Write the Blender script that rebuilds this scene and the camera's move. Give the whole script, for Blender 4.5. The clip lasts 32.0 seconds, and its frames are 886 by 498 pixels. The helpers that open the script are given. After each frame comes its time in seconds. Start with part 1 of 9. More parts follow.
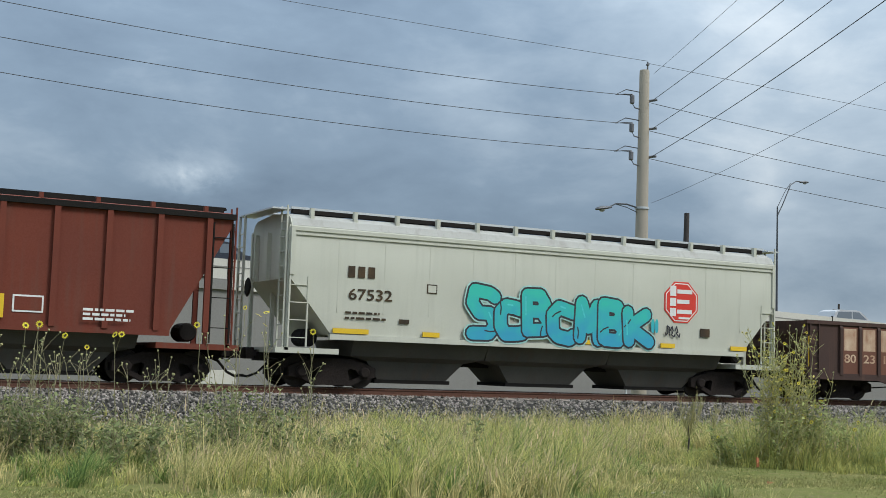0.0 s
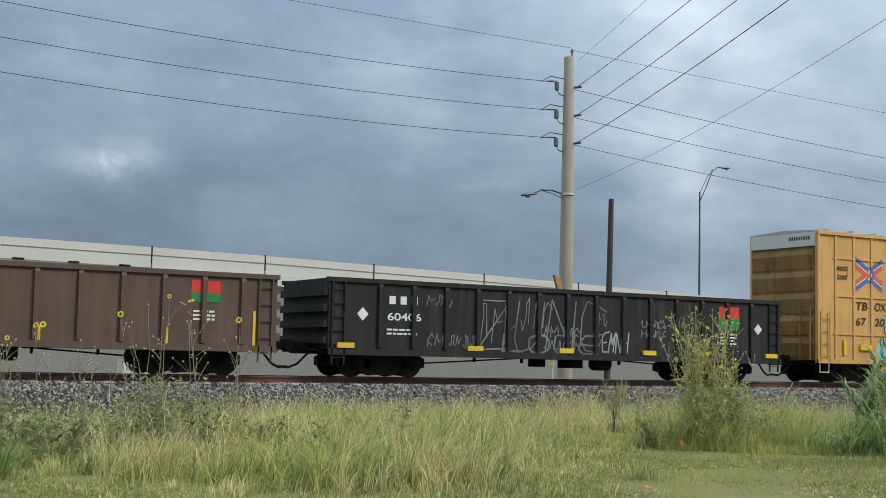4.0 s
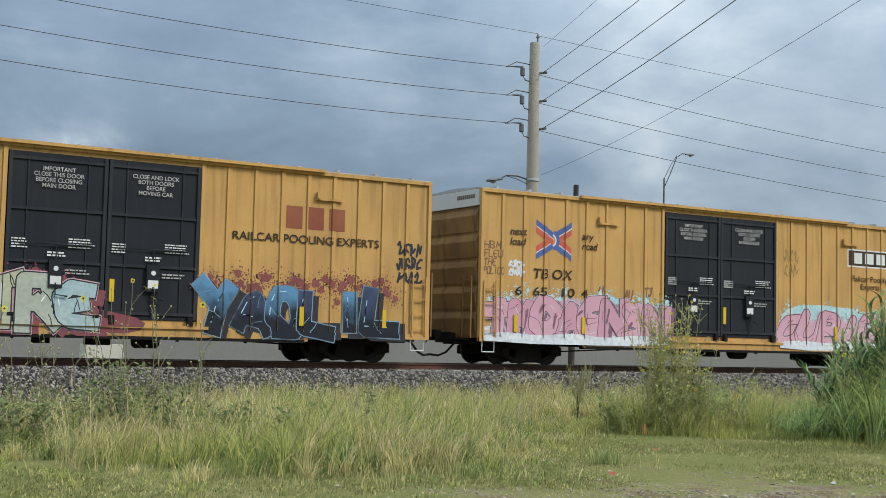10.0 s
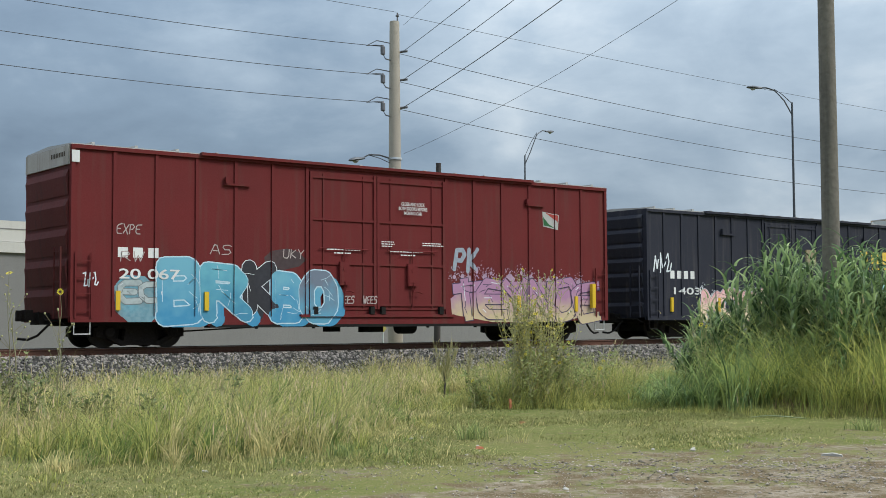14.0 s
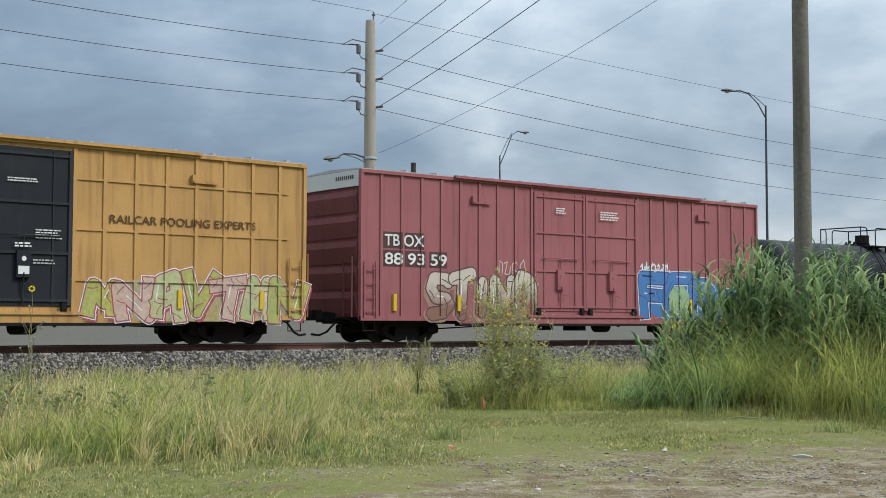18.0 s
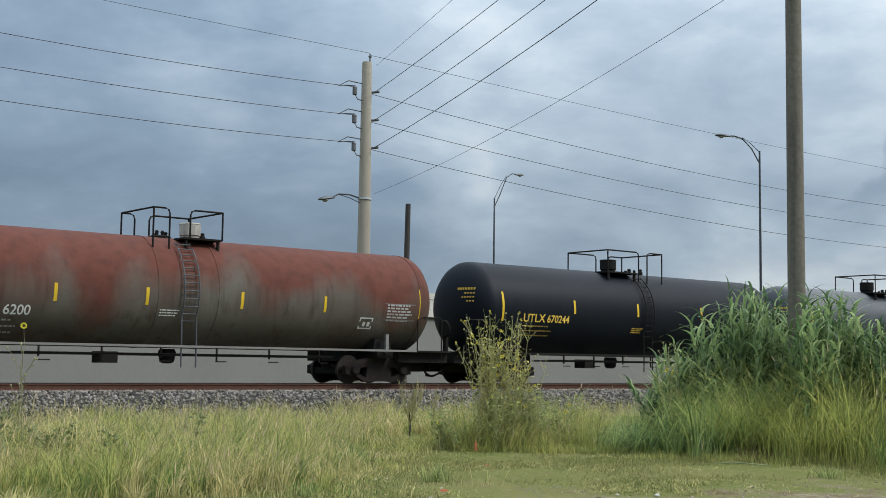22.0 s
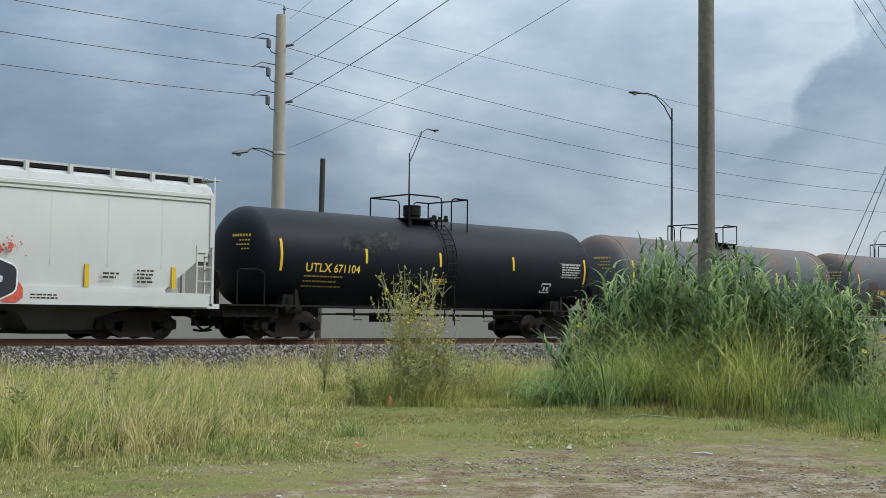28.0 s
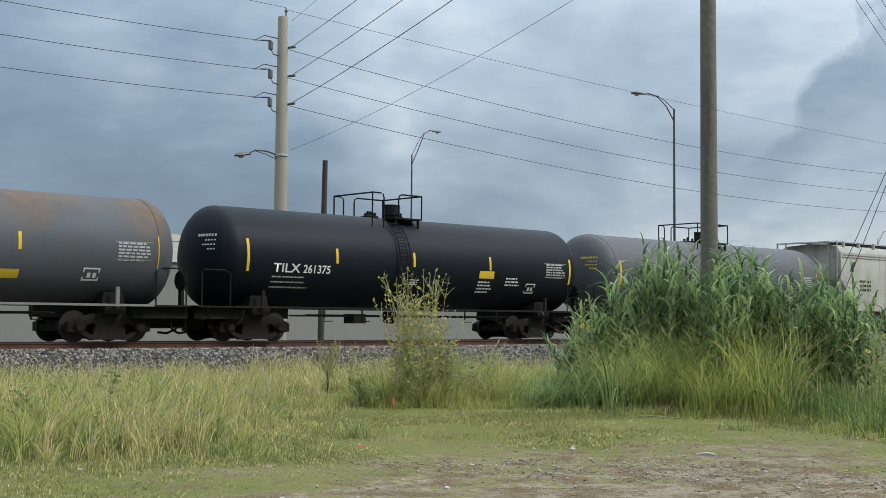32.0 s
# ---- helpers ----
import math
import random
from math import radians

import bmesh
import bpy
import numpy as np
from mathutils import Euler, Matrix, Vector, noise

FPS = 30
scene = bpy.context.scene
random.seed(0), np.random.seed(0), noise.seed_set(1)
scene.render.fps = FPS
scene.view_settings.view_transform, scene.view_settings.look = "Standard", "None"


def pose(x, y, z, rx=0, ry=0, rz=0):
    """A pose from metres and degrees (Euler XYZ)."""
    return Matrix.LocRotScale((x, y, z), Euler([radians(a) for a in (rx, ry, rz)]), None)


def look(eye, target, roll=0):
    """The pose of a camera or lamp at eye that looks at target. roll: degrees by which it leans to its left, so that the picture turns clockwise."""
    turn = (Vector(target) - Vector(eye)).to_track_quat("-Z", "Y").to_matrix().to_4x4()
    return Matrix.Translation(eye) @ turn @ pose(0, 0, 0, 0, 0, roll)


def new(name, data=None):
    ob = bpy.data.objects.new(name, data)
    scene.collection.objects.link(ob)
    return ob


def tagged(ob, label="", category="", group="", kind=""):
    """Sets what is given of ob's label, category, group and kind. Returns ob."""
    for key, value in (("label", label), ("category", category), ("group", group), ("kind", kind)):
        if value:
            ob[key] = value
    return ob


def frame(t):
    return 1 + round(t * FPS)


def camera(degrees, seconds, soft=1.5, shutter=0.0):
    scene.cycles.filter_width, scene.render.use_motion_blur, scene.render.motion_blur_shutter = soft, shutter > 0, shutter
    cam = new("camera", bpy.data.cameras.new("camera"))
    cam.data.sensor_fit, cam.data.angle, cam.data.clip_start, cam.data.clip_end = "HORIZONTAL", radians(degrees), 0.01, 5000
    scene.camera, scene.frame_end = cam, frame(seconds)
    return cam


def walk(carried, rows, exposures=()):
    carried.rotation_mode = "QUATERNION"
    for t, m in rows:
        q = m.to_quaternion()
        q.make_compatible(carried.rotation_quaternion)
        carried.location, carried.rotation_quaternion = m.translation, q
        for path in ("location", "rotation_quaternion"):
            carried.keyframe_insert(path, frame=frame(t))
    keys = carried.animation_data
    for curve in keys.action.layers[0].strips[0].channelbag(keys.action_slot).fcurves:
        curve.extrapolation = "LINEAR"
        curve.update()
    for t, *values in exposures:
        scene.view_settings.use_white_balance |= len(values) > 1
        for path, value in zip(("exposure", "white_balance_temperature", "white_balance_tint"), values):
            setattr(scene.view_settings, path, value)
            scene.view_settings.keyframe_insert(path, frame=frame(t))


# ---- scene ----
EYE = (0, 0, 1.6)
AIM = [  # seconds, turn to the right of the track's normal, upward tilt, lean (degrees)
    (0, 26.55, 5.30, 1.88), (0.5, 26.70, 5.36, 1.67), (1, 26.83, 5.36, 1.58), (1.5, 26.98, 5.40, 1.40), (2, 27.23, 5.51, 1.43),
    (2.5, 27.51, 5.58, 1.41), (4.5, 30.87, 4.46, 1.18), (5, 31.77, 4.23, 1.09), (5.5, 32.45, 4.26, 1.08), (6, 32.88, 4.46, 1.07),
    (6.5, 33.15, 4.71, 1.12), (7, 33.30, 4.94, 1.08), (7.5, 33.24, 5.00, 1.17), (8, 33.08, 4.94, 1.20), (8.5, 32.87, 4.74, 1.25),
    (9, 32.51, 4.52, 1.31), (9.5, 32.03, 4.30, 1.47), (10, 31.44, 4.17, 1.34), (10.5, 31.03, 4.19, 1.06), (11, 31.05, 4.27, 0.50),
    (11.5, 31.63, 4.30, 0.01), (12, 33.04, 4.32, -0.29), (12.5, 34.61, 4.08, -0.27), (13, 36.03, 3.78, -0.22), (13.5, 36.97, 3.46, -0.29),
    (14, 37.52, 3.30, -0.27), (14.5, 37.76, 3.27, -0.22), (16.5, 38.27, 2.91, -0.23), (17, 38.45, 2.92, -0.17), (17.5, 38.62, 3.08, -0.06),
    (18, 38.67, 3.29, 0.12), (18.5, 38.70, 3.47, 0.33), (19, 38.77, 3.70, 0.42), (19.5, 38.76, 4.02, 0.47), (20, 38.69, 4.45, 0.40),
    (20.5, 38.47, 4.85, 0.35), (21, 38.33, 5.14, 0.44), (21.5, 38.46, 5.24, 0.59), (22, 38.93, 5.14, 0.73), (22.5, 39.62, 4.94, 0.82),
    (23, 40.33, 4.66, 0.97), (23.5, 40.99, 4.40, 1.12), (24, 41.55, 4.21, 1.22), (24.5, 41.99, 4.07, 1.22), (25, 42.31, 3.89, 1.24),
    (25.5, 42.59, 3.69, 1.18), (27.5, 42.94, 3.21, 0.68), (28, 42.76, 3.19, 0.61), (28.5, 42.60, 3.19, 0.64), (29, 42.55, 3.17, 0.70),
    (29.5, 42.57, 3.16, 0.77), (30, 42.58, 3.19, 0.81), (30.5, 42.59, 3.28, 0.67), (31, 42.64, 3.39, 0.64), (31.5, 42.70, 3.40, 0.45),
    (32, 42.64, 3.25, 0.40),
]


def aim(turn, tilt, lean):
    return pose(*EYE, 90 + tilt, 0, -turn) @ pose(0, 0, 0, 0, 0, lean)


cam = camera(38.11, 32.0, soft=0.85)
walk(cam, [(t, aim(*a)) for t, *a in AIM], [(0, 0.0), (1.5, -0.04), (3, -0.02), (5, 0.04), (7, -0.03), (9, -0.03), (12, 0.03), (14, 0.06), (18.5, 0.05), (21, 0.0), (22.5, -0.03), (25, -0.02), (28, -0.03), (30, 0.0), (32, 0.0)])

RUN = [  # seconds, metres the train has run
    (0, 0.00), (0.5, 6.12), (1, 12.21), (1.5, 18.29), (2, 24.38), (2.5, 30.46), (4.5, 54.82), (5, 60.91),
    (5.5, 67.00), (6, 73.10), (6.5, 79.22), (7, 85.35), (7.5, 91.49), (8, 97.65), (8.5, 103.82), (9, 110.00),
    (9.5, 116.20), (10, 122.42), (10.5, 128.63), (11, 134.82), (11.5, 141.01), (12, 147.20), (12.5, 153.40), (13, 159.61),
    (13.5, 165.82), (14, 172.02), (14.5, 178.23), (16.5, 203.06), (17, 209.27), (17.5, 215.49), (18, 221.71), (18.5, 227.95),
    (19, 234.22), (19.5, 240.51), (20, 246.82), (20.5, 253.13), (21, 259.44), (21.5, 265.77), (22, 272.10), (22.5, 278.44),
    (23, 284.78), (23.5, 291.14), (24, 297.50), (24.5, 303.86), (25, 310.23), (25.5, 316.61), (27.5, 342.16), (28, 348.56),
    (28.5, 354.96), (29, 361.37), (29.5, 367.79), (30, 374.21), (30.5, 380.63), (31, 387.05), (31.5, 393.46), (32, 399.88),
]

# ---------- world, sun ----------
world = bpy.data.worlds.new("world")
scene.world = world
world.use_nodes = True


def build_sky():
    nt = world.node_tree
    N, L = nt.nodes, nt.links
    bg = N["Background"]
    geo = N.new("ShaderNodeTexCoord")
    sep = N.new("ShaderNodeSeparateXYZ")
    L.new(geo.outputs["Generated"], sep.inputs[0])

    def m(op, a, b=None, clamp=False):
        n = N.new("ShaderNodeMath")
        n.operation, n.use_clamp = op, clamp
        for i, v in enumerate((a, b)):
            if v is None:
                continue
            if isinstance(v, (int, float)):
                n.inputs[i].default_value = v
            else:
                L.new(v, n.inputs[i])
        return n.outputs[0]

    up = m("MAXIMUM", sep.outputs[2], 0.0)
    k = m("DIVIDE", 1.0, m("ADD", up, 0.4))
    comb = N.new("ShaderNodeCombineXYZ")
    L.new(m("MULTIPLY", sep.outputs[0], k), comb.inputs[0])
    L.new(m("MULTIPLY", sep.outputs[1], k), comb.inputs[1])

    def noise_node(scale, detail, rough, distort=0.0, shift=0.0):
        n = N.new("ShaderNodeTexNoise")
        n.inputs["Scale"].default_value, n.inputs["Detail"].default_value = scale, detail
        n.inputs["Roughness"].default_value, n.inputs["Distortion"].default_value = rough, distort
        mp = N.new("ShaderNodeMapping")
        mp.inputs["Location"].default_value = (shift, shift * 0.7, 0)
        L.new(comb.outputs[0], mp.inputs[0])
        L.new(mp.outputs[0], n.inputs["Vector"])
        return n.outputs["Fac"]

    def puff(scale, detail, rough, shift, tall=2.0):
        n = N.new("ShaderNodeTexNoise")
        n.inputs["Scale"].default_value, n.inputs["Detail"].default_value = scale, detail
        n.inputs["Roughness"].default_value, n.inputs["Distortion"].default_value = rough, 0.25
        mp = N.new("ShaderNodeMapping")
        mp.inputs["Scale"].default_value = (1, 1, tall)
        mp.inputs["Location"].default_value = (shift, shift * 0.6, shift * 0.3)
        L.new(geo.outputs["Generated"], mp.inputs[0])
        L.new(mp.outputs[0], n.inputs["Vector"])
        return n.outputs["Fac"]

    big = noise_node(0.9, 3, 0.5, 0.4, 3.1)
    mid = noise_node(2.6, 7, 0.5, 0.35, 7.7)
    puffs = puff(7.0, 8, 0.55, 2.3)
    wisps = puff(18.0, 6, 0.6, 5.1, 2.6)
    az = m("MULTIPLY", m("ARCTAN2", sep.outputs[0], sep.outputs[1]), 57.2958)
    el = m("MULTIPLY", m("ARCSINE", sep.outputs[2]), 57.2958)
    # the cloud deck thins towards the right and overhead, and thickens in the middle
    side = m("MULTIPLY", m("SUBTRACT", m("MAXIMUM", sep.outputs[0], 0.3), 0.45), 0.62)
    lift = m("MULTIPLY", sep.outputs[2], 0.55)
    q = m("DIVIDE", m("SUBTRACT", az, 26.0), 10.0)
    thick = m("MULTIPLY", m("POWER", 2.718, m("MULTIPLY", m("MULTIPLY", q, q), -1.0)), -0.14)
    f = m("ADD", m("ADD", m("MULTIPLY", big, 0.55), m("MULTIPLY", mid, 0.55)), m("ADD", side, lift))
    f = m("ADD", f, m("ADD", m("MULTIPLY", puffs, 0.62), m("MULTIPLY", wisps, 0.18)))
    f = m("ADD", m("SUBTRACT", f, 0.60), thick)
    # a small bright break low in the darker quarter
    qa, qe = m("DIVIDE", m("SUBTRACT", az, 15.4), 1.9), m("DIVIDE", m("SUBTRACT", el, 8.0), 1.0)
    spot = m("POWER", 2.718, m("MULTIPLY", m("ADD", m("MULTIPLY", qa, qa), m("MULTIPLY", qe, qe)), -1.0))
    f = m("ADD", f, m("MULTIPLY", m("MULTIPLY", spot, m("SUBTRACT", m("MULTIPLY", puff(30.0, 7, 0.6, 4.4, 1.4), 2.2), 0.45, True)), 0.5))
    # a grey cumulus with a sharp shoulder low in the brighter quarter
    d = m("ADD", m("SUBTRACT", m("MULTIPLY", m("SUBTRACT", az, 58.2), 0.74), m("MULTIPLY", m("SUBTRACT", el, 9.2), 0.67)), m("MULTIPLY", m("SUBTRACT", puff(12.0, 7, 0.5, 9.4, 1.3), 0.5), 6.5))
    edge = m("MULTIPLY", m("ADD", d, 0.3), 1.6, True)
    fade = m("MULTIPLY", m("SUBTRACT", 1.0, m("MULTIPLY", m("ABSOLUTE", m("SUBTRACT", d, 1.2)), 0.13)), m("MULTIPLY", m("SUBTRACT", az, 52.5), 0.25, True), True)
    f = m("SUBTRACT", f, m("MULTIPLY", m("MULTIPLY", m("MULTIPLY", edge, fade), m("MULTIPLY", m("SUBTRACT", el, 5.8), 0.3, True)), 0.2))
    rim = m("MULTIPLY", m("MULTIPLY", m("SUBTRACT", 1.0, edge), m("MULTIPLY", m("SUBTRACT", az, 49.0), 0.16, True)), m("MULTIPLY", m("SUBTRACT", el, 8.0), 0.2, True))
    f = m("ADD", f, m("MULTIPLY", rim, 0.1))
    # a paler band low over the horizon
    low = m("MULTIPLY", m("POWER", m("SUBTRACT", 1.0, m("MINIMUM", m("MULTIPLY", up, 9.0), 1.0)), 2.0), 0.22)
    f = m("ADD", f, low, True)
    ramp = N.new("ShaderNodeValToRGB")
    e = ramp.color_ramp.elements
    e[0].position, e[0].color = 0.12, (0.136, 0.19, 0.26, 1)
    e[1].position, e[1].color = 0.92, (0.645, 0.70, 0.735, 1)
    for p, c in ((0.35, (0.195, 0.265, 0.347, 1)), (0.6, (0.341, 0.42, 0.5, 1))):
        x = e.new(p)
        x.color = c
    L.new(f, ramp.inputs[0])
    sky = N.new("ShaderNodeTexSky")
    sky.sky_type, sky.sun_disc = "NISHITA", False
    sky.sun_elevation, sky.sun_rotation = radians(45), radians(143)
    dim = N.new("ShaderNodeMix")
    dim.data_type, dim.blend_type = "RGBA", "MULTIPLY"
    dim.inputs[0].default_value = 1.0
    dim.inputs[7].default_value = (0.1, 0.1, 0.1, 1)
    L.new(sky.outputs[0], dim.inputs[6])
    mix = N.new("ShaderNodeMix")
    mix.data_type = "RGBA"
    mix.inputs[0].default_value = 0.94
    L.new(dim.outputs[2], mix.inputs[6])
    L.new(ramp.outputs[0], mix.inputs[7])
    # an overcast sky is several times brighter overhead than low down
    gain = m("ADD", SKY, m("MULTIPLY", m("POWER", up, 1.3), ZENITH))
    L.new(mix.outputs[2], bg.inputs["Color"])
    L.new(gain, bg.inputs["Strength"])


SKY, ZENITH = 1.0, 3.3
build_sky()
sun_data = bpy.data.lights.new("sun", "SUN")
sun_data.energy, sun_data.angle, sun_data.color = 2.6, radians(16), (0.985, 0.965, 0.915)
sun = new("sun", sun_data)
sun.matrix_world = look((45, -60, 75), (0, 0, 0))
scene.view_settings.exposure = 0.0

# ---------- materials ----------
MATS = {}


def mat(name, color, color2=None, rough=0.7, metal=0.0, fine=30.0, big=0.7, amount=0.5, bump=0.1,
        streak=0.0, streak_color=(0.09, 0.06, 0.045), island=0.0, thin=False, gloss=0.5, crown=None, grain=0.7):
    """A weathered surface: two colours mixed by large and fine noise, vertical streaks, a fine bump."""
    if name in MATS:
        return MATS[name]
    mt = bpy.data.materials.new(name)
    MATS[name] = mt
    mt.use_nodes = True
    nt = mt.node_tree
    N, L = nt.nodes, nt.links
    b = N["Principled BSDF"]
    b.inputs["Roughness"].default_value, b.inputs["Metallic"].default_value = rough, metal
    b.inputs["Specular IOR Level"].default_value = gloss
    color2 = color2 or tuple(c * 0.72 for c in color)
    tc = N.new("ShaderNodeTexCoord")

    def nz(scale, detail=4, stretch=None):
        n = N.new("ShaderNodeTexNoise")
        n.inputs["Scale"].default_value, n.inputs["Detail"].default_value = scale, detail
        if stretch:
            mp = N.new("ShaderNodeMapping")
            mp.inputs["Scale"].default_value = stretch
            L.new(tc.outputs["Object"], mp.inputs[0])
            L.new(mp.outputs[0], n.inputs["Vector"])
        else:
            L.new(tc.outputs["Object"], n.inputs["Vector"])
        return n.outputs["Fac"]

    def rng(v, a, c, lo=0.0, hi=1.0):
        r = N.new("ShaderNodeMapRange")
        for i, x in enumerate((a, c, lo, hi)):
            r.inputs[i + 1].default_value = x
        L.new(v, r.inputs[0])
        return r.outputs[0]

    def mixc(fac, a, c):
        x = N.new("ShaderNodeMix")
        x.data_type = "RGBA"
        for i, v in ((0, fac), (6, a), (7, c)):
            if isinstance(v, (tuple, float, int)):
                x.inputs[i].default_value = (*v, 1) if isinstance(v, tuple) else v
            else:
                L.new(v, x.inputs[i])
        return x.outputs[2]

    large, small = nz(big), nz(fine, 6)
    col = mixc(rng(large, 0.35, 0.68, 0.0, amount), color, color2)
    col = mixc(rng(small, 0.4, 0.75, 0.0, amount * grain), col, tuple(c * 0.6 for c in color2))
    if streak:
        s = nz(1.0, 5, (5.0, 5.0, 0.35))
        col = mixc(rng(s, 0.52, 0.8, 0.0, streak), col, streak_color)
    if crown:
        # another coat, worn to a ragged line, above a height
        sp = N.new("ShaderNodeSeparateXYZ")
        L.new(tc.outputs["Object"], sp.inputs[0])
        ad = N.new("ShaderNodeMath")
        L.new(sp.outputs[2], ad.inputs[0])
        L.new(rng(nz(0.55, 5, (1.0, 0.3, 0.5)), 0.3, 0.7, -1.0, 1.0), ad.inputs[1])
        top = mixc(rng(nz(3.0, 6), 0.4, 0.7, 0.0, 0.6), crown[0], tuple(c * 0.55 for c in crown[0]))
        col = mixc(rng(ad.outputs[0], crown[1], crown[2], 0.0, 0.92), col, top)
    if island:
        g = N.new("ShaderNodeNewGeometry")
        h = N.new("ShaderNodeHueSaturation")
        L.new(rng(g.outputs["Random Per Island"], 0, 1, 1 - island, 1 + island), h.inputs["Value"])
        L.new(rng(g.outputs["Random Per Island"], 0, 1, 0.5 + island * 0.05, 0.5 - island * 0.05), h.inputs["Hue"])
        L.new(col, h.inputs["Color"])
        col = h.outputs[0]
    L.new(col, b.inputs["Base Color"])
    L.new(rng(small, 0.3, 0.7, rough * 0.85, min(1.0, rough * 1.15)), b.inputs["Roughness"])
    if bump:
        bp = N.new("ShaderNodeBump")
        bp.inputs["Strength"].default_value, bp.inputs["Distance"].default_value = bump, 0.02
        L.new(small, bp.inputs["Height"])
        L.new(bp.outputs[0], b.inputs["Normal"])
    if thin:
        b.inputs["Specular IOR Level"].default_value = 0.2
        tr = N.new("ShaderNodeBsdfTranslucent")
        L.new(col, tr.inputs["Color"])
        ms = N.new("ShaderNodeMixShader")
        ms.inputs[0].default_value = 0.4
        L.new(b.outputs[0], ms.inputs[1])
        L.new(tr.outputs[0], ms.inputs[2])
        L.new(ms.outputs[0], N["Material Output"].inputs[0])
    return mt


def paint(name, color, **k):
    return mat(name, color, **{**dict(rough=0.75, amount=0.5, bump=0.015, gloss=0.22, grain=0.25), **k})


YELLOW = paint("boxcar_yellow", (0.565, 0.325, 0.108), color2=(0.4, 0.225, 0.078), big=0.55, amount=0.65, streak=0.75, streak_color=(0.23, 0.125, 0.05))
YELLOW_OLD = paint("boxcar_yellow_dull", (0.5, 0.285, 0.1), color2=(0.35, 0.195, 0.072), big=0.55, amount=0.65, streak=0.75, streak_color=(0.2, 0.105, 0.045))
# The _END colours are darker, streaked copies of the body colours.
YELLOW_END = paint("boxcar_yellow_dark_streaked", (0.27, 0.15, 0.05), color2=(0.13, 0.075, 0.036), amount=0.8, streak=0.8, streak_color=(0.06, 0.042, 0.03))
# Paler black for raised door trim: dust plus painted-in edge highlights.
DOOR_TRIM = paint("door_black_dust_glint", (0.02, 0.023, 0.029), color2=(0.036, 0.038, 0.042), streak=0.3, streak_color=(0.07, 0.07, 0.07))
BLACK = paint("door_black", (0.012, 0.014, 0.019), color2=(0.022, 0.024, 0.028), streak=0.2, streak_color=(0.05, 0.05, 0.05), gloss=0.25)
MAROON = paint("boxcar_maroon", (0.135, 0.02, 0.02), color2=(0.1, 0.018, 0.018), streak=0.4, gloss=0.15)
MAROON_END = paint("boxcar_maroon_dark_streaked", (0.10, 0.022, 0.02), streak=0.5, streak_color=(0.03, 0.02, 0.018))
PINK = paint("boxcar_faded_red", (0.31, 0.11, 0.117), color2=(0.225, 0.076, 0.083), big=0.5, streak=0.6, streak_color=(0.15, 0.045, 0.045))
PINK_END = paint("boxcar_faded_red_dark_streaked", (0.16, 0.05, 0.05), streak=0.5, streak_color=(0.05, 0.03, 0.03))
NAVY = paint("boxcar_navy", (0.018, 0.02, 0.031), color2=(0.03, 0.03, 0.04), streak=0.4, streak_color=(0.1, 0.09, 0.085))
BROWN = paint("gondola_brown", (0.06, 0.034, 0.028), color2=(0.038, 0.024, 0.021), streak=0.5, streak_color=(0.12, 0.062, 0.042))
BROWN_B = paint("gondola_dull_brown", (0.10, 0.066, 0.05), color2=(0.065, 0.045, 0.036), streak=0.5, streak_color=(0.15, 0.09, 0.06))
COAL = paint("gondola_black", (0.017, 0.016, 0.017), color2=(0.028, 0.025, 0.023), streak=0.3, streak_color=(0.1, 0.09, 0.08))
RUSTRED = paint("hopper_rust_red", (0.14, 0.034, 0.02), color2=(0.10, 0.028, 0.02), streak=0.4)
GREY = paint("hopper_pale_grey", (0.46, 0.46, 0.395), color2=(0.39, 0.39, 0.33), streak=0.3, streak_color=(0.28, 0.27, 0.23))
WHITE = paint("hopper_white", (0.54, 0.545, 0.525), color2=(0.46, 0.465, 0.445), streak=0.2, streak_color=(0.45, 0.44, 0.4))
DIRTY = paint("hopper_stained_grey", (0.42, 0.4, 0.36), color2=(0.25, 0.23, 0.2), streak=0.6)
# Bay grey is darkened for the shade under the body, with brown streaks.
SHADOWGREY = paint("hopper_bay_shade", (0.09, 0.085, 0.075), color2=(0.04, 0.038, 0.035), streak=0.5)
TANKBLACK = paint("tank_black", (0.004, 0.0062, 0.0107), color2=(0.0065, 0.009, 0.014), rough=0.57, streak=0.15, streak_color=(0.02, 0.02, 0.02), gloss=0.15)
TANKSTEEL = paint("tank_slate", (0.012, 0.016, 0.023), color2=(0.008, 0.011, 0.016), rough=0.4, streak=0.25, streak_color=(0.1, 0.1, 0.1), gloss=0.6)
TANKSTAIN = paint("tank_grey_brown", (0.076, 0.084, 0.097), color2=(0.056, 0.061, 0.07), rough=0.62, big=0.5, amount=0.9, streak=0.5, streak_color=(0.1, 0.075, 0.058), crown=((0.118, 0.08, 0.056), 3.0, 4.5))
TANKGREY = paint("tank_grey", (0.082, 0.086, 0.094), color2=(0.06, 0.062, 0.068), rough=0.6, streak=0.4, streak_color=(0.14, 0.10, 0.075))
TANKRUST = paint("tank_rust", (0.125, 0.115, 0.098), color2=(0.085, 0.066, 0.052), rough=0.75, streak=0.7, streak_color=(0.055, 0.036, 0.028), big=0.6, amount=1.0, gloss=0.12, crown=((0.115, 0.036, 0.025), 1.9, 3.1))
# Underframe grime; also colours the boxes that stand for shaded gaps.
UNDER = mat("underframe_grime_shade", (0.011, 0.0105, 0.010), (0.022, 0.018, 0.015), rough=0.9, bump=0.3, gloss=0.15)
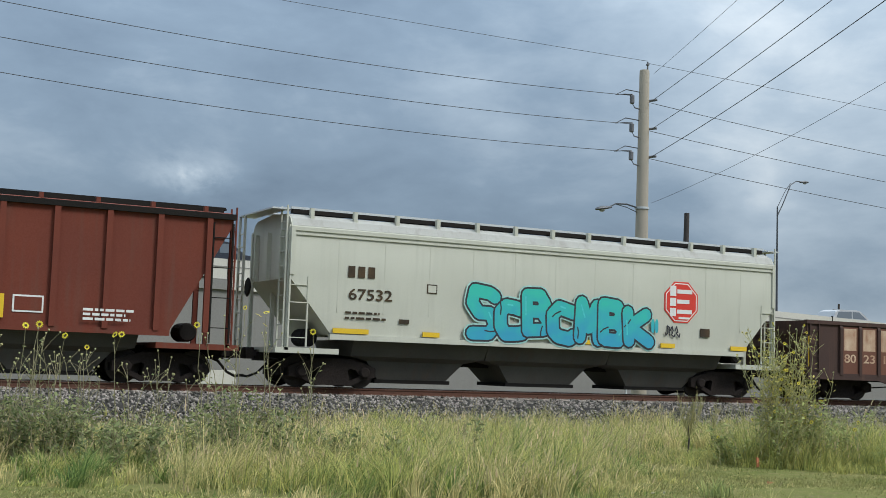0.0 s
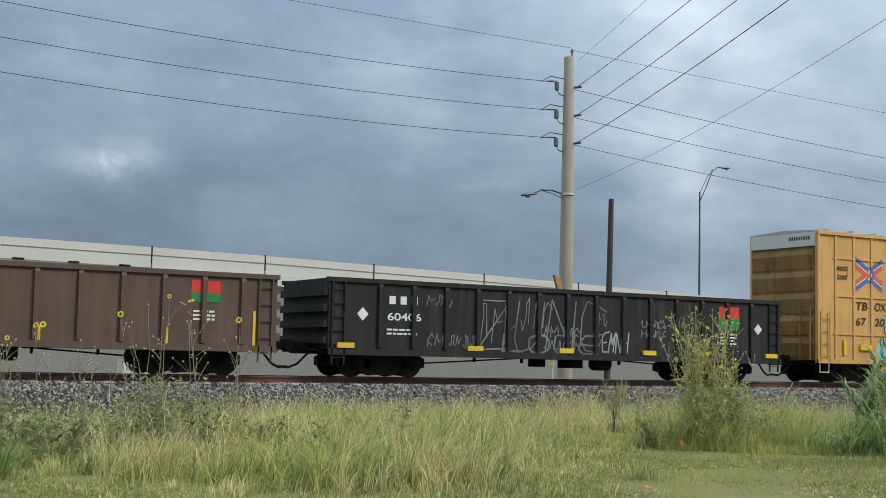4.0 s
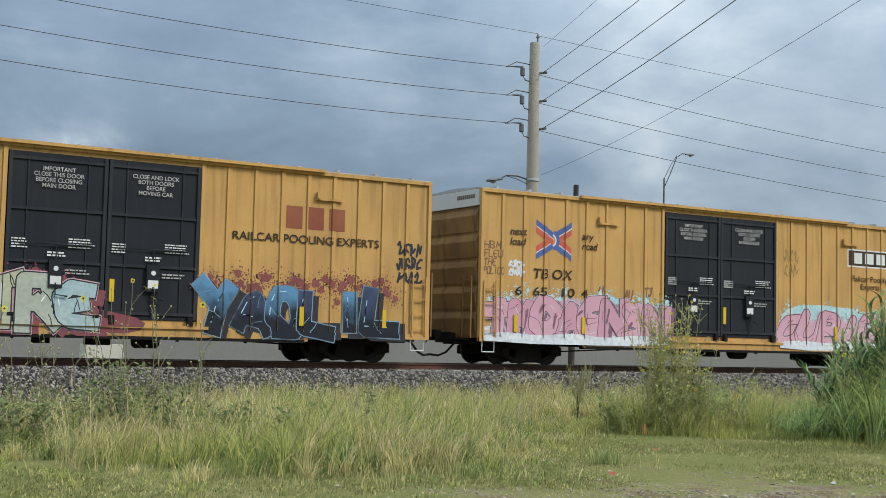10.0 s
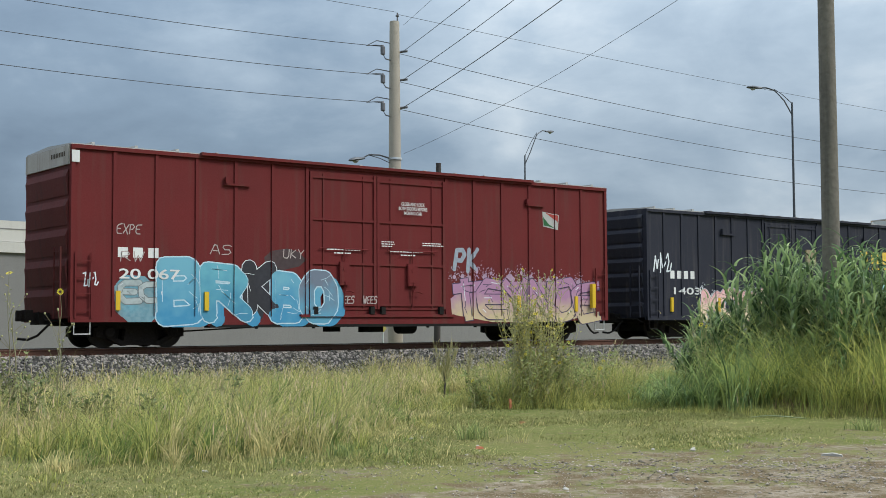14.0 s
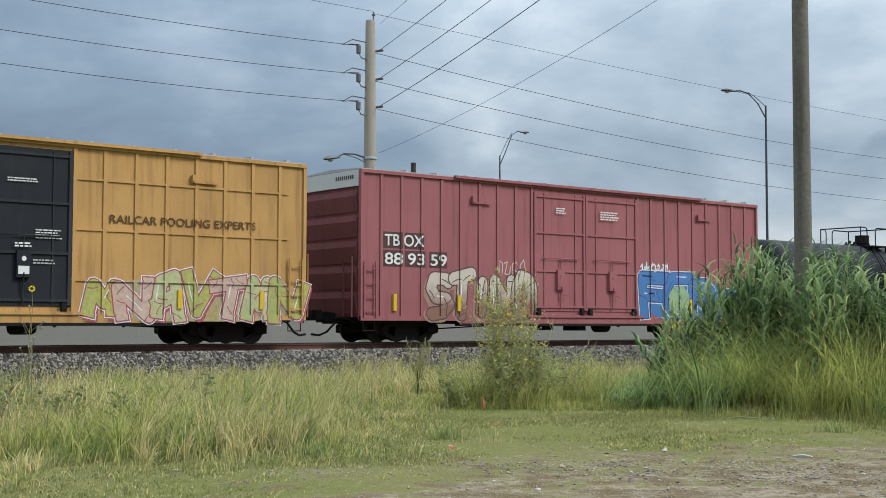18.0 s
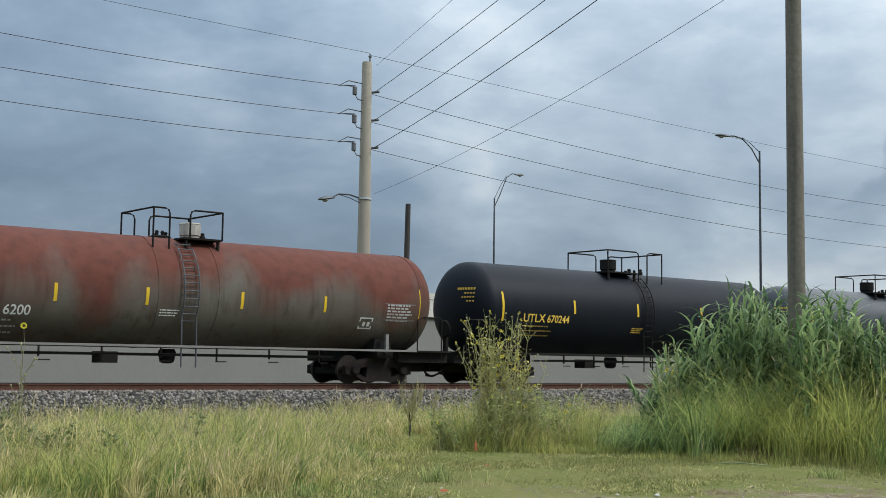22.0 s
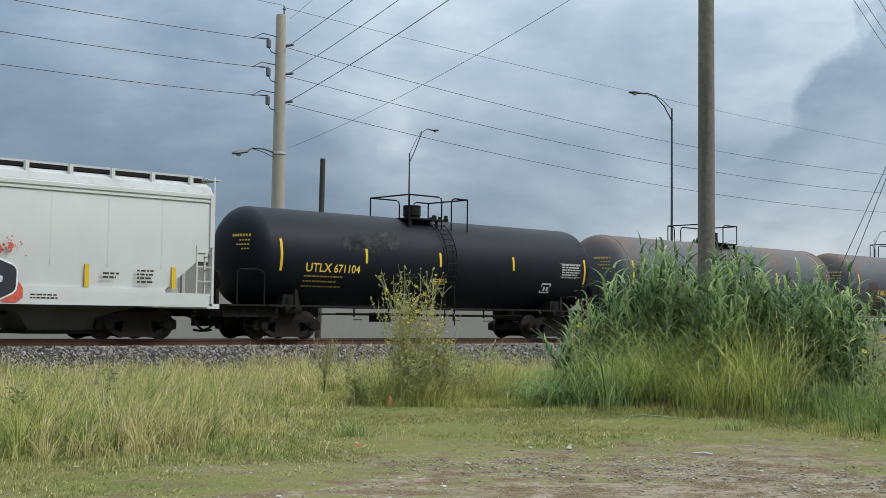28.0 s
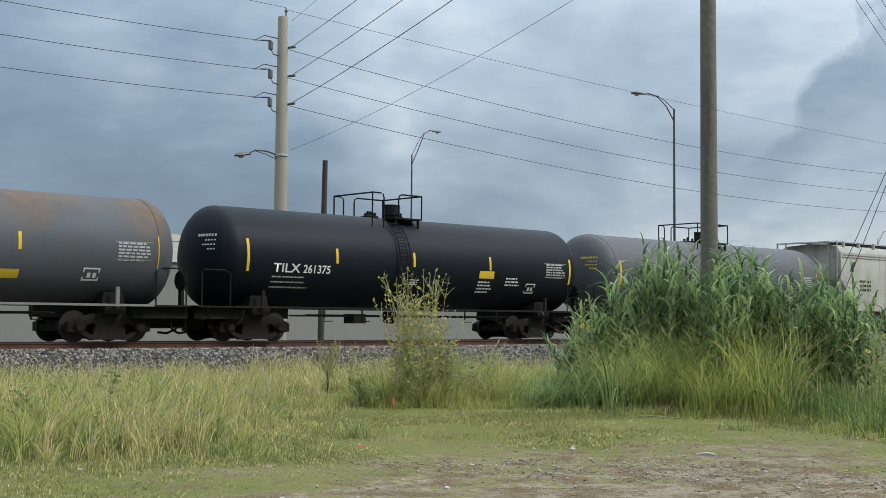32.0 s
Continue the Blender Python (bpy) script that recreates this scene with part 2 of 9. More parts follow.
TRUCKM = mat("truck_grime", (0.025, 0.019, 0.0165), (0.011, 0.0095, 0.009), rough=0.9, bump=0.4, gloss=0.15)
WHEELM = mat("wheel_steel", (0.04, 0.03, 0.026), (0.016, 0.014, 0.0135), rough=0.6, metal=0.3, bump=0.2, gloss=0.3)
CONSP = paint("reflective_yellow", (0.66, 0.43, 0.03), rough=0.5)
LETTER_W = paint("lettering_white", (0.68, 0.68, 0.66), streak=0.2)
LETTER_B = paint("lettering_black", (0.028, 0.022, 0.016), color2=(0.09, 0.055, 0.025), big=2.5, amount=0.7)
LETTER_Y = paint("lettering_yellow", (0.75, 0.5, 0.08))
LETTER_YDIM = paint("lettering_dim_yellow", (0.34, 0.22, 0.05))
LETTER_FADED = paint("lettering_faded", (0.11, 0.055, 0.025))
RAILGREY = mat("side_rail_grey", (0.2, 0.19, 0.18), (0.12, 0.11, 0.1), rough=0.7)
LETTER_R = paint("lettering_dull_red", (0.24, 0.07, 0.042), color2=(0.32, 0.13, 0.06), amount=0.8)
RED = paint("paint_red", (0.6, 0.05, 0.035))
GALV = mat("galvanised_steel", (0.5, 0.52, 0.53), (0.4, 0.42, 0.43), rough=0.5, metal=0.4, bump=0.05)
ROOFM = mat("roof_weathered", (0.4, 0.4, 0.39), (0.3, 0.28, 0.25), rough=0.6, metal=0.2)

# ---------- mesh building ----------


class Solid:
    """Collects vertices and faces of one mesh."""

    def __init__(self):
        self.v, self.f, self.m = [], [], []

    def box(self, x0, x1, y0, y1, z0, z1, mi=0):
        n = len(self.v)
        self.v += [(x, y, z) for x in (x0, x1) for y in (y0, y1) for z in (z0, z1)]
        self.f += [tuple(n + i for i in q) for q in ((0, 1, 3, 2), (4, 6, 7, 5), (0, 4, 5, 1), (2, 3, 7, 6), (0, 2, 6, 4), (1, 5, 7, 3))]
        self.m += [mi] * 6
        return self

    def prism(self, pts, y0, y1, mi=0):
        """A polygon in x, z drawn through from y0 to y1."""
        n, k = len(self.v), len(pts)
        self.v += [(x, y0, z) for x, z in pts] + [(x, y1, z) for x, z in pts]
        self.f += [tuple(range(n, n + k)), tuple(range(n + 2 * k - 1, n + k - 1, -1))]
        self.f += [(n + i, n + k + i, n + k + (i + 1) % k, n + (i + 1) % k) for i in range(k)]
        self.m += [mi] * (k + 2)
        return self

    def extrude_x(self, pts, x0, x1, mi=0):
        """A polygon in y, z drawn along x."""
        n, k = len(self.v), len(pts)
        self.v += [(x0, y, z) for y, z in pts] + [(x1, y, z) for y, z in pts]
        self.f += [tuple(range(n, n + k)), tuple(range(n + 2 * k - 1, n + k - 1, -1))]
        self.f += [(n + i, n + k + i, n + k + (i + 1) % k, n + (i + 1) % k) for i in range(k)]
        self.m += [mi] * (k + 2)
        return self

    def tube(self, pts, r, n=6, mi=0):
        """A round bar along points."""
        pts = [Vector(p) for p in pts]
        rs = r if isinstance(r, (list, tuple)) else [r] * len(pts)
        base = len(self.v)
        for i, p in enumerate(pts):
            d = (pts[min(i + 1, len(pts) - 1)] - pts[max(i - 1, 0)]).normalized()
            a = d.orthogonal().normalized() if abs(d.z) < 0.9 else Vector((1, 0, 0)).cross(d).normalized()
            b = d.cross(a)
            for j in range(n):
                w = 2 * math.pi * j / n
                self.v.append(tuple(p + (a * math.cos(w) + b * math.sin(w)) * rs[i]))
        for i in range(len(pts) - 1):
            for j in range(n):
                a0, a1 = base + i * n + j, base + i * n + (j + 1) % n
                self.f.append((a0, a1, a1 + n, a0 + n))
        self.f += [tuple(base + n - 1 - j for j in range(n)), tuple(base + (len(pts) - 1) * n + j for j in range(n))]
        self.m += [mi] * ((len(pts) - 1) * n + 2)
        return self

    def lathe(self, profile, axis="x", n=32, c=(0, 0, 0), mi=0):
        """Radius profile [(along, r)] turned round an axis."""
        base = len(self.v)
        for a, r in profile:
            for j in range(n):
                w = 2 * math.pi * j / n
                p = {"x": (a, r * math.cos(w), r * math.sin(w)), "y": (r * math.cos(w), a, r * math.sin(w)), "z": (r * math.cos(w), r * math.sin(w), a)}[axis]
                self.v.append((c[0] + p[0], c[1] + p[1], c[2] + p[2]))
        for i in range(len(profile) - 1):
            for j in range(n):
                a0, a1 = base + i * n + j, base + i * n + (j + 1) % n
                self.f.append((a0, a1, a1 + n, a0 + n))
        self.f += [tuple(base + n - 1 - j for j in range(n)), tuple(base + (len(profile) - 1) * n + j for j in range(n))]
        self.m += [mi] * ((len(profile) - 1) * n + 2)
        return self

    def poly(self, pts, mi=0):
        n = len(self.v)
        self.v += list(pts)
        self.f.append(tuple(range(n, n + len(pts))))
        self.m.append(mi)
        return self

    def mesh(self, name, mats, smooth=False, fix=True):
        me = bpy.data.meshes.new(name)
        me.from_pydata(self.v, [], self.f)
        for mt in mats if isinstance(mats, (list, tuple)) else [mats]:
            me.materials.append(mt)
        if any(self.m):
            me.polygons.foreach_set("material_index", self.m)
        if fix:
            bm = bmesh.new()
            bm.from_mesh(me)
            bmesh.ops.recalc_face_normals(bm, faces=bm.faces)
            bm.to_mesh(me)
            bm.free()
        if smooth:
            me.shade_smooth()
            me.set_sharp_from_angle(angle=radians(35))
        return me


def part(name, solid, mats, parent, label="", at=None, smooth=False):
    me = solid if isinstance(solid, bpy.types.Mesh) else solid.mesh(name, mats, smooth)
    ob = new(name, me)
    ob.parent = parent
    if at:
        ob.location = at
    if label:
        tagged(ob, label)
    return ob


def thing(name, solid, mats, label, category, group="", kind="", at=(0, 0, 0), smooth=False):
    me = solid if isinstance(solid, bpy.types.Mesh) or solid is None else solid.mesh(name, mats, smooth)
    ob = new(name, me)
    ob.location = at
    return tagged(ob, label, category, group, kind)


def letters(body, height, x, z, y, mt, parent, name="lettering", label="", width=None, bend=None, spacing=1.0, shear=0.0, align="LEFT"):
    """Painted words facing the near side (-y). bend: radius and centre height of a tank to lie on."""
    cu = bpy.data.curves.new(name, "FONT")
    cu.body, cu.size, cu.space_character, cu.shear, cu.align_x = body, height / 0.7, spacing, shear, align
    cu.space_line, cu.offset = 0.95, height * 0.02
    tmp = new(name, cu)
    me = bpy.data.meshes.new_from_object(tmp.evaluated_get(bpy.context.evaluated_depsgraph_get()))
    bpy.data.objects.remove(tmp)
    n = len(me.vertices)
    co = np.zeros(n * 3)
    me.vertices.foreach_get("co", co)
    co = co.reshape(-1, 3)
    if width and n:
        w = co[:, 0].max() - co[:, 0].min()
        co[:, 0] *= width / max(w, 1e-6)
    out = np.zeros_like(co)
    out[:, 0] = x + co[:, 0]
    out[:, 2] = z + co[:, 1]
    if bend:
        r, zc = bend
        out[:, 1] = -np.sqrt(np.maximum(r * r - (out[:, 2] - zc) ** 2, 0.01)) - 0.008
    else:
        out[:, 1] = y
    me.vertices.foreach_set("co", out.ravel())
    me.materials.clear()
    me.materials.append(mt)
    me.update()
    return part(name, me, mt, parent, label)


def strip(x0, x1, z0, z1, r, zc, off=0.006, k=6):
    """A painted strip on a tank's near side."""
    s = Solid()
    zs = [z0 + (z1 - z0) * i / k for i in range(k + 1)]
    for a, b in zip(zs, zs[1:]):
        ya, yb = (-math.sqrt(max(r * r - (q - zc) ** 2, 0.01)) - off for q in (a, b))
        s.poly([(x0, ya, a), (x1, ya, a), (x1, yb, b), (x0, yb, b)])
    return s


def bars(rows, y, mt, parent, name="lettering_block", label="", bend=None):
    """Unreadable writing: short bars (x, z, width, height)."""
    s = Solid()
    for x, z, w, h in rows:
        if bend:
            r, zc = bend
            ya, yb = (-math.sqrt(max(r * r - (q - zc) ** 2, 0.01)) - 0.007 for q in (z, z + h))
            s.poly([(x, ya, z), (x + w, ya, z), (x + w, yb, z + h), (x, yb, z + h)])
        else:
            s.poly([(x, y, z), (x + w, y, z), (x + w, y, z + h), (x, y, z + h)])
    ob = part(name, s, mt, parent, label)
    return tagged(ob, kind="stuff") if len(rows) > 2 else ob


def word_rows(rng, x, z, w, lines, h, gap):
    out = []
    for i in range(lines):
        px, zz = x, z - i * (h + gap)
        end = x + w * rng.uniform(0.75, 1.0)
        while px < end:
            ww = rng.uniform(1.2, 4.0) * h
            out.append((px, zz, min(ww, end - px + 0.01), h))
            px += ww + h * 0.7
    return out

# ---------- the train ----------
TRACK_Y, RAIL_Z = 32.6, 0.98
CARS = []  # (empty, metres of its near end from the start, truck centres)
WHEELS = []

wheel_mesh = Solid().lathe([(-0.72, 0.42), (-0.70, 0.43), (-0.62, 0.42), (-0.61, 0.36), (-0.66, 0.33), (-0.66, 0.14), (-0.72, 0.12), (-0.72, 0.09), (0.72, 0.09),
                            (0.72, 0.12), (0.66, 0.14), (0.66, 0.33), (0.61, 0.36), (0.62, 0.42), (0.70, 0.43), (0.72, 0.42)], "y", 28).mesh("wheelset", WHEELM, True)


def frame_mesh():
    s = Solid()
    for y0, y1 in ((-1.05, -0.86), (0.86, 1.05)):
        s.prism([(-1.22, 0.3), (-1.22, 0.54), (-0.95, 0.66), (-0.45, 0.78), (0.45, 0.78), (0.95, 0.66), (1.22, 0.54), (1.22, 0.3), (0.98, 0.26), (0.8, 0.3), (0.66, 0.48), (0.5, 0.52), (0.42, 0.48), (0.5, 0.12), (0.36, 0.08), (-0.36, 0.08), (-0.5, 0.12), (-0.42, 0.48), (-0.5, 0.52), (-0.66, 0.48), (-0.8, 0.3), (-0.98, 0.26)], y0, y1)
        for x in (-0.89, 0.89):
            s.lathe([(y0 - 0.1, 0.11), (y0 - 0.06, 0.15), (y1, 0.15)], "y", 12, (x, 0, 0.42))
        for x in (-0.2, 0.0, 0.2):
            s.lathe([(0.12, 0.085), (0.48, 0.085)], "z", 10, (x, (y0 + y1) / 2, 0))
        for d in (-1, 1):
            s.prism([(d * 0.9, 0.26), (d * 0.5, 0.06), (d * 0.36, 0.08), (d * 0.42, 0.16), (d * 0.8, 0.34)], y0 - 0.012, y1)
            s.box(min(d * 0.48, d * 0.62), max(d * 0.48, d * 0.62), -0.7, 0.7, 0.2, 0.56)
    s.box(-0.22, 0.22, -1.0, 1.0, 0.42, 0.66)
    s.box(-0.14, 0.14, -0.4, 0.4, 0.66, 0.85)
    return s.mesh("truck", TRUCKM)


truck_mesh = frame_mesh()
# Added dark boxes, roughly brake gear, that block light between the wheels.
rigging_mesh = Solid().box(-0.5, 0.5, -0.6, 0.6, 0.1, 0.6).box(-1.25, -1.12, -0.75, 0.75, 0.3, 0.5).box(1.12, 1.25, -0.75, 0.75, 0.3, 0.5).box(-1.2, 1.2, -0.3, 0.3, 0.3, 0.6).mesh("brake_rigging", UNDER)
coupler_mesh = Solid().box(0, 0.55, -0.09, 0.09, -0.09, 0.09).box(-0.16, 0.05, -0.17, 0.12, -0.15, 0.15).box(-0.3, -0.1, 0.02, 0.15, -0.14, 0.14).mesh("coupler", TRUCKM)


def running_gear(car, u0, length, inset, tail=0.75):
    """Two trucks with wheelsets, couplers and hoses."""
    for cx in (inset, length - inset):
        t = part("truck", truck_mesh, None, car, at=(cx, 0, 0))
        part("brake_rigging", rigging_mesh, None, t)
        for dx in (-0.89, 0.89):
            w = part("wheelset", wheel_mesh, None, t, at=(dx, 0, 0.43))
            WHEELS.append((w, u0 + cx + dx))
    for x, r in ((-tail + 0.3, 0), (length + tail - 0.3, math.pi)):
        c = part("coupler", coupler_mesh, None, car, at=(x, 0, 0.85))
        c.rotation_euler = (0, 0, r)
    for x0, d in ((0.25, -1), (length - 0.25, 1)):
        h = Solid().tube([(x0, -0.45, 0.75), (x0 + d * 0.35, -0.45, 0.62), (x0 + d * 0.62, -0.4, 0.34), (x0 + d * 0.85, -0.34, 0.24), (x0 + d * 1.1, -0.28, 0.27)], 0.035)
        part("air_hose", h, UNDER, car)
        part("uncoupling_lever", Solid().tube([(x0 + d * 0.3, -1.4, 0.62), (x0 + d * 0.42, -1.3, 0.72), (x0 + d * 0.42, -0.4, 0.74), (x0 + d * 0.5, -0.15, 0.95)], 0.02), UNDER, car)


def start_car(name, u0, label, category):
    car = new(name)
    tagged(car, label, category, "freight train cars")
    CARS.append((car, u0))
    return car


def brake_gear(car, length, zb):
    s = Solid().box(-0.3, length + 0.3, -0.32, 0.32, 0.62, 0.92)
    for x in (length * 0.36, length * 0.64):
        s.box(x - 0.05, x + 0.05, -1.35, 1.35, 0.62, 0.85)
    part("centre_sill", s, UNDER, car)
    part("brake_valve", Solid().box(length * 0.43, length * 0.43 + 0.35, -1.0, -0.6, 0.38, 0.66), UNDER, car)
    part("brake_cylinder", Solid().box(length * 0.5, length * 0.5 + 0.5, -1.1, -0.5, 0.36, 0.66), UNDER, car)
    part("air_reservoir", Solid().lathe([(0, 0.17), (0.05, 0.2), (0.6, 0.2), (0.65, 0.17)], "x", 12, (length * 0.56, -0.9, 0.5)), UNDER, car)
    r = Solid().tube([(3.2, -0.9, 0.42), (length * 0.4, -0.95, 0.62), (length * 0.62, -0.95, 0.62), (length - 3.4, -0.9, 0.45)], 0.022)
    for x in (length * 0.3, length * 0.4, length * 0.62, length * 0.72):
        r.box(x, x + 0.05, -1.0, -0.9, 0.48, 0.75)
    part("brake_rod", r, UNDER, car)


def ladder(car, x, y, z0, z1, w=0.42, mt=None, n=None, name="ladder"):
    s = Solid()
    for dx in (0, w):
        s.box(x + dx - 0.02, x + dx + 0.02, y - 0.04, y, z0, z1)
    n = n or max(2, int((z1 - z0) / 0.36))
    for i in range(n):
        z = z0 + (i + 0.5) * (z1 - z0) / n
        s.box(x, x + w, y - 0.05, y - 0.02, z - 0.012, z + 0.012)
    return part(name, s, mt, car)


# -- spray paint --
def swash(rg):
    """Interlocking bent strokes in a unit cell, of no alphabet."""
    j = lambda s=0.16: rg.uniform(-s, s)
    kind = rg.randrange(4)
    if kind == 0:
        lines = [[(0.05 + j(), 0.0), (0.3 + j(), 0.95 + j(0.05)), (0.62 + j(), 0.35 + j()), (1.12 + j(), 0.62 + j())]]
    elif kind == 1:
        lines = [[(-0.05 + j(), 0.75 + j()), (0.4 + j(), 0.98), (0.55 + j(), 0.5 + j()), (0.2 + j(), 0.12 + j(0.1)), (0.85 + j(), 0.02), (1.15, 0.3 + j())]]
    elif kind == 2:
        lines = [[(0.1 + j(), 0.02), (0.2 + j(), 0.6 + j()), (0.7 + j(), 0.98), (1.1 + j(), 0.7 + j())], [(0.35 + j(), 0.3 + j()), (0.9 + j(), 0.05 + j(0.04))]]
    else:
        lines = [[(-0.1 + j(), 0.3 + j()), (0.25 + j(), 0.0), (0.55 + j(), 0.45 + j()), (0.5 + j(), 0.98), (1.0 + j(), 0.85 + j()), (0.95 + j(), 0.1)]]
    return lines


def stroke(s, pts, w, y, mi, step):
    """A fat brush line in x, z on the wall plane y, each piece a hair above the last."""
    for i, ((x0, z0), (x1, z1)) in enumerate(zip(pts, pts[1:])):
        d = math.hypot(x1 - x0, z1 - z0) or 1e-6
        nx, nz = -(z1 - z0) / d * w, (x1 - x0) / d * w
        ex, ez = (x1 - x0) / d * w * 0.5, (z1 - z0) / d * w * 0.5
        yy = y - (step[0] % 40) * 0.00004
        step[0] += 1
        s.poly([(x0 - nx - ex, yy, z0 - nz - ez), (x1 - nx + ex, yy, z1 - nz + ez), (x1 + nx * 0.9 + ex, yy, z1 + nz * 0.9 + ez), (x0 + nx * 0.9 - ex, yy, z0 + nz * 0.9 - ez)], mi)
    for x, z in pts:
        yy = y - (step[0] % 40) * 0.00004
        step[0] += 1
        s.poly([(x + w * math.cos(a), yy, z + w * math.sin(a)) for a in (math.pi * k / 4 + 0.2 for k in range(8))], mi)


def spray(name, fill, fill2):
    return mat(name, fill, fill2, rough=0.6, amount=1.0, big=1.1, fine=9.0, bump=0.0)


INK = spray("spray_black", (0.012, 0.012, 0.016), (0.02, 0.02, 0.03))
SPRAYW = spray("spray_white", (0.72, 0.74, 0.76), (0.6, 0.64, 0.68))


GLYPHS = {  # pen lines of sprayed letters on a grid of eight by eight
    "A": "00 38 58 80|23 63", "B": "00 08 58 76 54 04|54 82 60 00", "C": "87 68 28 06 02 20 60 81", "D": "00 08 48 86 82 40 00",
    "E": "88 28 06 02 20 80|14 64", "F": "10 08 88|14 64", "G": "87 58 18 06 02 20 60 83 53", "H": "00 08|80 88|04 84", "I": "48 40",
    "J": "38 88|68 62 30 02", "K": "00 08|78 04 80", "L": "08 00 80", "M": "00 18 43 78 80", "N": "00 08 80 88", "O": "20 60 82 86 68 28 06 02 20",
    "P": "00 08 58 76 54 04", "R": "00 08 58 76 54 04|34 80", "S": "87 68 18 06 24 64 82 60 00", "T": "07 88|48 40", "U": "08 02 20 60 82 88",
    "V": "08 40 88", "W": "08 20 45 60 88", "X": "00 88|08 80", "Y": "08 44 88|44 40", "Z": "08 88 00 80", "-": "14 74",
}


def pen_lines(ch):
    return [[(int(q[0]) / 8, int(q[1]) / 8) for q in ln.split()] for ln in GLYPHS[ch].split("|")]


def pen(s, pts, w, y, mi, step, flat=False):
    """A fat pen line in x, z on the wall plane y: one piece for each straight run, with rounded joints."""
    last = len(pts) - 2
    for i, ((x0, z0), (x1, z1)) in enumerate(zip(pts, pts[1:])):
        d = math.hypot(x1 - x0, z1 - z0) or 1e-6
        ux, uz = (x1 - x0) / d * w, (z1 - z0) / d * w
        a, b = (0.9 if flat and i == 0 else 0.0), (0.9 if flat and i == last else 0.0)
        yy = y - (step[0] % 28) * 0.00003
        step[0] += 1
        s.poly([(x0 + uz - ux * a, yy, z0 - ux - uz * a), (x1 + uz + ux * b, yy, z1 - ux + uz * b), (x1 - uz + ux * b, yy, z1 + ux + uz * b), (x0 - uz - ux * a, yy, z0 + ux - uz * a)], mi)
    for x, z in pts[1:-1] if flat else pts:
        yy = y - (step[0] % 28) * 0.00003
        step[0] += 1
        s.poly([(x + w * math.cos(q), yy, z + w * math.sin(q)) for q in (math.pi * k / 5 + 0.2 for k in range(10))], mi)


def fade(name, low, high, z0, z1, axis=2):
    """Spray paint that passes from one colour to another up (or along) the wall, blotched where the passes overlap."""
    if name in MATS:
        return MATS[name]
    mt = bpy.data.materials.new(name)
    MATS[name] = mt
    mt.use_nodes = True
    N, L = mt.node_tree.nodes, mt.node_tree.links
    b = N["Principled BSDF"]
    b.inputs["Roughness"].default_value, b.inputs["Specular IOR Level"].default_value = 0.6, 0.3
    tc, sp, nz, ad, mr, mx = (N.new("ShaderNode" + q) for q in ("TexCoord", "SeparateXYZ", "TexNoise", "Math", "MapRange", "Mix"))
    L.new(tc.outputs["Object"], sp.inputs[0])
    L.new(tc.outputs["Object"], nz.inputs["Vector"])
    nz.inputs["Scale"].default_value, nz.inputs["Detail"].default_value = 2.4, 6
    ad.operation = "MULTIPLY_ADD"
    L.new(nz.outputs["Fac"], ad.inputs[0])
    ad.inputs[1].default_value = 1.6 * (z1 - z0)
    L.new(sp.outputs[axis], ad.inputs[2])
    mr.inputs[1].default_value, mr.inputs[2].default_value = z0 + 0.8 * (z1 - z0), z1 + 0.8 * (z1 - z0)
    L.new(ad.outputs[0], mr.inputs[0])
    mx.data_type = "RGBA"
    L.new(mr.outputs[0], mx.inputs[0])
    mx.inputs[6].default_value, mx.inputs[7].default_value = (*low, 1), (*high, 1)
    L.new(mx.outputs[2], b.inputs["Base Color"])
    return mt


def onto_tank(s, tank, y):
    r, zc = tank
    s.v = [(a, -math.sqrt(max(r * r - (c - zc) ** 2, 0.01)) + (b - y) * 6 - 0.016, c) for a, b, c in s.v]


def dense(line, step=0.14):
    """The same pen line with more points on it."""
    out = [line[0]]
    for (ax, az), (bx, bz) in zip(line, line[1:]):
        n = max(1, math.ceil(math.hypot(bx - ax, bz - az) / step))
        out += [(ax + (bx - ax) * k / n, az + (bz - az) * k / n) for k in range(1, n + 1)]
    return out


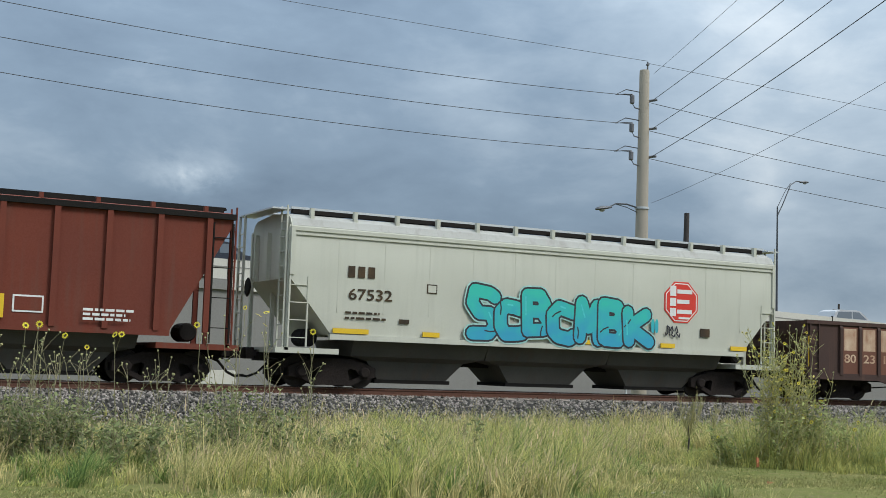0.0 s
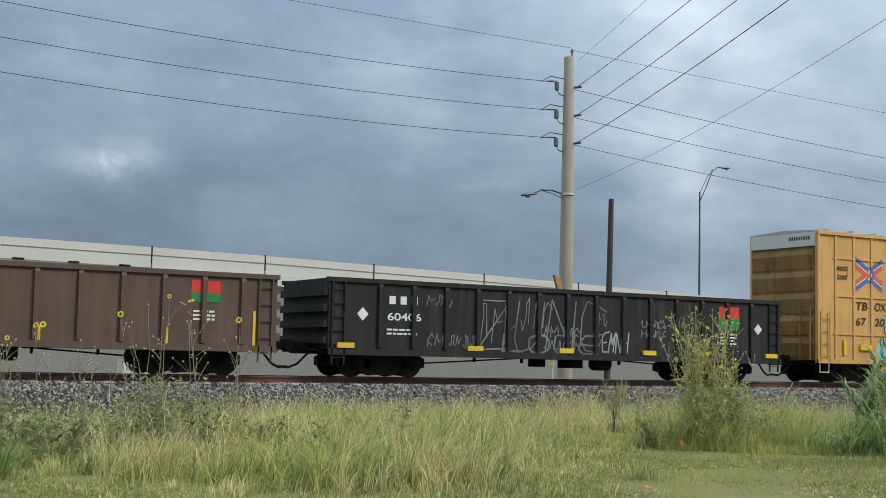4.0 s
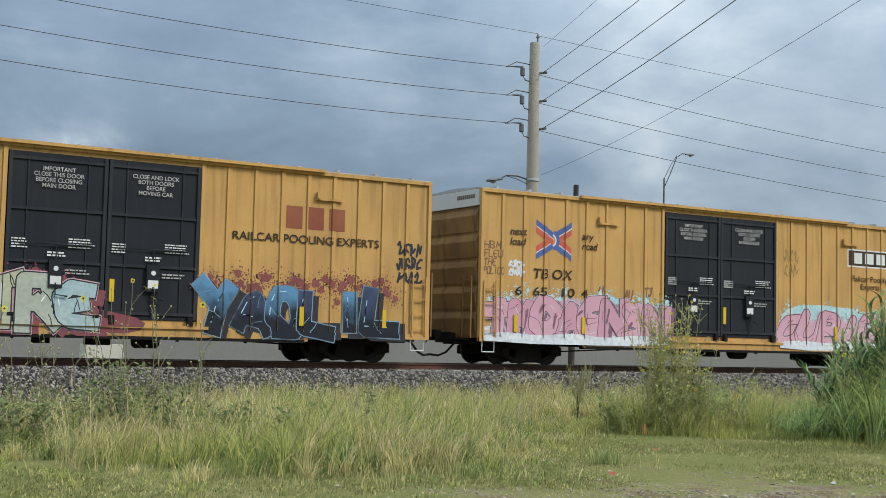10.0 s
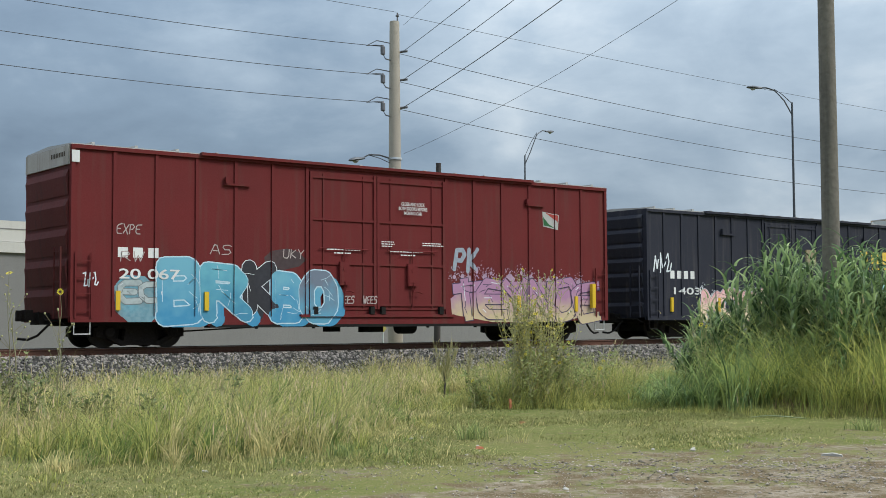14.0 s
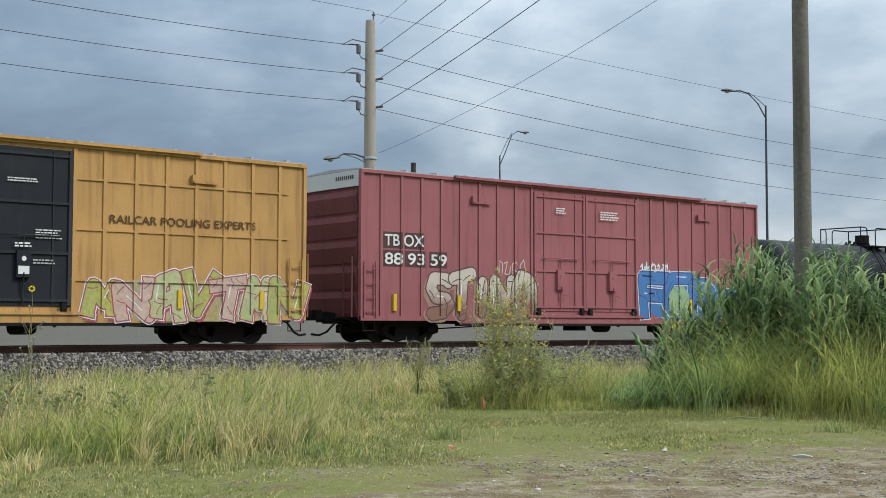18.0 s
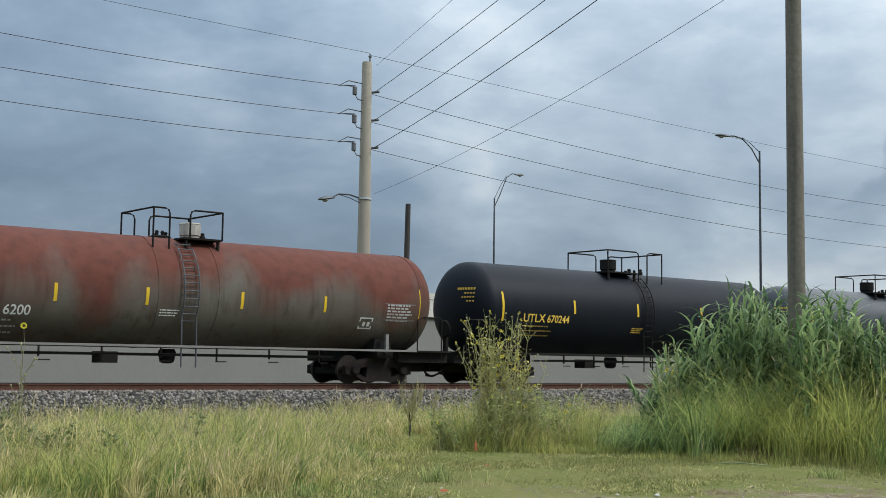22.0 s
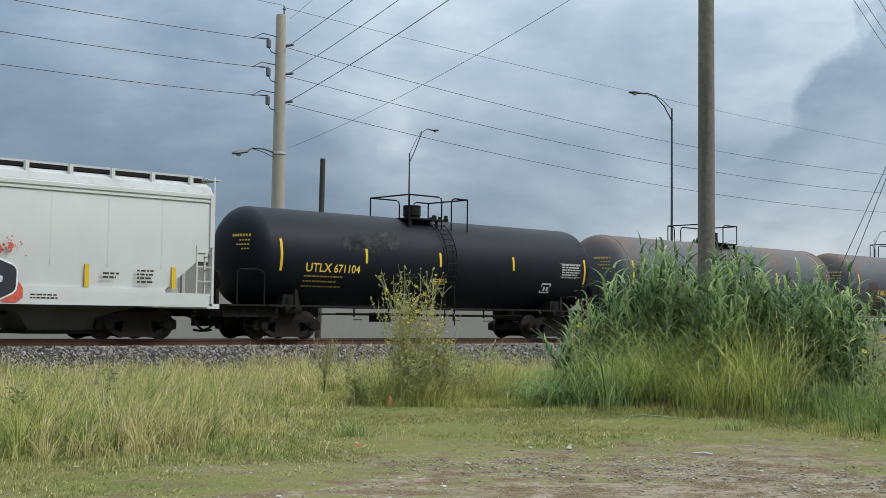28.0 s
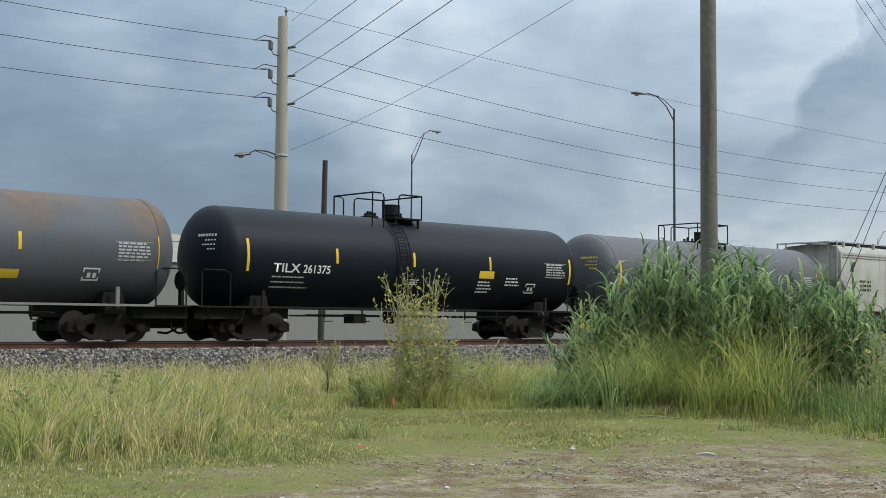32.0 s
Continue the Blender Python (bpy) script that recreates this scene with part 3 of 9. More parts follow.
def piece(car, text, x0, x1, z0, z1, fills, seed, y=-1.66, ink=None, rim=None, mist=None, drop=None, shine=None, fat=0.13, line=0.045,
          tops="", bases="", lean=0.0, flat=False, tank=None, label="", puffs=2, wild=0.05, gap=-0.05, mist_low=0.45, nicks=2, shines=1, drift=(0.12, -0.1)):
    """A sprayed piece: mist, thrown shadow, rim, and fat interlocking letters with outline, fill, inner nicks and highlights."""
    rg = random.Random(seed)
    fills = fills if isinstance(fills, (list, tuple)) else [fills]
    mats = [ink or INK, rim or SPRAYW, mist or SPRAYW, drop or INK, shine or SPRAYW] + list(fills)
    s = Solid()
    n, h = len(text), z1 - z0
    w = (x1 - x0) / n
    if mist:
        m = n * puffs * 4
        for k in range(m):
            cx, cz = x0 + (x1 - x0) * (k + rg.uniform(0.0, 1.0)) / m, z0 + h * min(1.12, mist_low + (1.06 - mist_low) * rg.random() ** 0.7 + 0.1 * math.sin(k * 0.9 + seed))
            r = rg.uniform(0.04, 0.09) * h
            s.poly([(cx + r * math.cos(q) * rg.uniform(0.75, 1.15), y + 0.004 - (k % 60) * 0.00003, max(z0 - 0.02, cz + r * math.sin(q) * rg.uniform(0.75, 1.15))) for q in (2 * math.pi * j / 12 for j in range(12))], 2)
            for e in range(30):
                q, d, c = rg.uniform(0, 6.283), 0.06 * h + abs(rg.gauss(0, 0.09)) * h, rg.uniform(0.012, 0.03)
                px, pz = cx + d * math.cos(q), cz + d * math.sin(q)
                if pz > z0:
                    s.poly([(px - c, y + 0.0045, pz), (px, y + 0.0045, pz - c), (px + c, y + 0.0045, pz), (px, y + 0.0045, pz + c)], 2)
    letters_ = []
    for i, ch in enumerate(text):
        if ch == " ":
            continue
        top = z0 + h * (int(tops[i % len(tops)]) / 9 if tops else rg.uniform(0.86, 1.0))
        low = z0 + h * (int(bases[i % len(bases)]) / 9 if bases else rg.uniform(0.0, 0.06))
        hw = fat * 0.8 * h * rg.uniform(0.92, 1.1)
        a, b = x0 + (i + gap) * w + hw * 0.7, x0 + (i + 1 - gap) * w - hw * 0.7
        sk = lean + rg.uniform(-0.5, 0.5) * wild
        out = []
        for ln in pen_lines(ch):
            out.append([(a + (b - a) * px + sk * h * (pz - 0.5) + rg.uniform(-1, 1) * wild * w, low + hw + (top - low - 2 * hw) * pz + rg.uniform(-1, 1) * wild * h * 0.7) for px, pz in ln])
        letters_.append((i, [dense(ln) for ln in out] if tank else out, hw))
    st = [0]
    if drop:
        for i, out, hw in letters_:
            for ln in out:
                pen(s, [(px + drift[0] * h, max(z0 + hw * 0.9, pz + drift[1] * h)) for px, pz in ln], hw + line * 0.8, y + 0.0015, 3, st, flat)
    if rim:
        st[0] = 0
        for i, out, hw in letters_:
            for ln in out:
                pen(s, ln, hw + line * 1.75, y - 0.0003, 1, st, flat)
    for k, (i, out, hw) in enumerate(letters_):
        yy = y - 0.0016 - 0.0024 * k
        st[0] = 0
        for ln in out:
            pen(s, ln, hw + line, yy, 0, st, flat)
        st[0] = 0
        for ln in out:
            pen(s, ln, hw, yy - 0.001, 5 + i % len(fills), st, flat)
        for q in range(nicks):
            ln = rg.choice(out)
            j = rg.randrange(len(ln) - 1)
            t = rg.random()
            px, pz = ln[j][0] + (ln[j + 1][0] - ln[j][0]) * t, ln[j][1] + (ln[j + 1][1] - ln[j][1]) * t
            u = rg.uniform(0, 6.28)
            pen(s, [(px + math.cos(u) * hw, pz + math.sin(u) * hw), (px + math.cos(u + 0.6) * hw * 0.35, pz + math.sin(u + 0.6) * hw * 0.35), (px + math.cos(u + 2.2) * hw * 0.8, pz + math.sin(u + 2.2) * hw * 0.8)], line * 0.36, yy - 0.0019, 0, [0], True)
        for q in range(shines):
            ln = rg.choice(out)
            j = rg.randrange(len(ln) - 1)
            (ax, az), (bx, bz) = ln[j], ln[j + 1]
            t0 = rg.uniform(0.0, 0.4)
            o = hw * 0.6
            pen(s, [(ax + (bx - ax) * t0 - o * 0.5, az + (bz - az) * t0 + o * 0.5), (ax + (bx - ax) * (t0 + 0.5) - o * 0.5, az + (bz - az) * (t0 + 0.5) + o * 0.5)], line * 0.42, yy - 0.0021, 4, [0])
    if tank:
        onto_tank(s, tank, y)
    return part("graffiti", s.mesh("graffiti", mats, fix=False), None, car, label)


def tag(car, text, x, z, h, mt, w=0.02, y=-1.665, width=None, tank=None, lean=0.12, seed=1):
    """A thin sprayed signature."""
    rg = random.Random(seed)
    s = Solid()
    cw = (width or 0.62 * h * len(text)) / len(text)
    st = [0]
    for i, ch in enumerate(text):
        if ch != " ":
            for ln in pen_lines(ch):
                pen(s, [(x + (i + 0.08 + 0.76 * px) * cw + lean * h * pz + rg.uniform(-0.04, 0.04) * h, z + h * pz + rg.uniform(-0.05, 0.05) * h) for px, pz in ln], w, y, 0, st)
    if tank:
        onto_tank(s, tank, y)
    return part("spray_tag", s.mesh("spray_tag", [mt], fix=False), None, car)


PROUD = {}


def patch(car, pts, mt, y=-1.655, over=False):
    """A flat sprayed or buffed area with soft corners."""
    out = []
    for p, q in zip(pts, pts[1:] + pts[:1]):
        out += [(p[0] * 0.75 + q[0] * 0.25, y, p[1] * 0.75 + q[1] * 0.25), (p[0] * 0.25 + q[0] * 0.75, y, p[1] * 0.25 + q[1] * 0.75)]
    ob = part("paint_patch", Solid().poly(out).mesh("paint_patch", mt, fix=False), None, car)
    PROUD[ob.name] = 0.032 if over else 0.0012 + 0.0003 * sum(q.name.startswith("paint_patch") for q in car.children)
    return ob


def scribble(car, x0, x1, z0, z1, seed, mt, y=-1.665, lines=2, w=0.018, tank=None):
    """Thin handwriting-like spray lines that spell nothing."""
    rg = random.Random(seed)
    s = Solid()
    step = [0]
    lh = (z1 - z0) / lines
    for i in range(lines):
        n = max(3, int((x1 - x0) / (lh * 0.5)))
        for j in range(n):
            g = swash(rg)
            cw = (x1 - x0) / n
            for line in g:
                stroke(s, [(x0 + (j + 0.1 + 0.75 * a) * cw, z1 - (i + 1) * lh + lh * (0.12 + 0.76 * b) + rg.uniform(-0.1, 0.1) * lh) for a, b in line], w, y, 0, step)
    if tank:
        r, zc = tank
        s.v = [(a, -math.sqrt(max(r * r - (c - zc) ** 2, 0.01)) + (b - y) - 0.012, c) for a, b, c in s.v]
    return part("spray_tag", s.mesh("spray_tag", [mt], fix=False), None, car)


def crossed_mark(car, xa, xb, za, zb, y=-1.655):
    """The red and blue crossed-arrows emblem, plain shapes."""
    s = Solid()
    w, h = xb - xa, zb - za
    cx, cz = (xa + xb) / 2, (za + zb) / 2
    t = h * 0.15
    for sx in (-1, 1):
        for sz in (-1, 1):
            xi, xo, zi, zo = cx + sx * w * 0.02, cx + sx * w / 2, cz + sz * h * 0.04, cz + sz * h * 0.34
            for mi, k0, k1 in ((0, 0.08, 1.1), (2, -0.1, 0.08), (1, -1.15, -0.1)):
                yy = y - 0.0005 * (sx > 0) - 0.001 * (sz > 0)
                s.poly([(xi, yy, zi + sz * t * k0), (xo, yy, zo + sz * t * k0), (xo, yy, zo + sz * t * k1), (xi, yy, zi + sz * t * k1)], mi)
    for k in range(8):
        a0, a1 = (math.radians(-70 + 17.5 * (k + q)) for q in (0, 1))
        c0 = cx - w * 0.08
        for mi, r0, r1 in ((0, h * 0.17, h * 0.27), (2, h * 0.13, h * 0.17)):
            s.poly([(c0 + r0 * math.cos(a0), y - 0.002, cz + r0 * math.sin(a0)), (c0 + r1 * math.cos(a0), y - 0.002, cz + r1 * math.sin(a0)), (c0 + r1 * math.cos(a1), y - 0.002, cz + r1 * math.sin(a1)), (c0 + r0 * math.cos(a1), y - 0.002, cz + r0 * math.sin(a1))], mi)
    part("emblem", s.mesh("emblem", [paint("emblem_blue", (0.085, 0.13, 0.34), streak=0.3), paint("emblem_red", (0.56, 0.11, 0.075), streak=0.3), LETTER_W], fix=False), None, car, "red and blue crossed arrows emblem")


def block_marks(car, x, z, w, h, n, mt, y=-1.655, name="owner_mark", label="", gap=0.25):
    """Initials of an owner, as plain upright blocks."""
    cw = w / n
    for i in range(n):
        bars([(x + i * cw, z, cw * (1 - gap), h)], y, mt, car, name, label)


DOOR_TEXT = ("IMPORTANT\nCLOSE THIS DOOR\nBEFORE CLOSING\nMAIN DOOR", "CLOSE AND LOCK\nBOTH DOORS\nBEFORE\nMOVING CAR")
DOOR_SPANISH = "CERRAR Y ASEGURAR\nAMBAS PUERTAS ANTES\nDE MOVER EL CARRO"
LETTER_DULL = paint("lettering_dull", (0.42, 0.42, 0.4), streak=0.4)


def boxcar(u0, length, height, body, end, label, grid, doors, door_mt, door_x, ribs_l, ribs_r, seams=(), roof_band=True, seed=1, texts=True):
    car = start_car("boxcar", u0, label, "boxcar")
    zb, zt = 0.68, height
    da, dm, db = door_x
    for a, b, z0, z1, y0, nm in ((0.1, da, zb, zt - 0.1, -1.575, "side_wall"), (db, length - 0.1, zb, zt - 0.1, -1.575, "side_wall"), (da, db, zt - 0.2, zt - 0.1, -1.575, "door_header"), (da, db, zb, zb + 0.32, -1.575, "door_threshold"),
                                 (0, length, zt - 0.1, zt, -1.64, "top_chord"), (0, 0.1, zb, zt - 0.1, -1.63, "corner_post"), (length - 0.1, length, zb, zt - 0.1, -1.63, "corner_post")):
        part(nm, Solid().box(a, b, y0, -1.5, z0, z1), body, car)
    part("side_wall", Solid().box(0, length, 1.5, 1.6, zb, zt), body, car)
    sk = Solid().prism([(0, zb), (0, zb + 0.14), (length, zb + 0.14), (length, zb), (length - 3.7, zb), (length - 3.75, zb - 0.12), (3.8, zb - 0.12), (3.75, zb)], -1.635, -1.55)
    part("side_sill", sk, body, car)
    part("sill_flange", Solid().box(3.85, length - 3.85, -1.66, -1.3, zb - 0.16, zb - 0.08), UNDER, car, "black lower flange")
    part("underfloor", Solid().box(0.6, length - 0.6, -1.35, 1.35, zb - 0.1, zb), UNDER, car)
    rib = Solid().prism([(-0.05, zb + 0.14), (-0.03, zb + 0.14), (0.03, zb + 0.14), (0.05, zb + 0.14), (0.05, zt - 0.1), (-0.05, zt - 0.1)], -1.612, -1.57).mesh("rib", body)
    xs = [da * (i + 1) / (ribs_l + 1) for i in range(ribs_l)] + [db + (length - db) * (i + 1) / (ribs_r + 1) for i in range(ribs_r)]
    for x in xs + [da - 0.06, db + 0.06]:
        part("rib", rib, None, car, at=(x, 0, 0))
    SIDES.append((car, length, zb, zt, door_x, xs + [da - 0.06, db + 0.06], seams))
    for z in seams:
        for a, b in ((0.75, da), (db, length - 0.6)):
            part("seam_bar", Solid().box(a, b, -1.608, -1.57, z - 0.03, z + 0.03), body, car)
    # doors
    for k, (a, b) in enumerate(((da, dm), (dm, db))):
        d = Solid().box(a + 0.02, b - 0.02, -1.6, -1.5, zb + 0.33, zt - 0.2)
        door = part("plug_door", d, door_mt, car, "sliding plug door with locking bars")
        w = b - a
        fr = Solid()
        for x in (a + 0.06, b - 0.06):
            fr.box(x - 0.045, x + 0.045, -1.645, -1.6, zb + 0.35, zt - 0.22)
        for q in (0.03, 0.335, 0.66, 0.97):
            z = zb + 0.36 + (zt - zb - 0.6) * q
            fr.box(a + 0.05, b - 0.05, -1.636, -1.6, z - 0.035, z + 0.035)
        trim = DOOR_TRIM if door_mt is BLACK else door_mt
        part("door_frame", fr, trim, door)
        for q in (0.2, 0.8):
            part("door_rib", Solid().box(a + w * q - 0.016, a + w * q + 0.016, -1.628, -1.6, zb + 0.4, zt - 0.26), trim, door)
        zr = zb + 0.36 + (zt - zb - 0.6) * 0.335
        rod = Solid().tube([(a + w * 0.5, -1.66, zb + 0.4), (a + w * 0.5, -1.66, zr + 0.42), (a + w * 0.14, -1.66, zr + 0.42)], 0.02).tube([(a + w * 0.5, -1.66, zr + 0.42), (a + w * 0.86, -1.66, zr + 0.42)], 0.02)
        part("locking_rod", rod, trim, door)
        part("lock_box", Solid().box(a + w * 0.43, a + w * 0.57, -1.7, -1.6, zr - 0.62, zr + 0.05), door_mt, door)
        part("lock_lever", Solid().tube([(a + w * 0.5, -1.7, zr - 0.5), (a + w * 0.5, -1.72, zr - 0.78), (a + w * 0.62, -1.72, zr - 0.82)], 0.022), door_mt, door)
        part("lock_placard", Solid().box(a + w * 0.445, a + w * 0.555, -1.706, -1.7, zr - 0.54, zr - 0.34), LETTER_W if door_mt is BLACK else door_mt, door, "small white placard")
        part("lock_dial", Solid().lathe([(-1.712, 0.03), (-1.712, 0.06), (-1.7, 0.06)], "y", 14, (a + w * 0.5, 0, zr - 0.16)), LETTER_W if door_mt is BLACK else door_mt, door)
        for q in (0.08, 0.92):
            part("door_roller", Solid().box(a + w * q - 0.07, a + w * q + 0.07, -1.7, -1.6, zb + 0.2, zb + 0.42), UNDER, door)
        if texts:
            if grid and seed == 6:
                letters(DOOR_TEXT[k] + "\n\n" + DOOR_SPANISH, 0.105, a + w * 0.5, zt - 0.6, -1.6405, LETTER_W, door, width=w * 0.5, align="CENTER")
            elif grid and k == 0:
                letters(DOOR_SPANISH + "\n" + DOOR_TEXT[1], 0.105, a + w * 0.5, zt - 0.72, -1.6405, LETTER_DULL, door, width=w * 0.48, align="CENTER")
            elif grid:
                bars(word_rows(random.Random(seed), a + w * 0.33, zt - 1.0, w * 0.33, 2, 0.03, 0.03), -1.6405, LETTER_W, door)
            else:
                letters(DOOR_TEXT[k], 0.1, a + w * 0.5, zt - 0.62, -1.6405, LETTER_DULL, door, width=w * 0.5, align="CENTER")
            rg = random.Random(seed + k)
            bars(word_rows(rg, a + w * 0.06, zb + 2.15, w * 0.17, 4, 0.03, 0.035), -1.637, LETTER_W, door)
            bars(word_rows(rg, a + w * 0.62, zb + 2.2, w * 0.28, 4, 0.03, 0.035), -1.637, LETTER_W, door)
            bars(word_rows(rg, a + w * 0.6, zr - 0.2, w * 0.26, 2, 0.035, 0.04), -1.637, LETTER_DULL, door)
            bars(word_rows(rg, a + w * 0.41, zr + 0.2, w * 0.18, 2, 0.04, 0.03), -1.664, LETTER_W, door)
            if k:
                part("reflector", Solid().box(a + 0.12, a + 0.24, -1.66, -1.6, zb + 0.75, zb + 1.3), CONSP, door)
    part("door_track", Solid().box(length * 0.19, length * 0.82, -1.72, -1.58, zt - 0.03, zt + 0.05), body, car)
    part("door_track", Solid().box(da - 0.3, db + 0.3, -1.68, -1.56, zb + 0.12, zb + 0.2), body, car)
    # ends
    for x, d in ((0, -1), (length, 1)):
        e = Solid()
        e.box(min(x, x - d * 0.08), max(x, x - d * 0.08), -1.5, 1.5, zb, zt)
        n = 5 if height > 5 else 7
        top = zt - 0.55 if roof_band else zt - 0.15
        for i in range(n):
            z0 = zb + 0.15 + (top - zb - 0.15) * i / n
            h = (top - zb - 0.15) / n
            w = Solid()
            q = 0
            w.v += [(x + d * 0.02, -1.46, z0 + h * 0.05), (x + d * 0.02, 1.46, z0 + h * 0.05), (x + d * 0.08, 1.44, z0 + h * 0.68), (x + d * 0.08, -1.44, z0 + h * 0.68), (x + d * 0.02, -1.46, z0 + h * 0.92), (x + d * 0.02, 1.46, z0 + h * 0.92)]
            w.f += [(q, q + 1, q + 2, q + 3), (q + 3, q + 2, q + 5, q + 4), (q, q + 3, q + 4), (q + 1, q + 5, q + 2), (q, q + 4, q + 5, q + 1)]
            w.m += [0] * 5
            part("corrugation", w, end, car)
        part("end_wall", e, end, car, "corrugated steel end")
        if roof_band:
            part("end_band", Solid().box(min(x, x + d * 0.05), max(x, x + d * 0.05), -1.52, 1.52, zt - 0.5, zt - 0.02), WHITE if body is not MAROON else DIRTY, car, "pale band under the roof")
            q = Solid()
            xx = x + d * 0.055
            for i in range(9):
                y0 = -0.35 - i * 0.11
                q.poly([(xx, y0, zt - 0.28), (xx, y0 - 0.07, zt - 0.28), (xx, y0 - 0.07, zt - 0.16), (xx, y0, zt - 0.16)])
            part("end_lettering", q, LETTER_B, car)
        l = Solid()
        for yy in (-1.42, -0.98):
            l.box(x + d * 0.16, x + d * 0.2, yy - 0.02, yy + 0.02, zb + 0.1, zb + 1.9)
        for i in range(5):
            l.box(x + d * 0.16, x + d * 0.19, -1.42, -0.98, zb + 0.25 + i * 0.38, zb + 0.275 + i * 0.38)
        part("end_ladder", l, end, car)
    r = Solid().extrude_x([(-1.6, zt), (-1.6, zt + 0.03), (0, zt + 0.1), (1.6, zt + 0.03), (1.6, zt)], 0, length)
    part("roof", r, ROOFM, car, "weathered metal roof sheet")
    rr = Solid()
    for i in range(16):
        x = length * (i + 0.5) / 16
        rr.box(x - 0.04, x + 0.04, -1.55, 1.55, zt + 0.04, zt + 0.1)
    part("roof_seam", rr, ROOFM, car)
    part("floor", Solid().box(0, length, -1.5, 1.5, zb, zb + 0.1), UNDER, car)
    for x in (0.12, length - 0.56):
        ladder(car, x, -1.63, zb + 0.1, zb + 1.75, mt=body)
        st = Solid().tube([(x, -1.58, zb), (x, -1.58, zb - 0.3), (x + 0.42, -1.58, zb - 0.3), (x + 0.42, -1.58, zb)], 0.02)
        part("stirrup_step", st, LETTER_W if u0 < 200 else UNDER, car)
    # small hatch bars near the roof
    for x in (da * 0.62, db + (length - db) * 0.48):
        part("roof_hatch_bar", Solid().box(x - 0.05, x + 0.75, -1.655, -1.6, zt - 0.78, zt - 0.72).box(x - 0.03, x + 0.05, -1.69, -1.6, zt - 0.74, zt - 0.56), body, car)
    brake_gear(car, length, zb)
    running_gear(car, u0, length, 2.15)
    for x in (1.2, 3.7, length - 1.5, length - 4.0):
        part("reflector", Solid().box(x, x + 0.12, -1.64, -1.57, zb + 0.3, zb + 0.8), CONSP, car)
    return car


PAINTED = ("lettering", "owner_mark", "graffiti", "spray_tag", "emblem", "flag_mark", "lettering_block", "number_panel", "logo_panel", "paint_patch")
SIDES = []


def drape(me, cuts_x, cuts_z, surface, proud):
    """Lays a flat painted mesh onto a stepped wall: cut along the steps, then each piece set on its own level."""
    bm = bmesh.new()
    bm.from_mesh(me)
    if not bm.verts:
        bm.free()
        return
    xs, zs, back = [v.co.x for v in bm.verts], [v.co.z for v in bm.verts], max(v.co.y for v in bm.verts)
    for axis, cuts, lo, hi in (((1, 0, 0), cuts_x, min(xs), max(xs)), ((0, 0, 1), cuts_z, min(zs), max(zs))):
        for c in cuts:
            if lo < c < hi:
                bmesh.ops.bisect_plane(bm, geom=bm.verts[:] + bm.edges[:] + bm.faces[:], plane_co=tuple(c * a for a in axis), plane_no=axis)
    verts, faces, mats = [], [], []
    for f in bm.faces:
        m = f.calc_center_bounds()
        y = surface(m.x, m.z) - proud
        faces.append(tuple(range(len(verts), len(verts) + len(f.verts))))
        verts += [(v.co.x, y + v.co.y - back, v.co.z) for v in f.verts]
        mats.append(f.material_index)
    bm.free()
    me.clear_geometry()
    me.from_pydata(verts, [], faces)
    me.polygons.foreach_set("material_index", mats)
    me.update()


def drape_sides():
    for car, length, zb, zt, (da, dm, db), ribs, seams in SIDES:
        cx = sorted([0.1, length - 0.1, da, db] + [q for x in ribs for q in (x - 0.05, x + 0.05)])
        cz = sorted([zb, zb + 0.14, zb + 0.33] + [q for z in seams for q in (z - 0.03, z + 0.03)])

        def surface(x, z):
            if z < zb + 0.14:
                return -1.662 if z < zb else -1.636
            if da < x < db:
                return -1.642 if z > zb + 0.33 else -1.682
            if x < 0.1 or x > length - 0.1:
                return -1.631
            if any(abs(x - r) < 0.05 for r in ribs):
                return -1.613
            if any(abs(z - s) < 0.03 for s in seams):
                return -1.613
            return -1.5755

        for ob in car.children:
            if ob.type == "MESH" and ob.name.split(".")[0] in PAINTED:
                drape(ob.data, cx, cz, surface, PROUD.get(ob.name, 0.0012 if "panel" in ob.name or "patch" in ob.name else 0.022 if ob.name.startswith("lettering") else 0.0055))


def yellow_marks(car, x0, num, x1=1.9, tb=2.6, rpe=True, logo="red", ttx=(14.3, 16.0), y=-1.655, grid=False):
    letters("next\nload", 0.22, x0, 3.84, y, LETTER_B, car, shear=0.2)
    letters("any\nroad", 0.22, x0 + 2.65, 3.84, y, LETTER_B, car, shear=0.2)
    crossed_mark(car, x0 + 0.96, x0 + 2.27, 3.16, 4.34)
    if grid:
        for k, (word, digits) in enumerate(zip(("TB", "OX", ""), num.split())):
            if word:
                letters(word, 0.27, x1 + 0.93 * k, tb, y, LETTER_B, car, width=0.56, shear=0.12)
            letters(digits, 0.25, x1 + 0.93 * k, tb - 0.52, y, LETTER_B, car, width=0.5, shear=0.08)
    else:
        letters("TB OX", 0.28, x1, tb, y, LETTER_B, car, width=1.45, shear=0.12)
        if num:
            letters(num, 0.26, x1 - 0.05, tb - 0.52, y, LETTER_B, car, width=2.3)
    if logo == "red":
        block_marks(car, ttx[0], 3.55, ttx[1] - ttx[0], 0.6, 3, LETTER_R)
    if rpe:
        letters("RAILCAR POOLING EXPERTS", 0.21, 12.78, 3.17, y, LETTER_B if rpe is True else LETTER_FADED, car, width=4.3)


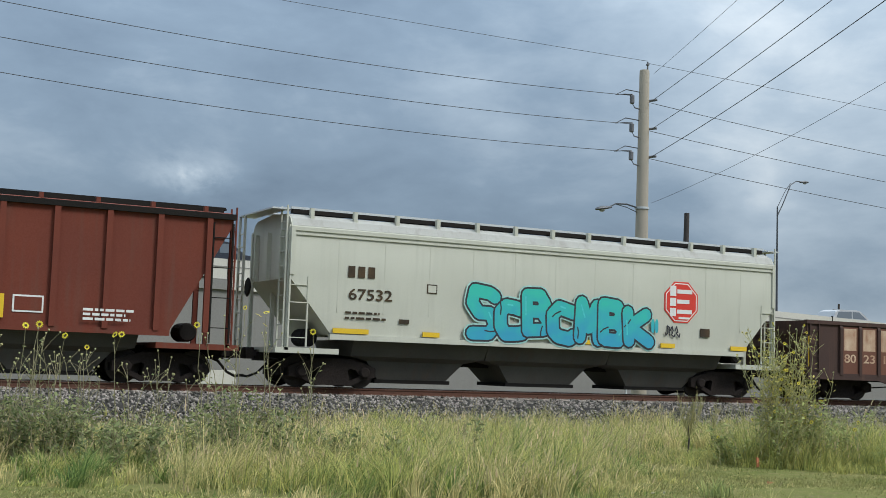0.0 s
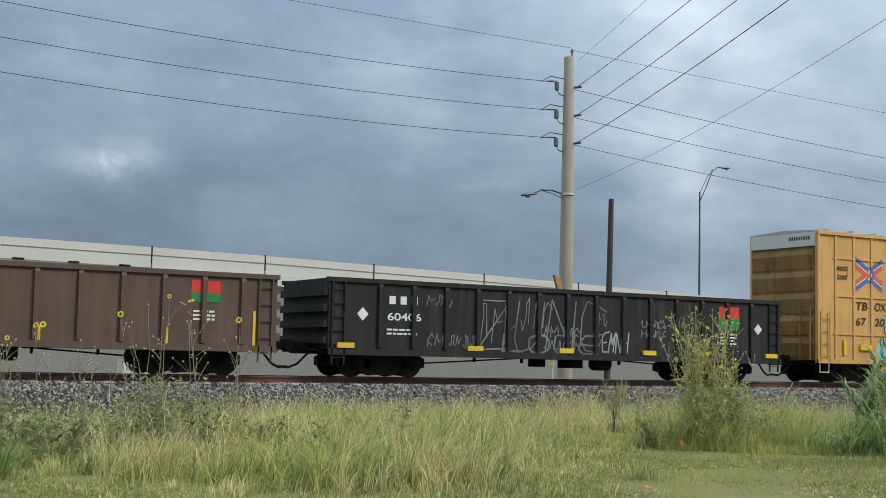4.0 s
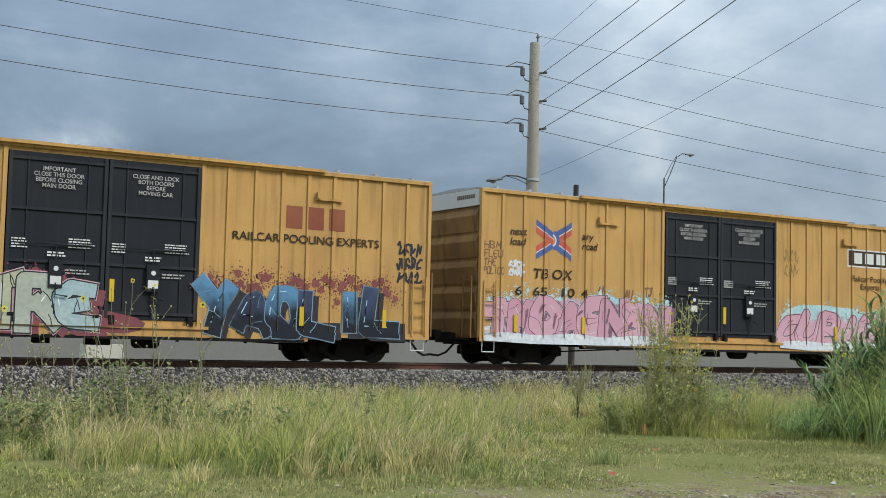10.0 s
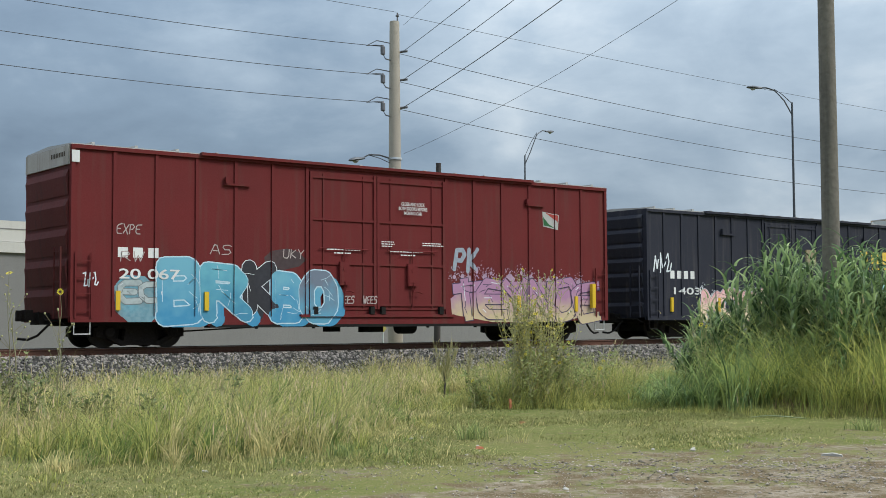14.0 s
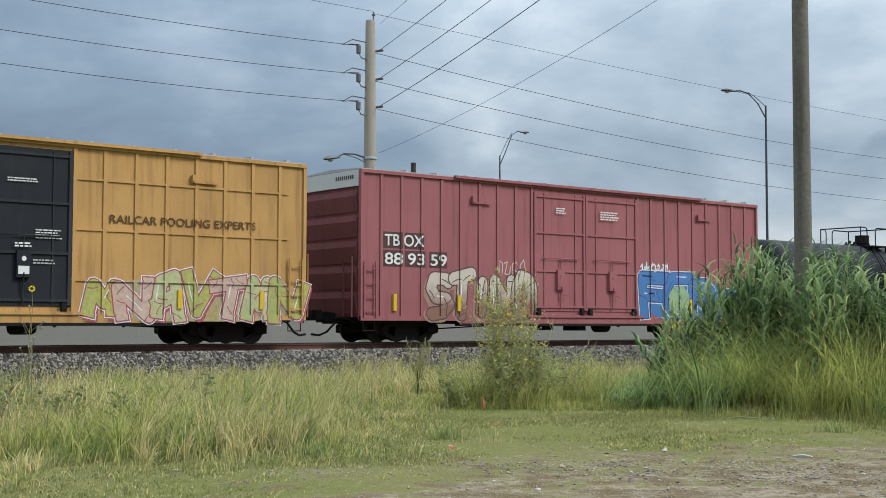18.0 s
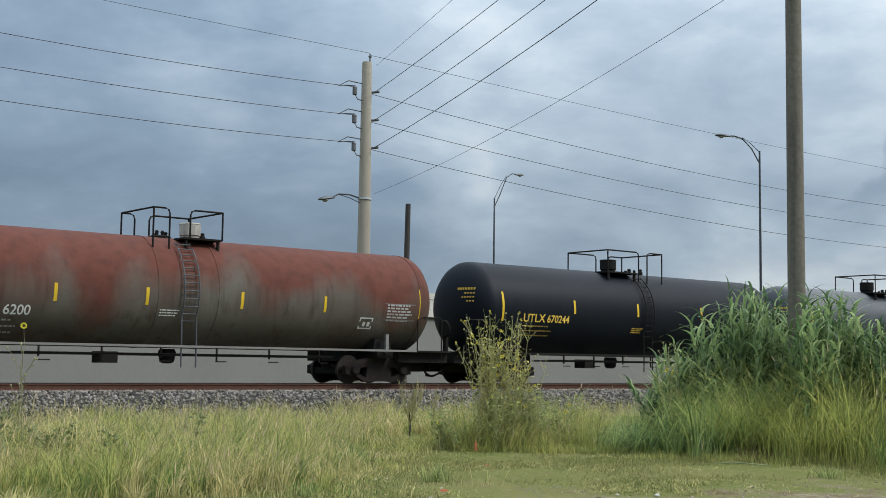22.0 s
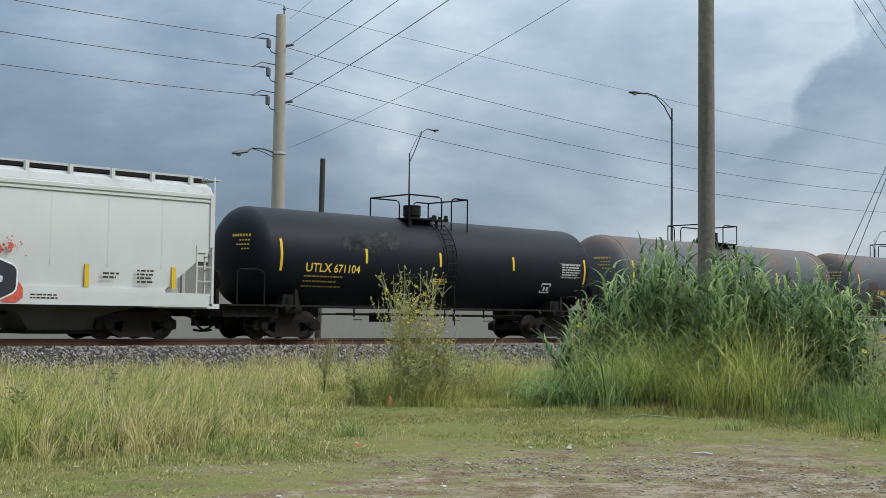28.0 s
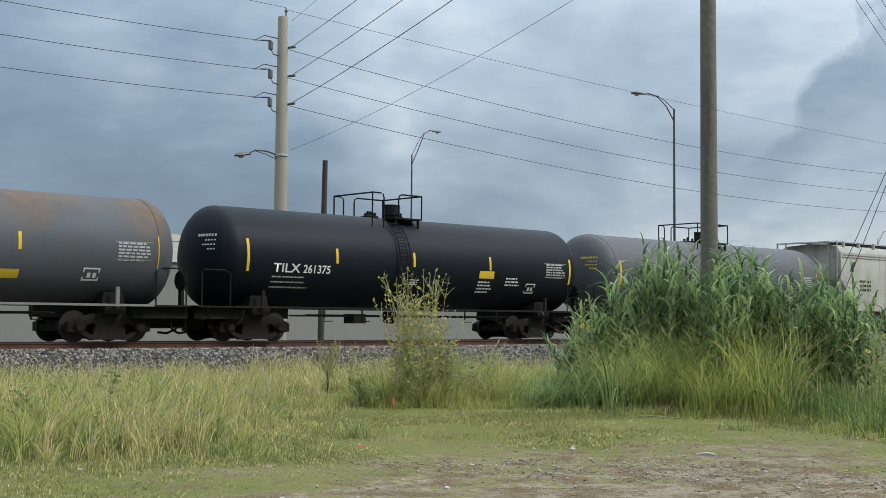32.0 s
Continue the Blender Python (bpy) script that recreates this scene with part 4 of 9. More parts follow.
def build_boxcars():
    sp = spray
    sp("spray_ochre2", (0.2, 0.1, 0.05), (0.26, 0.13, 0.06))
    grid_seams = (4.25, 2.97, 1.68)
    # first yellow boxcar
    c = boxcar(81.05, 18.75, 5.13, YELLOW, YELLOW_END, "yellow boxcar with black double doors and pink and green graffiti", True, 2, BLACK, (6.95, 9.3, 11.85), 7, 7, grid_seams, seed=5)
    yellow_marks(c, 0.87, "67 20 68", 1.8, 2.53, grid=True)
    part("label_panel", Solid().box(2.0, 2.55, -1.64, -1.575, 1.15, 1.35), CONSP, c)
    cyan = sp("spray_cyan", (0.08, 0.48, 0.62), (0.2, 0.55, 0.66))
    patch(c, [(2.75, 1.0), (3.0, 1.5), (3.9, 1.7), (4.1, 1.0), (3.6, 0.7)], cyan)
    patch(c, [(8.0, 0.72), (7.95, 1.35), (8.7, 1.6), (9.15, 1.3), (9.1, 0.75)], cyan, -1.71)
    piece(c, "TONE", 3.3, 7.75, 0.64, 2.25, fade("spray_pink", (0.28, 0.05, 0.15), (0.6, 0.24, 0.43), 0.95, 1.7), 11, mist=cyan, drop=sp("spray_plumdark", (0.2, 0.03, 0.12), (0.3, 0.05, 0.17)),
          rim=None, fat=0.145, tops="9776", bases="0000", label="pink sprayed letters with a dark magenta shadow", lean=0.05, mist_low=0.9, drift=(0.05, -0.12), puffs=2)
    tag(c, "INE", 2.95, 1.25, 0.3, INK, 0.022)
    piece(c, "NUIUN", 9.2, 11.75, 0.72, 1.95, fade("spray_gold", (0.32, 0.1, 0.04), (0.8, 0.55, 0.25), 0.75, 1.9), 12, y=-1.71, mist=sp("spray_dustblue", (0.12, 0.25, 0.5), (0.25, 0.4, 0.6)), drop=INK, rim=None, ink=SPRAYW, line=0.03,
          fat=0.13, tops="89788", bases="1111", label="orange and cream sprayed letters", mist_low=0.85, drift=(0.02, -0.2))
    piece(c, "EZEZS", 11.75, 18.2, 0.64, 2.1, [fade("spray_green", (0.06, 0.2, 0.08), (0.012, 0.02, 0.018), 0.95, 1.45), fade("spray_forest", (0.05, 0.16, 0.07), (0.015, 0.03, 0.022), 0.8, 1.6)], 13, mist=sp("spray_lilac", (0.4, 0.32, 0.6), (0.5, 0.4, 0.55)),
          drop=sp("spray_pitch", (0.015, 0.025, 0.02), (0.03, 0.06, 0.04)), ink=SPRAYW, fat=0.17, line=0.018, tops="98777", flat=True, lean=-0.1, shines=2, drift=(0.1, -0.06), label="green and black sprayed letters with white edges", mist_low=0.8)
    patch(c, [(17.6, 2.2), (17.5, 3.0), (18.0, 3.6), (18.2, 2.4)], MATS["spray_lilac"])
    for x, z in ((15.2, 1.35), (16.9, 1.3)):
        part("label_panel", Solid().box(x, x + 0.45, -1.64, -1.575, z, z + 0.2), CONSP, c)
    # second
    c = boxcar(101.75, 18.65, 5.13, YELLOW, YELLOW_END, "yellow boxcar with black doors, white and green graffiti", True, 2, BLACK, (6.95, 9.3, 11.85), 7, 7, grid_seams, seed=6)
    yellow_marks(c, 0.96, "64 25 37", 0.95, 2.5, ttx=(14.4, 16.1), grid=True)
    part("label_panel", Solid().box(0.95, 1.2, -1.64, -1.575, 0.95, 1.55), CONSP, c)
    part("label_panel", Solid().box(1.22, 1.6, -1.64, -1.575, 0.85, 1.02), CONSP, c)
    ash = sp("spray_ash", (0.26, 0.235, 0.24), (0.36, 0.33, 0.33))
    plum = sp("spray_plum", (0.2, 0.05, 0.07), (0.25, 0.08, 0.08))
    patch(c, [(2.85, 0.64), (2.8, 1.5), (3.2, 2.05), (3.85, 2.05), (4.25, 1.6), (4.2, 0.64)], plum)
    patch(c, [(2.9, 0.68), (2.86, 1.5), (3.25, 2.0), (3.8, 2.0), (4.2, 1.6), (4.15, 0.68)], ash, -1.658)
    patch(c, [(2.9, 0.66), (2.9, 1.12), (3.6, 1.02), (4.16, 1.12), (4.16, 0.66)], SPRAYW, -1.661)
    tag(c, "COO", 3.3, 1.2, 0.35, plum, 0.02, -1.67)
    piece(c, "JUIRES", 5.0, 10.45, 0.6, 2.1, [sp("spray_ice", (0.68, 0.74, 0.8), (0.78, 0.8, 0.8)), sp("spray_fog", (0.52, 0.6, 0.63), (0.7, 0.72, 0.7))], 22, y=-1.71, drop=SPRAYW, fat=0.15, line=0.035, tops="998988", rim=SPRAYW, label="white bubble-letter graffiti outlined in black", drift=(0.0, -0.14))
    mint = fade("spray_mint", (0.05, 0.4, 0.4), (0.5, 0.68, 0.2), 0.8, 1.9)
    patch(c, [(12.0, 0.7), (12.0, 1.7), (13.0, 2.2), (14.2, 1.8), (13.6, 0.7)], sp("spray_rose", (0.55, 0.12, 0.26), (0.6, 0.22, 0.16)))
    piece(c, "CHOTS", 12.2, 17.6, 0.72, 2.0, mint, 23, mist=MATS["spray_rose"], rim=None, fat=0.16, line=0.032, ink=sp("spray_deepgreen", (0.02, 0.09, 0.06), (0.03, 0.12, 0.08)), tops="98988", label="mint and lime sprayed letters over pink mist", mist_low=0.3, puffs=2)
    for k, word in enumerate(("DONT", "GO", "FURTHER")):
        tag(c, word, 5.15, 2.35 - 0.23 * k, 0.16, INK, 0.014, width=0.75, seed=k)
    tag(c, "RH", 4.5, 1.42, 0.28, sp("spray_brick", (0.4, 0.08, 0.05), (0.4, 0.1, 0.06)), 0.018)
    tag(c, "VH", 4.5, 1.08, 0.28, MATS["spray_brick"], 0.018)
    # third, smooth sided
    c = boxcar(122.2, 18.75, 5.13, YELLOW, YELLOW_END, "yellow smooth-panelled boxcar with black doors and faded graffiti", False, 2, BLACK, (7.1, 9.5, 11.9), 8, 8, (), seed=7)
    yellow_marks(c, 2.05, "66 12 78", 2.12, 2.52, ttx=(14.3, 16.2))
    sage = [sp("spray_haze", (0.36, 0.4, 0.32), (0.46, 0.48, 0.4)), sp("spray_paleice", (0.3, 0.45, 0.5), (0.42, 0.5, 0.48)), sp("spray_sagegold", (0.4, 0.42, 0.26), (0.5, 0.48, 0.36))]
    redw = sp("spray_redwash", (0.26, 0.04, 0.05), (0.18, 0.06, 0.07))
    patch(c, [(1.25, 0.9), (1.3, 1.9), (2.0, 2.2), (2.6, 1.8), (2.6, 0.8)], sp("spray_stonegrey", (0.24, 0.22, 0.25), (0.3, 0.29, 0.29)))
    tag(c, "COE", 1.4, 1.35, 0.4, INK, 0.05)
    patch(c, [(0.75, 2.5), (0.9, 3.3), (2.2, 3.4), (2.3, 2.6)], sp("spray_aquawash", (0.38, 0.42, 0.3), (0.5, 0.36, 0.16)))
    piece(c, "SAUNATRE", 2.2, 9.3, 0.62, 2.0, sage, 31, y=-1.7, drop=redw, rim=sp("spray_pinkline", (0.6, 0.36, 0.42), (0.6, 0.4, 0.42)), mist=redw, fat=0.15, line=0.032, tops="79998998", flat=True, wild=0.08, label="sage and pale blue sprayed letters on dark red", mist_low=0.1, puffs=2, drift=(0.14, -0.12))
    patch(c, [(9.1, 0.66), (9.0, 1.3), (9.6, 1.2), (10.6, 1.0), (10.4, 0.66)], redw, -1.7)
    steel = [fade("spray_steelblue", (0.01, 0.014, 0.022), (0.1, 0.24, 0.4), 1.1, 1.9), fade("spray_tealgrey", (0.01, 0.014, 0.022), (0.05, 0.07, 0.14), 1.0, 2.0)]
    piece(c, "YAOLIL", 11.95, 17.7, 0.66, 2.1, steel, 32, shine=sp("spray_aqua", (0.36, 0.6, 0.75), (0.5, 0.7, 0.78)), mist=sp("spray_darkred", (0.2, 0.045, 0.05), (0.26, 0.07, 0.06)), drop=INK, rim=None, ink=sp("spray_pale_edge", (0.02, 0.025, 0.045), (0.25, 0.4, 0.52)), fat=0.18, line=0.03, tops="978889",
          flat=True, wild=0.09, label="black and steel-blue sprayed letters", shines=5, mist_low=0.75)
    scribble(c, 17.7, 18.5, 2.2, 3.4, 33, INK, lines=3, w=0.035)
    scribble(c, 0.3, 0.9, 3.3, 3.8, 34, SPRAYW, lines=2)
    # fourth
    c = boxcar(142.65, 18.75, 5.13, YELLOW, YELLOW_END, "yellow boxcar with black doors and a black logo panel, pink graffiti", False, 2, BLACK, (6.97, 9.35, 11.9), 8, 8, (), seed=8)
    yellow_marks(c, 1.02, "", 1.86, 2.6, logo="", rpe=False)
    for x, digits in ((1.22, "6"), (1.86, "65"), (2.82, "10"), (3.66, "4")):
        letters(digits, 0.25, x, 2.08, -1.655, LETTER_B, c, width=0.24 * len(digits) + 0.02 * (len(digits) - 1), shear=0.08)
    lp = Solid()
    for k, (a, b, z0, z1) in enumerate(((15.45, 17.75, 3.62, 4.25), (15.5, 17.7, 3.67, 4.2))):
        y = -1.655 - 0.0012 * k
        lp.poly([(a, y, z0), (b, y, z0), (b, y, z1), (a, y, z1)], k)
    part("logo_panel", lp.mesh("logo_panel", [LETTER_W, LETTER_B], fix=False), None, c, "white-edged black logo panel")
    block_marks(c, 15.75, 3.75, 1.8, 0.38, 3, LETTER_W, y=-1.66)
    letters("Railcar Pooling\nExperts", 0.2, 16.6, 3.12, -1.655, LETTER_FADED, c, width=1.95, align="CENTER")
    frost = sp("spray_frost", (0.34, 0.6, 0.64), (0.55, 0.66, 0.66))
    salmon = fade("spray_salmon", (0.62, 0.36, 0.43), (0.58, 0.31, 0.38), 0.7, 2.0)
    wine = sp("spray_wine", (0.09, 0.03, 0.06), (0.06, 0.03, 0.05))
    patch(c, [(0.1, 0.64), (0.1, 1.25), (3.5, 1.1), (7.2, 1.25), (7.2, 0.64)], SPRAYW)
    patch(c, [(6.2, 0.8), (6.1, 1.6), (6.7, 2.1), (7.1, 1.8), (7.1, 0.8)], frost, -1.657)
    patch(c, [(0.5, 0.9), (0.85, 1.95), (1.9, 1.95), (3.1, 2.05), (4.4, 1.98), (5.6, 2.05), (6.5, 1.75), (6.95, 0.95)], salmon)
    piece(c, "TMOAENSN", 0.25, 7.1, 0.72, 2.08, [salmon, fade("spray_rosewood", (0.56, 0.3, 0.38), (0.55, 0.28, 0.35), 0.7, 2.0)], 41, mist=frost, drop=sp("spray_mauvedark", (0.2, 0.09, 0.14), (0.26, 0.12, 0.17)), rim=SPRAYW, ink=wine, fat=0.2, line=0.02, tops="88989998", flat=True, wild=0.09, gap=-0.08, nicks=3, drift=(0.1, -0.04), label="pink sprayed letters with a white edge", mist_low=0.8, puffs=1)
    patch(c, [(0.12, 0.64), (0.12, 0.9), (1.0, 0.98), (2.2, 0.88), (3.4, 1.0), (4.6, 0.86), (5.8, 0.98), (7.1, 0.92), (7.1, 0.64)], SPRAYW, over=True)
    for x, z, dx, dz in ((1.55, 1.1, 0.2, 0.6), (2.1, 1.55, 0.25, 0.3), (2.62, 1.1, 0.15, 0.5), (3.5, 1.5, 0.3, 0.2), (3.95, 1.08, -0.2, 0.45), (4.6, 1.3, 0.22, 0.5), (5.45, 1.1, 0.3, 0.3), (6.1, 1.2, -0.2, 0.5)):
        patch(c, [(x, z), (x + dx * 0.5, z + dz), (x + dx, z + dz * 0.9), (x + 0.06, z)], MATS["spray_mauvedark"], over=True)
    patch(c, [(12.05, 0.75), (12.1, 1.9), (13.3, 2.25), (16.5, 2.1), (16.8, 0.8)], frost)
    patch(c, [(12.2, 0.9), (12.4, 1.7), (13.6, 1.85), (15.2, 1.8), (16.6, 1.6), (16.8, 0.9)], salmon, -1.657)
    piece(c, "OUPIG", 12.1, 17.0, 0.72, 2.0, salmon, 42, mist=frost, ink=wine, fat=0.16, line=0.03, lean=0.25, tops="89989", wild=0.07, label="pink sprayed letters over pale aqua mist", mist_low=0.7, rim=sp("spray_pinkrim", (0.6, 0.42, 0.46), (0.62, 0.5, 0.5)))
    patch(c, [(12.05, 0.64), (12.05, 0.92), (13.2, 0.98), (14.5, 0.88), (15.8, 1.0), (17.3, 0.88), (17.3, 0.64)], SPRAYW, over=True)
    for x, z, word in ((4.35, 2.15, "H"), (5.35, 2.1, "AU"), (6.15, 2.2, "TJ")):
        tag(c, word, x, z, 0.28, MATS["spray_ochre2"], 0.03)
    sp("spray_ochre", (0.3, 0.16, 0.05), (0.3, 0.16, 0.05))
    for k, word in enumerate(("HBM", "FLEU", "THE", "POLICO")):
        tag(c, word, 0.12, 3.4 - 0.25 * k, 0.2, MATS["spray_ochre2"], 0.016, width=(0.62, 0.66, 0.45, 0.72)[k], seed=60 + k)
    scribble(c, 1.0, 1.55, 2.62, 3.1, 45, SPRAYW, lines=2, w=0.03)
    scribble(c, 12.3, 13.0, 3.1, 4.1, 44, MATS["spray_ochre"], lines=2)
    # two maroon cars
    blue = sp("spray_blue", (0.03, 0.13, 0.42), (0.13, 0.36, 0.58))
    ice = sp("spray_glacier", (0.3, 0.5, 0.64), (0.12, 0.34, 0.56))
    pale = sp("spray_paleblue", (0.1, 0.42, 0.5), (0.25, 0.55, 0.62))
    redw = sp("spray_red", (0.5, 0.06, 0.045), (0.36, 0.045, 0.04))
    for k, u in enumerate((163.28, 184.1)):
        c = boxcar(u, 18.7, 5.15, MAROON, MAROON_END, "maroon boxcar with double doors and blue and white graffiti" if k == 0 else "maroon boxcar with cyan and pink graffiti along its base", False, 2, MAROON, (6.95, 9.25, 11.8), 5, 5, (), seed=50 + k, texts=False)
        block_marks(c, 1.26, 2.34, 1.25, 0.26, 3, LETTER_W, gap=0.35)
        letters(("20 046", "20 067")[k], 0.25, 1.28, 1.8, -1.655, LETTER_W, c, width=1.7)
        letters("CLOSE AND LOCK\nBOTH DOORS BEFORE\nMOVING CAR", 0.1, 10.55, 4.12, -1.655, LETTER_W, c, width=1.05, align="CENTER")
        f = Solid().poly([(15.82, -1.655, 4.22), (16.0, -1.655, 4.2), (16.55, -1.655, 4.14), (16.5, -1.655, 3.64), (15.85, -1.655, 3.74)], 1)
        f.poly([(15.95, -1.657, 4.19), (16.2, -1.657, 4.15), (16.52, -1.657, 4.12), (16.5, -1.657, 3.88), (16.3, -1.657, 4.0)], 0)
        f.poly([(15.85, -1.657, 4.05), (15.87, -1.657, 3.77), (16.15, -1.657, 3.74), (16.4, -1.657, 3.68), (16.1, -1.657, 3.82)], 2)
        part("flag_mark", f.mesh("flag_mark", [paint("flag_red", (0.4, 0.06, 0.05), streak=0.4), LETTER_DULL, paint("flag_green", (0.03, 0.12, 0.05), streak=0.4)], fix=False), None, c, "red, white and green flag mark")
        part("corner_patch", Solid().box(0.0, 0.2, -1.645, -1.6, 4.7, 5.0), LETTER_W, c)
        bars(word_rows(random.Random(60 + k), 7.5, 2.72, 1.3, 1, 0.035, 0.05) + word_rows(random.Random(62), 7.75, 2.62, 0.6, 1, 0.035, 0.05) + word_rows(random.Random(61), 9.7, 2.72, 1.4, 1, 0.035, 0.05) + word_rows(random.Random(63), 10.1, 2.62, 0.6, 1, 0.035, 0.05) + word_rows(random.Random(64), 9.4, 3.0, 0.5, 3, 0.03, 0.035) + word_rows(random.Random(65), 10.9, 3.0, 0.8, 2, 0.03, 0.035), -1.656, LETTER_W, c)
        if k == 0:
            sky_b = [fade("spray_tealblue", (0.07, 0.25, 0.28), (0.13, 0.36, 0.4), 0.8, 2.1), fade("spray_tealmid", (0.03, 0.18, 0.36), (0.11, 0.36, 0.46), 0.8, 2.0), fade("spray_deepsky", (0.02, 0.09, 0.36), (0.06, 0.24, 0.5), 0.8, 2.0)]
            bars([(1.05, 1.12, 0.95, 0.42)], -1.655, sp("spray_buff", (0.22, 0.18, 0.17), (0.3, 0.27, 0.26)), c, "paint_patch")
            patch(c, [(0.95, 1.75), (0.95, 2.2), (2.9, 2.15), (2.9, 1.7)], sp("spray_sootpatch", (0.04, 0.018, 0.018), (0.06, 0.02, 0.02)), -1.6545)
            patch(c, [(1.3, 0.66), (1.9, 1.2), (2.1, 1.75), (3.2, 1.75), (2.9, 0.66)], redw)
            piece(c, "SUVER", 2.7, 9.0, 0.58, 2.4, sky_b, 51, y=-1.7, mist=redw, rim=SPRAYW, ink=SPRAYW, fat=0.16, line=0.028, tops="89988", flat=True, shine=pale, label="teal and blue sprayed letters with a white edge", mist_low=0.2, puffs=1, drift=(0.06, -0.08), shines=3)
            patch(c, [(10.2, 0.66), (10.5, 1.5), (11.3, 2.25), (13.0, 2.2), (15.0, 2.25), (17.0, 2.1), (18.2, 1.6), (18.3, 0.66)], ice)
            piece(c, "JELAUS", 10.3, 18.35, 0.62, 2.45, [blue, fade("spray_midblue", (0.04, 0.14, 0.44), (0.2, 0.45, 0.62), 0.9, 2.2), blue, fade("spray_iceblue", (0.06, 0.2, 0.48), (0.4, 0.58, 0.68), 0.9, 2.0)], 52, y=-1.7, ink=SPRAYW, rim=SPRAYW, mist=redw, shine=SPRAYW, fat=0.165, line=0.026, tops="898879", flat=True, wild=0.07, gap=-0.06, nicks=3, shines=5, label="blue sprayed letters with a white edge", mist_low=0.85, puffs=2)
        else:
            mid = fade("spray_lagoon", (0.05, 0.24, 0.4), (0.14, 0.36, 0.46), 0.7, 2.2)
            edge = sp("spray_paleedge", (0.42, 0.6, 0.68), (0.5, 0.62, 0.68))
            patch(c, [(5.6, 2.0), (5.5, 2.6), (6.5, 2.75), (7.0, 2.3)], sp("spray_smoke", (0.04, 0.022, 0.025), (0.06, 0.03, 0.03)))
            patch(c, [(1.2, 0.68), (1.15, 1.9), (2.3, 1.85), (2.5, 0.68)], sp("spray_greywash", (0.2, 0.24, 0.24), (0.12, 0.33, 0.42)))
            piece(c, "EO", 1.3, 2.5, 1.15, 1.8, sp("spray_smokewhite", (0.42, 0.46, 0.46), (0.34, 0.4, 0.4)), 58, y=-1.7, ink=sp("spray_slate", (0.1, 0.12, 0.13), (0.2, 0.22, 0.22)), line=0.02)
            piece(c, "BR", 2.45, 5.05, 0.58, 2.38, [mid, fade("spray_lagoon2", (0.05, 0.22, 0.34), (0.12, 0.36, 0.44), 0.7, 2.2)], 54, y=-1.7, ink=edge, fat=0.16, line=0.02, rim=edge, drop=mid, nicks=4, shines=6, shine=edge, label="cyan bubble letters with pale edges", wild=0.03)
            piece(c, "K", 4.95, 5.9, 0.75, 2.4, INK, 56, y=-1.7, ink=SPRAYW, fat=0.17, line=0.02, drop=INK)
            piece(c, "BO", 5.8, 7.75, 0.58, 2.3, [mid, fade("spray_bluegrey2", (0.1, 0.3, 0.42), (0.14, 0.17, 0.22), 0.7, 1.9)], 57, y=-1.7, ink=edge, fat=0.16, line=0.02, rim=edge, drop=mid, nicks=4, shines=6, shine=edge, wild=0.03)
            for a, z, word, q in ((1.2, 2.95, "EXPE", 59), (1.3, 2.25, "RW", 62), (3.85, 2.5, "AS", 60), (6.1, 2.45, "UKY", 61)):
                tag(c, word, a, z, 0.24, sp("spray_dullwhite", (0.42, 0.36, 0.34), (0.34, 0.26, 0.25)), 0.014, width=0.7, seed=q)
            for x in (7.95, 8.75):
                tag(c, "WEES", x, 1.2, 0.2, MATS["spray_dullwhite"], 0.016, width=0.5)
            pinkc = fade("spray_pinkcream", (0.5, 0.4, 0.24), (0.36, 0.19, 0.3), 0.8, 1.5)
            patch(c, [(12.1, 0.64), (12.0, 1.6), (14.0, 1.95), (18.1, 1.9), (18.2, 0.64)], pinkc)
            piece(c, "TEYNOE", 12.15, 18.2, 0.64, 2.1, pinkc, 55, mist=sp("spray_mauve", (0.42, 0.27, 0.4), (0.36, 0.26, 0.32)), ink=sp("spray_indigo", (0.03, 0.02, 0.06), (0.05, 0.03, 0.08)), fat=0.13, line=0.028, nicks=5, flat=True, wild=0.1, rim=None, label="pink and cream sprayed letters", shines=3, mist_low=0.7, puffs=1)
            tag(c, "PK", 12.15, 2.25, 0.62, sp("spray_bluegrey", (0.24, 0.27, 0.33), (0.3, 0.34, 0.4)), 0.07, width=1.0)
            part("reflector", Solid().box(17.9, 18.05, -1.73, -1.6, 1.1, 1.9), CONSP, c)
        scribble(c, 0.35, 0.75, 1.55, 2.0, 57 + k, SPRAYW, lines=1)
    # navy car
    c = boxcar(204.73, 16.0, 4.57, NAVY, NAVY, "dark navy boxcar with gold lettering blocks and mint graffiti", False, 1, NAVY, (6.4, 8.0, 9.65), 6, 5, (), roof_band=False, seed=70, texts=False)
    block_marks(c, 12.5, 2.95, 2.35, 0.5, 3, LETTER_Y, gap=0.35, label="gold owner initials as blocks")
    bars([(12.5, 2.72, 0.55, 0.08), (13.3, 2.72, 0.5, 0.08), (14.15, 2.72, 0.6, 0.08)], -1.655, LETTER_Y, c)
    block_marks(c, 1.23, 2.15, 1.4, 0.28, 4, LETTER_W, gap=0.4)
    letters("1403", 0.24, 1.23, 1.6, -1.655, LETTER_W, c, width=1.4)
    piece(c, "MOZE", 2.85, 6.9, 0.62, 1.85, fade("spray_cream", (0.72, 0.62, 0.38), (0.7, 0.4, 0.4), 0.7, 1.7), 71, ink=sp("spray_coral", (0.5, 0.2, 0.2), (0.6, 0.3, 0.3)), fat=0.17, mist=SPRAYW, rim=SPRAYW, line=0.03, label="cream and coral sprayed letters", mist_low=0.2, puffs=1)
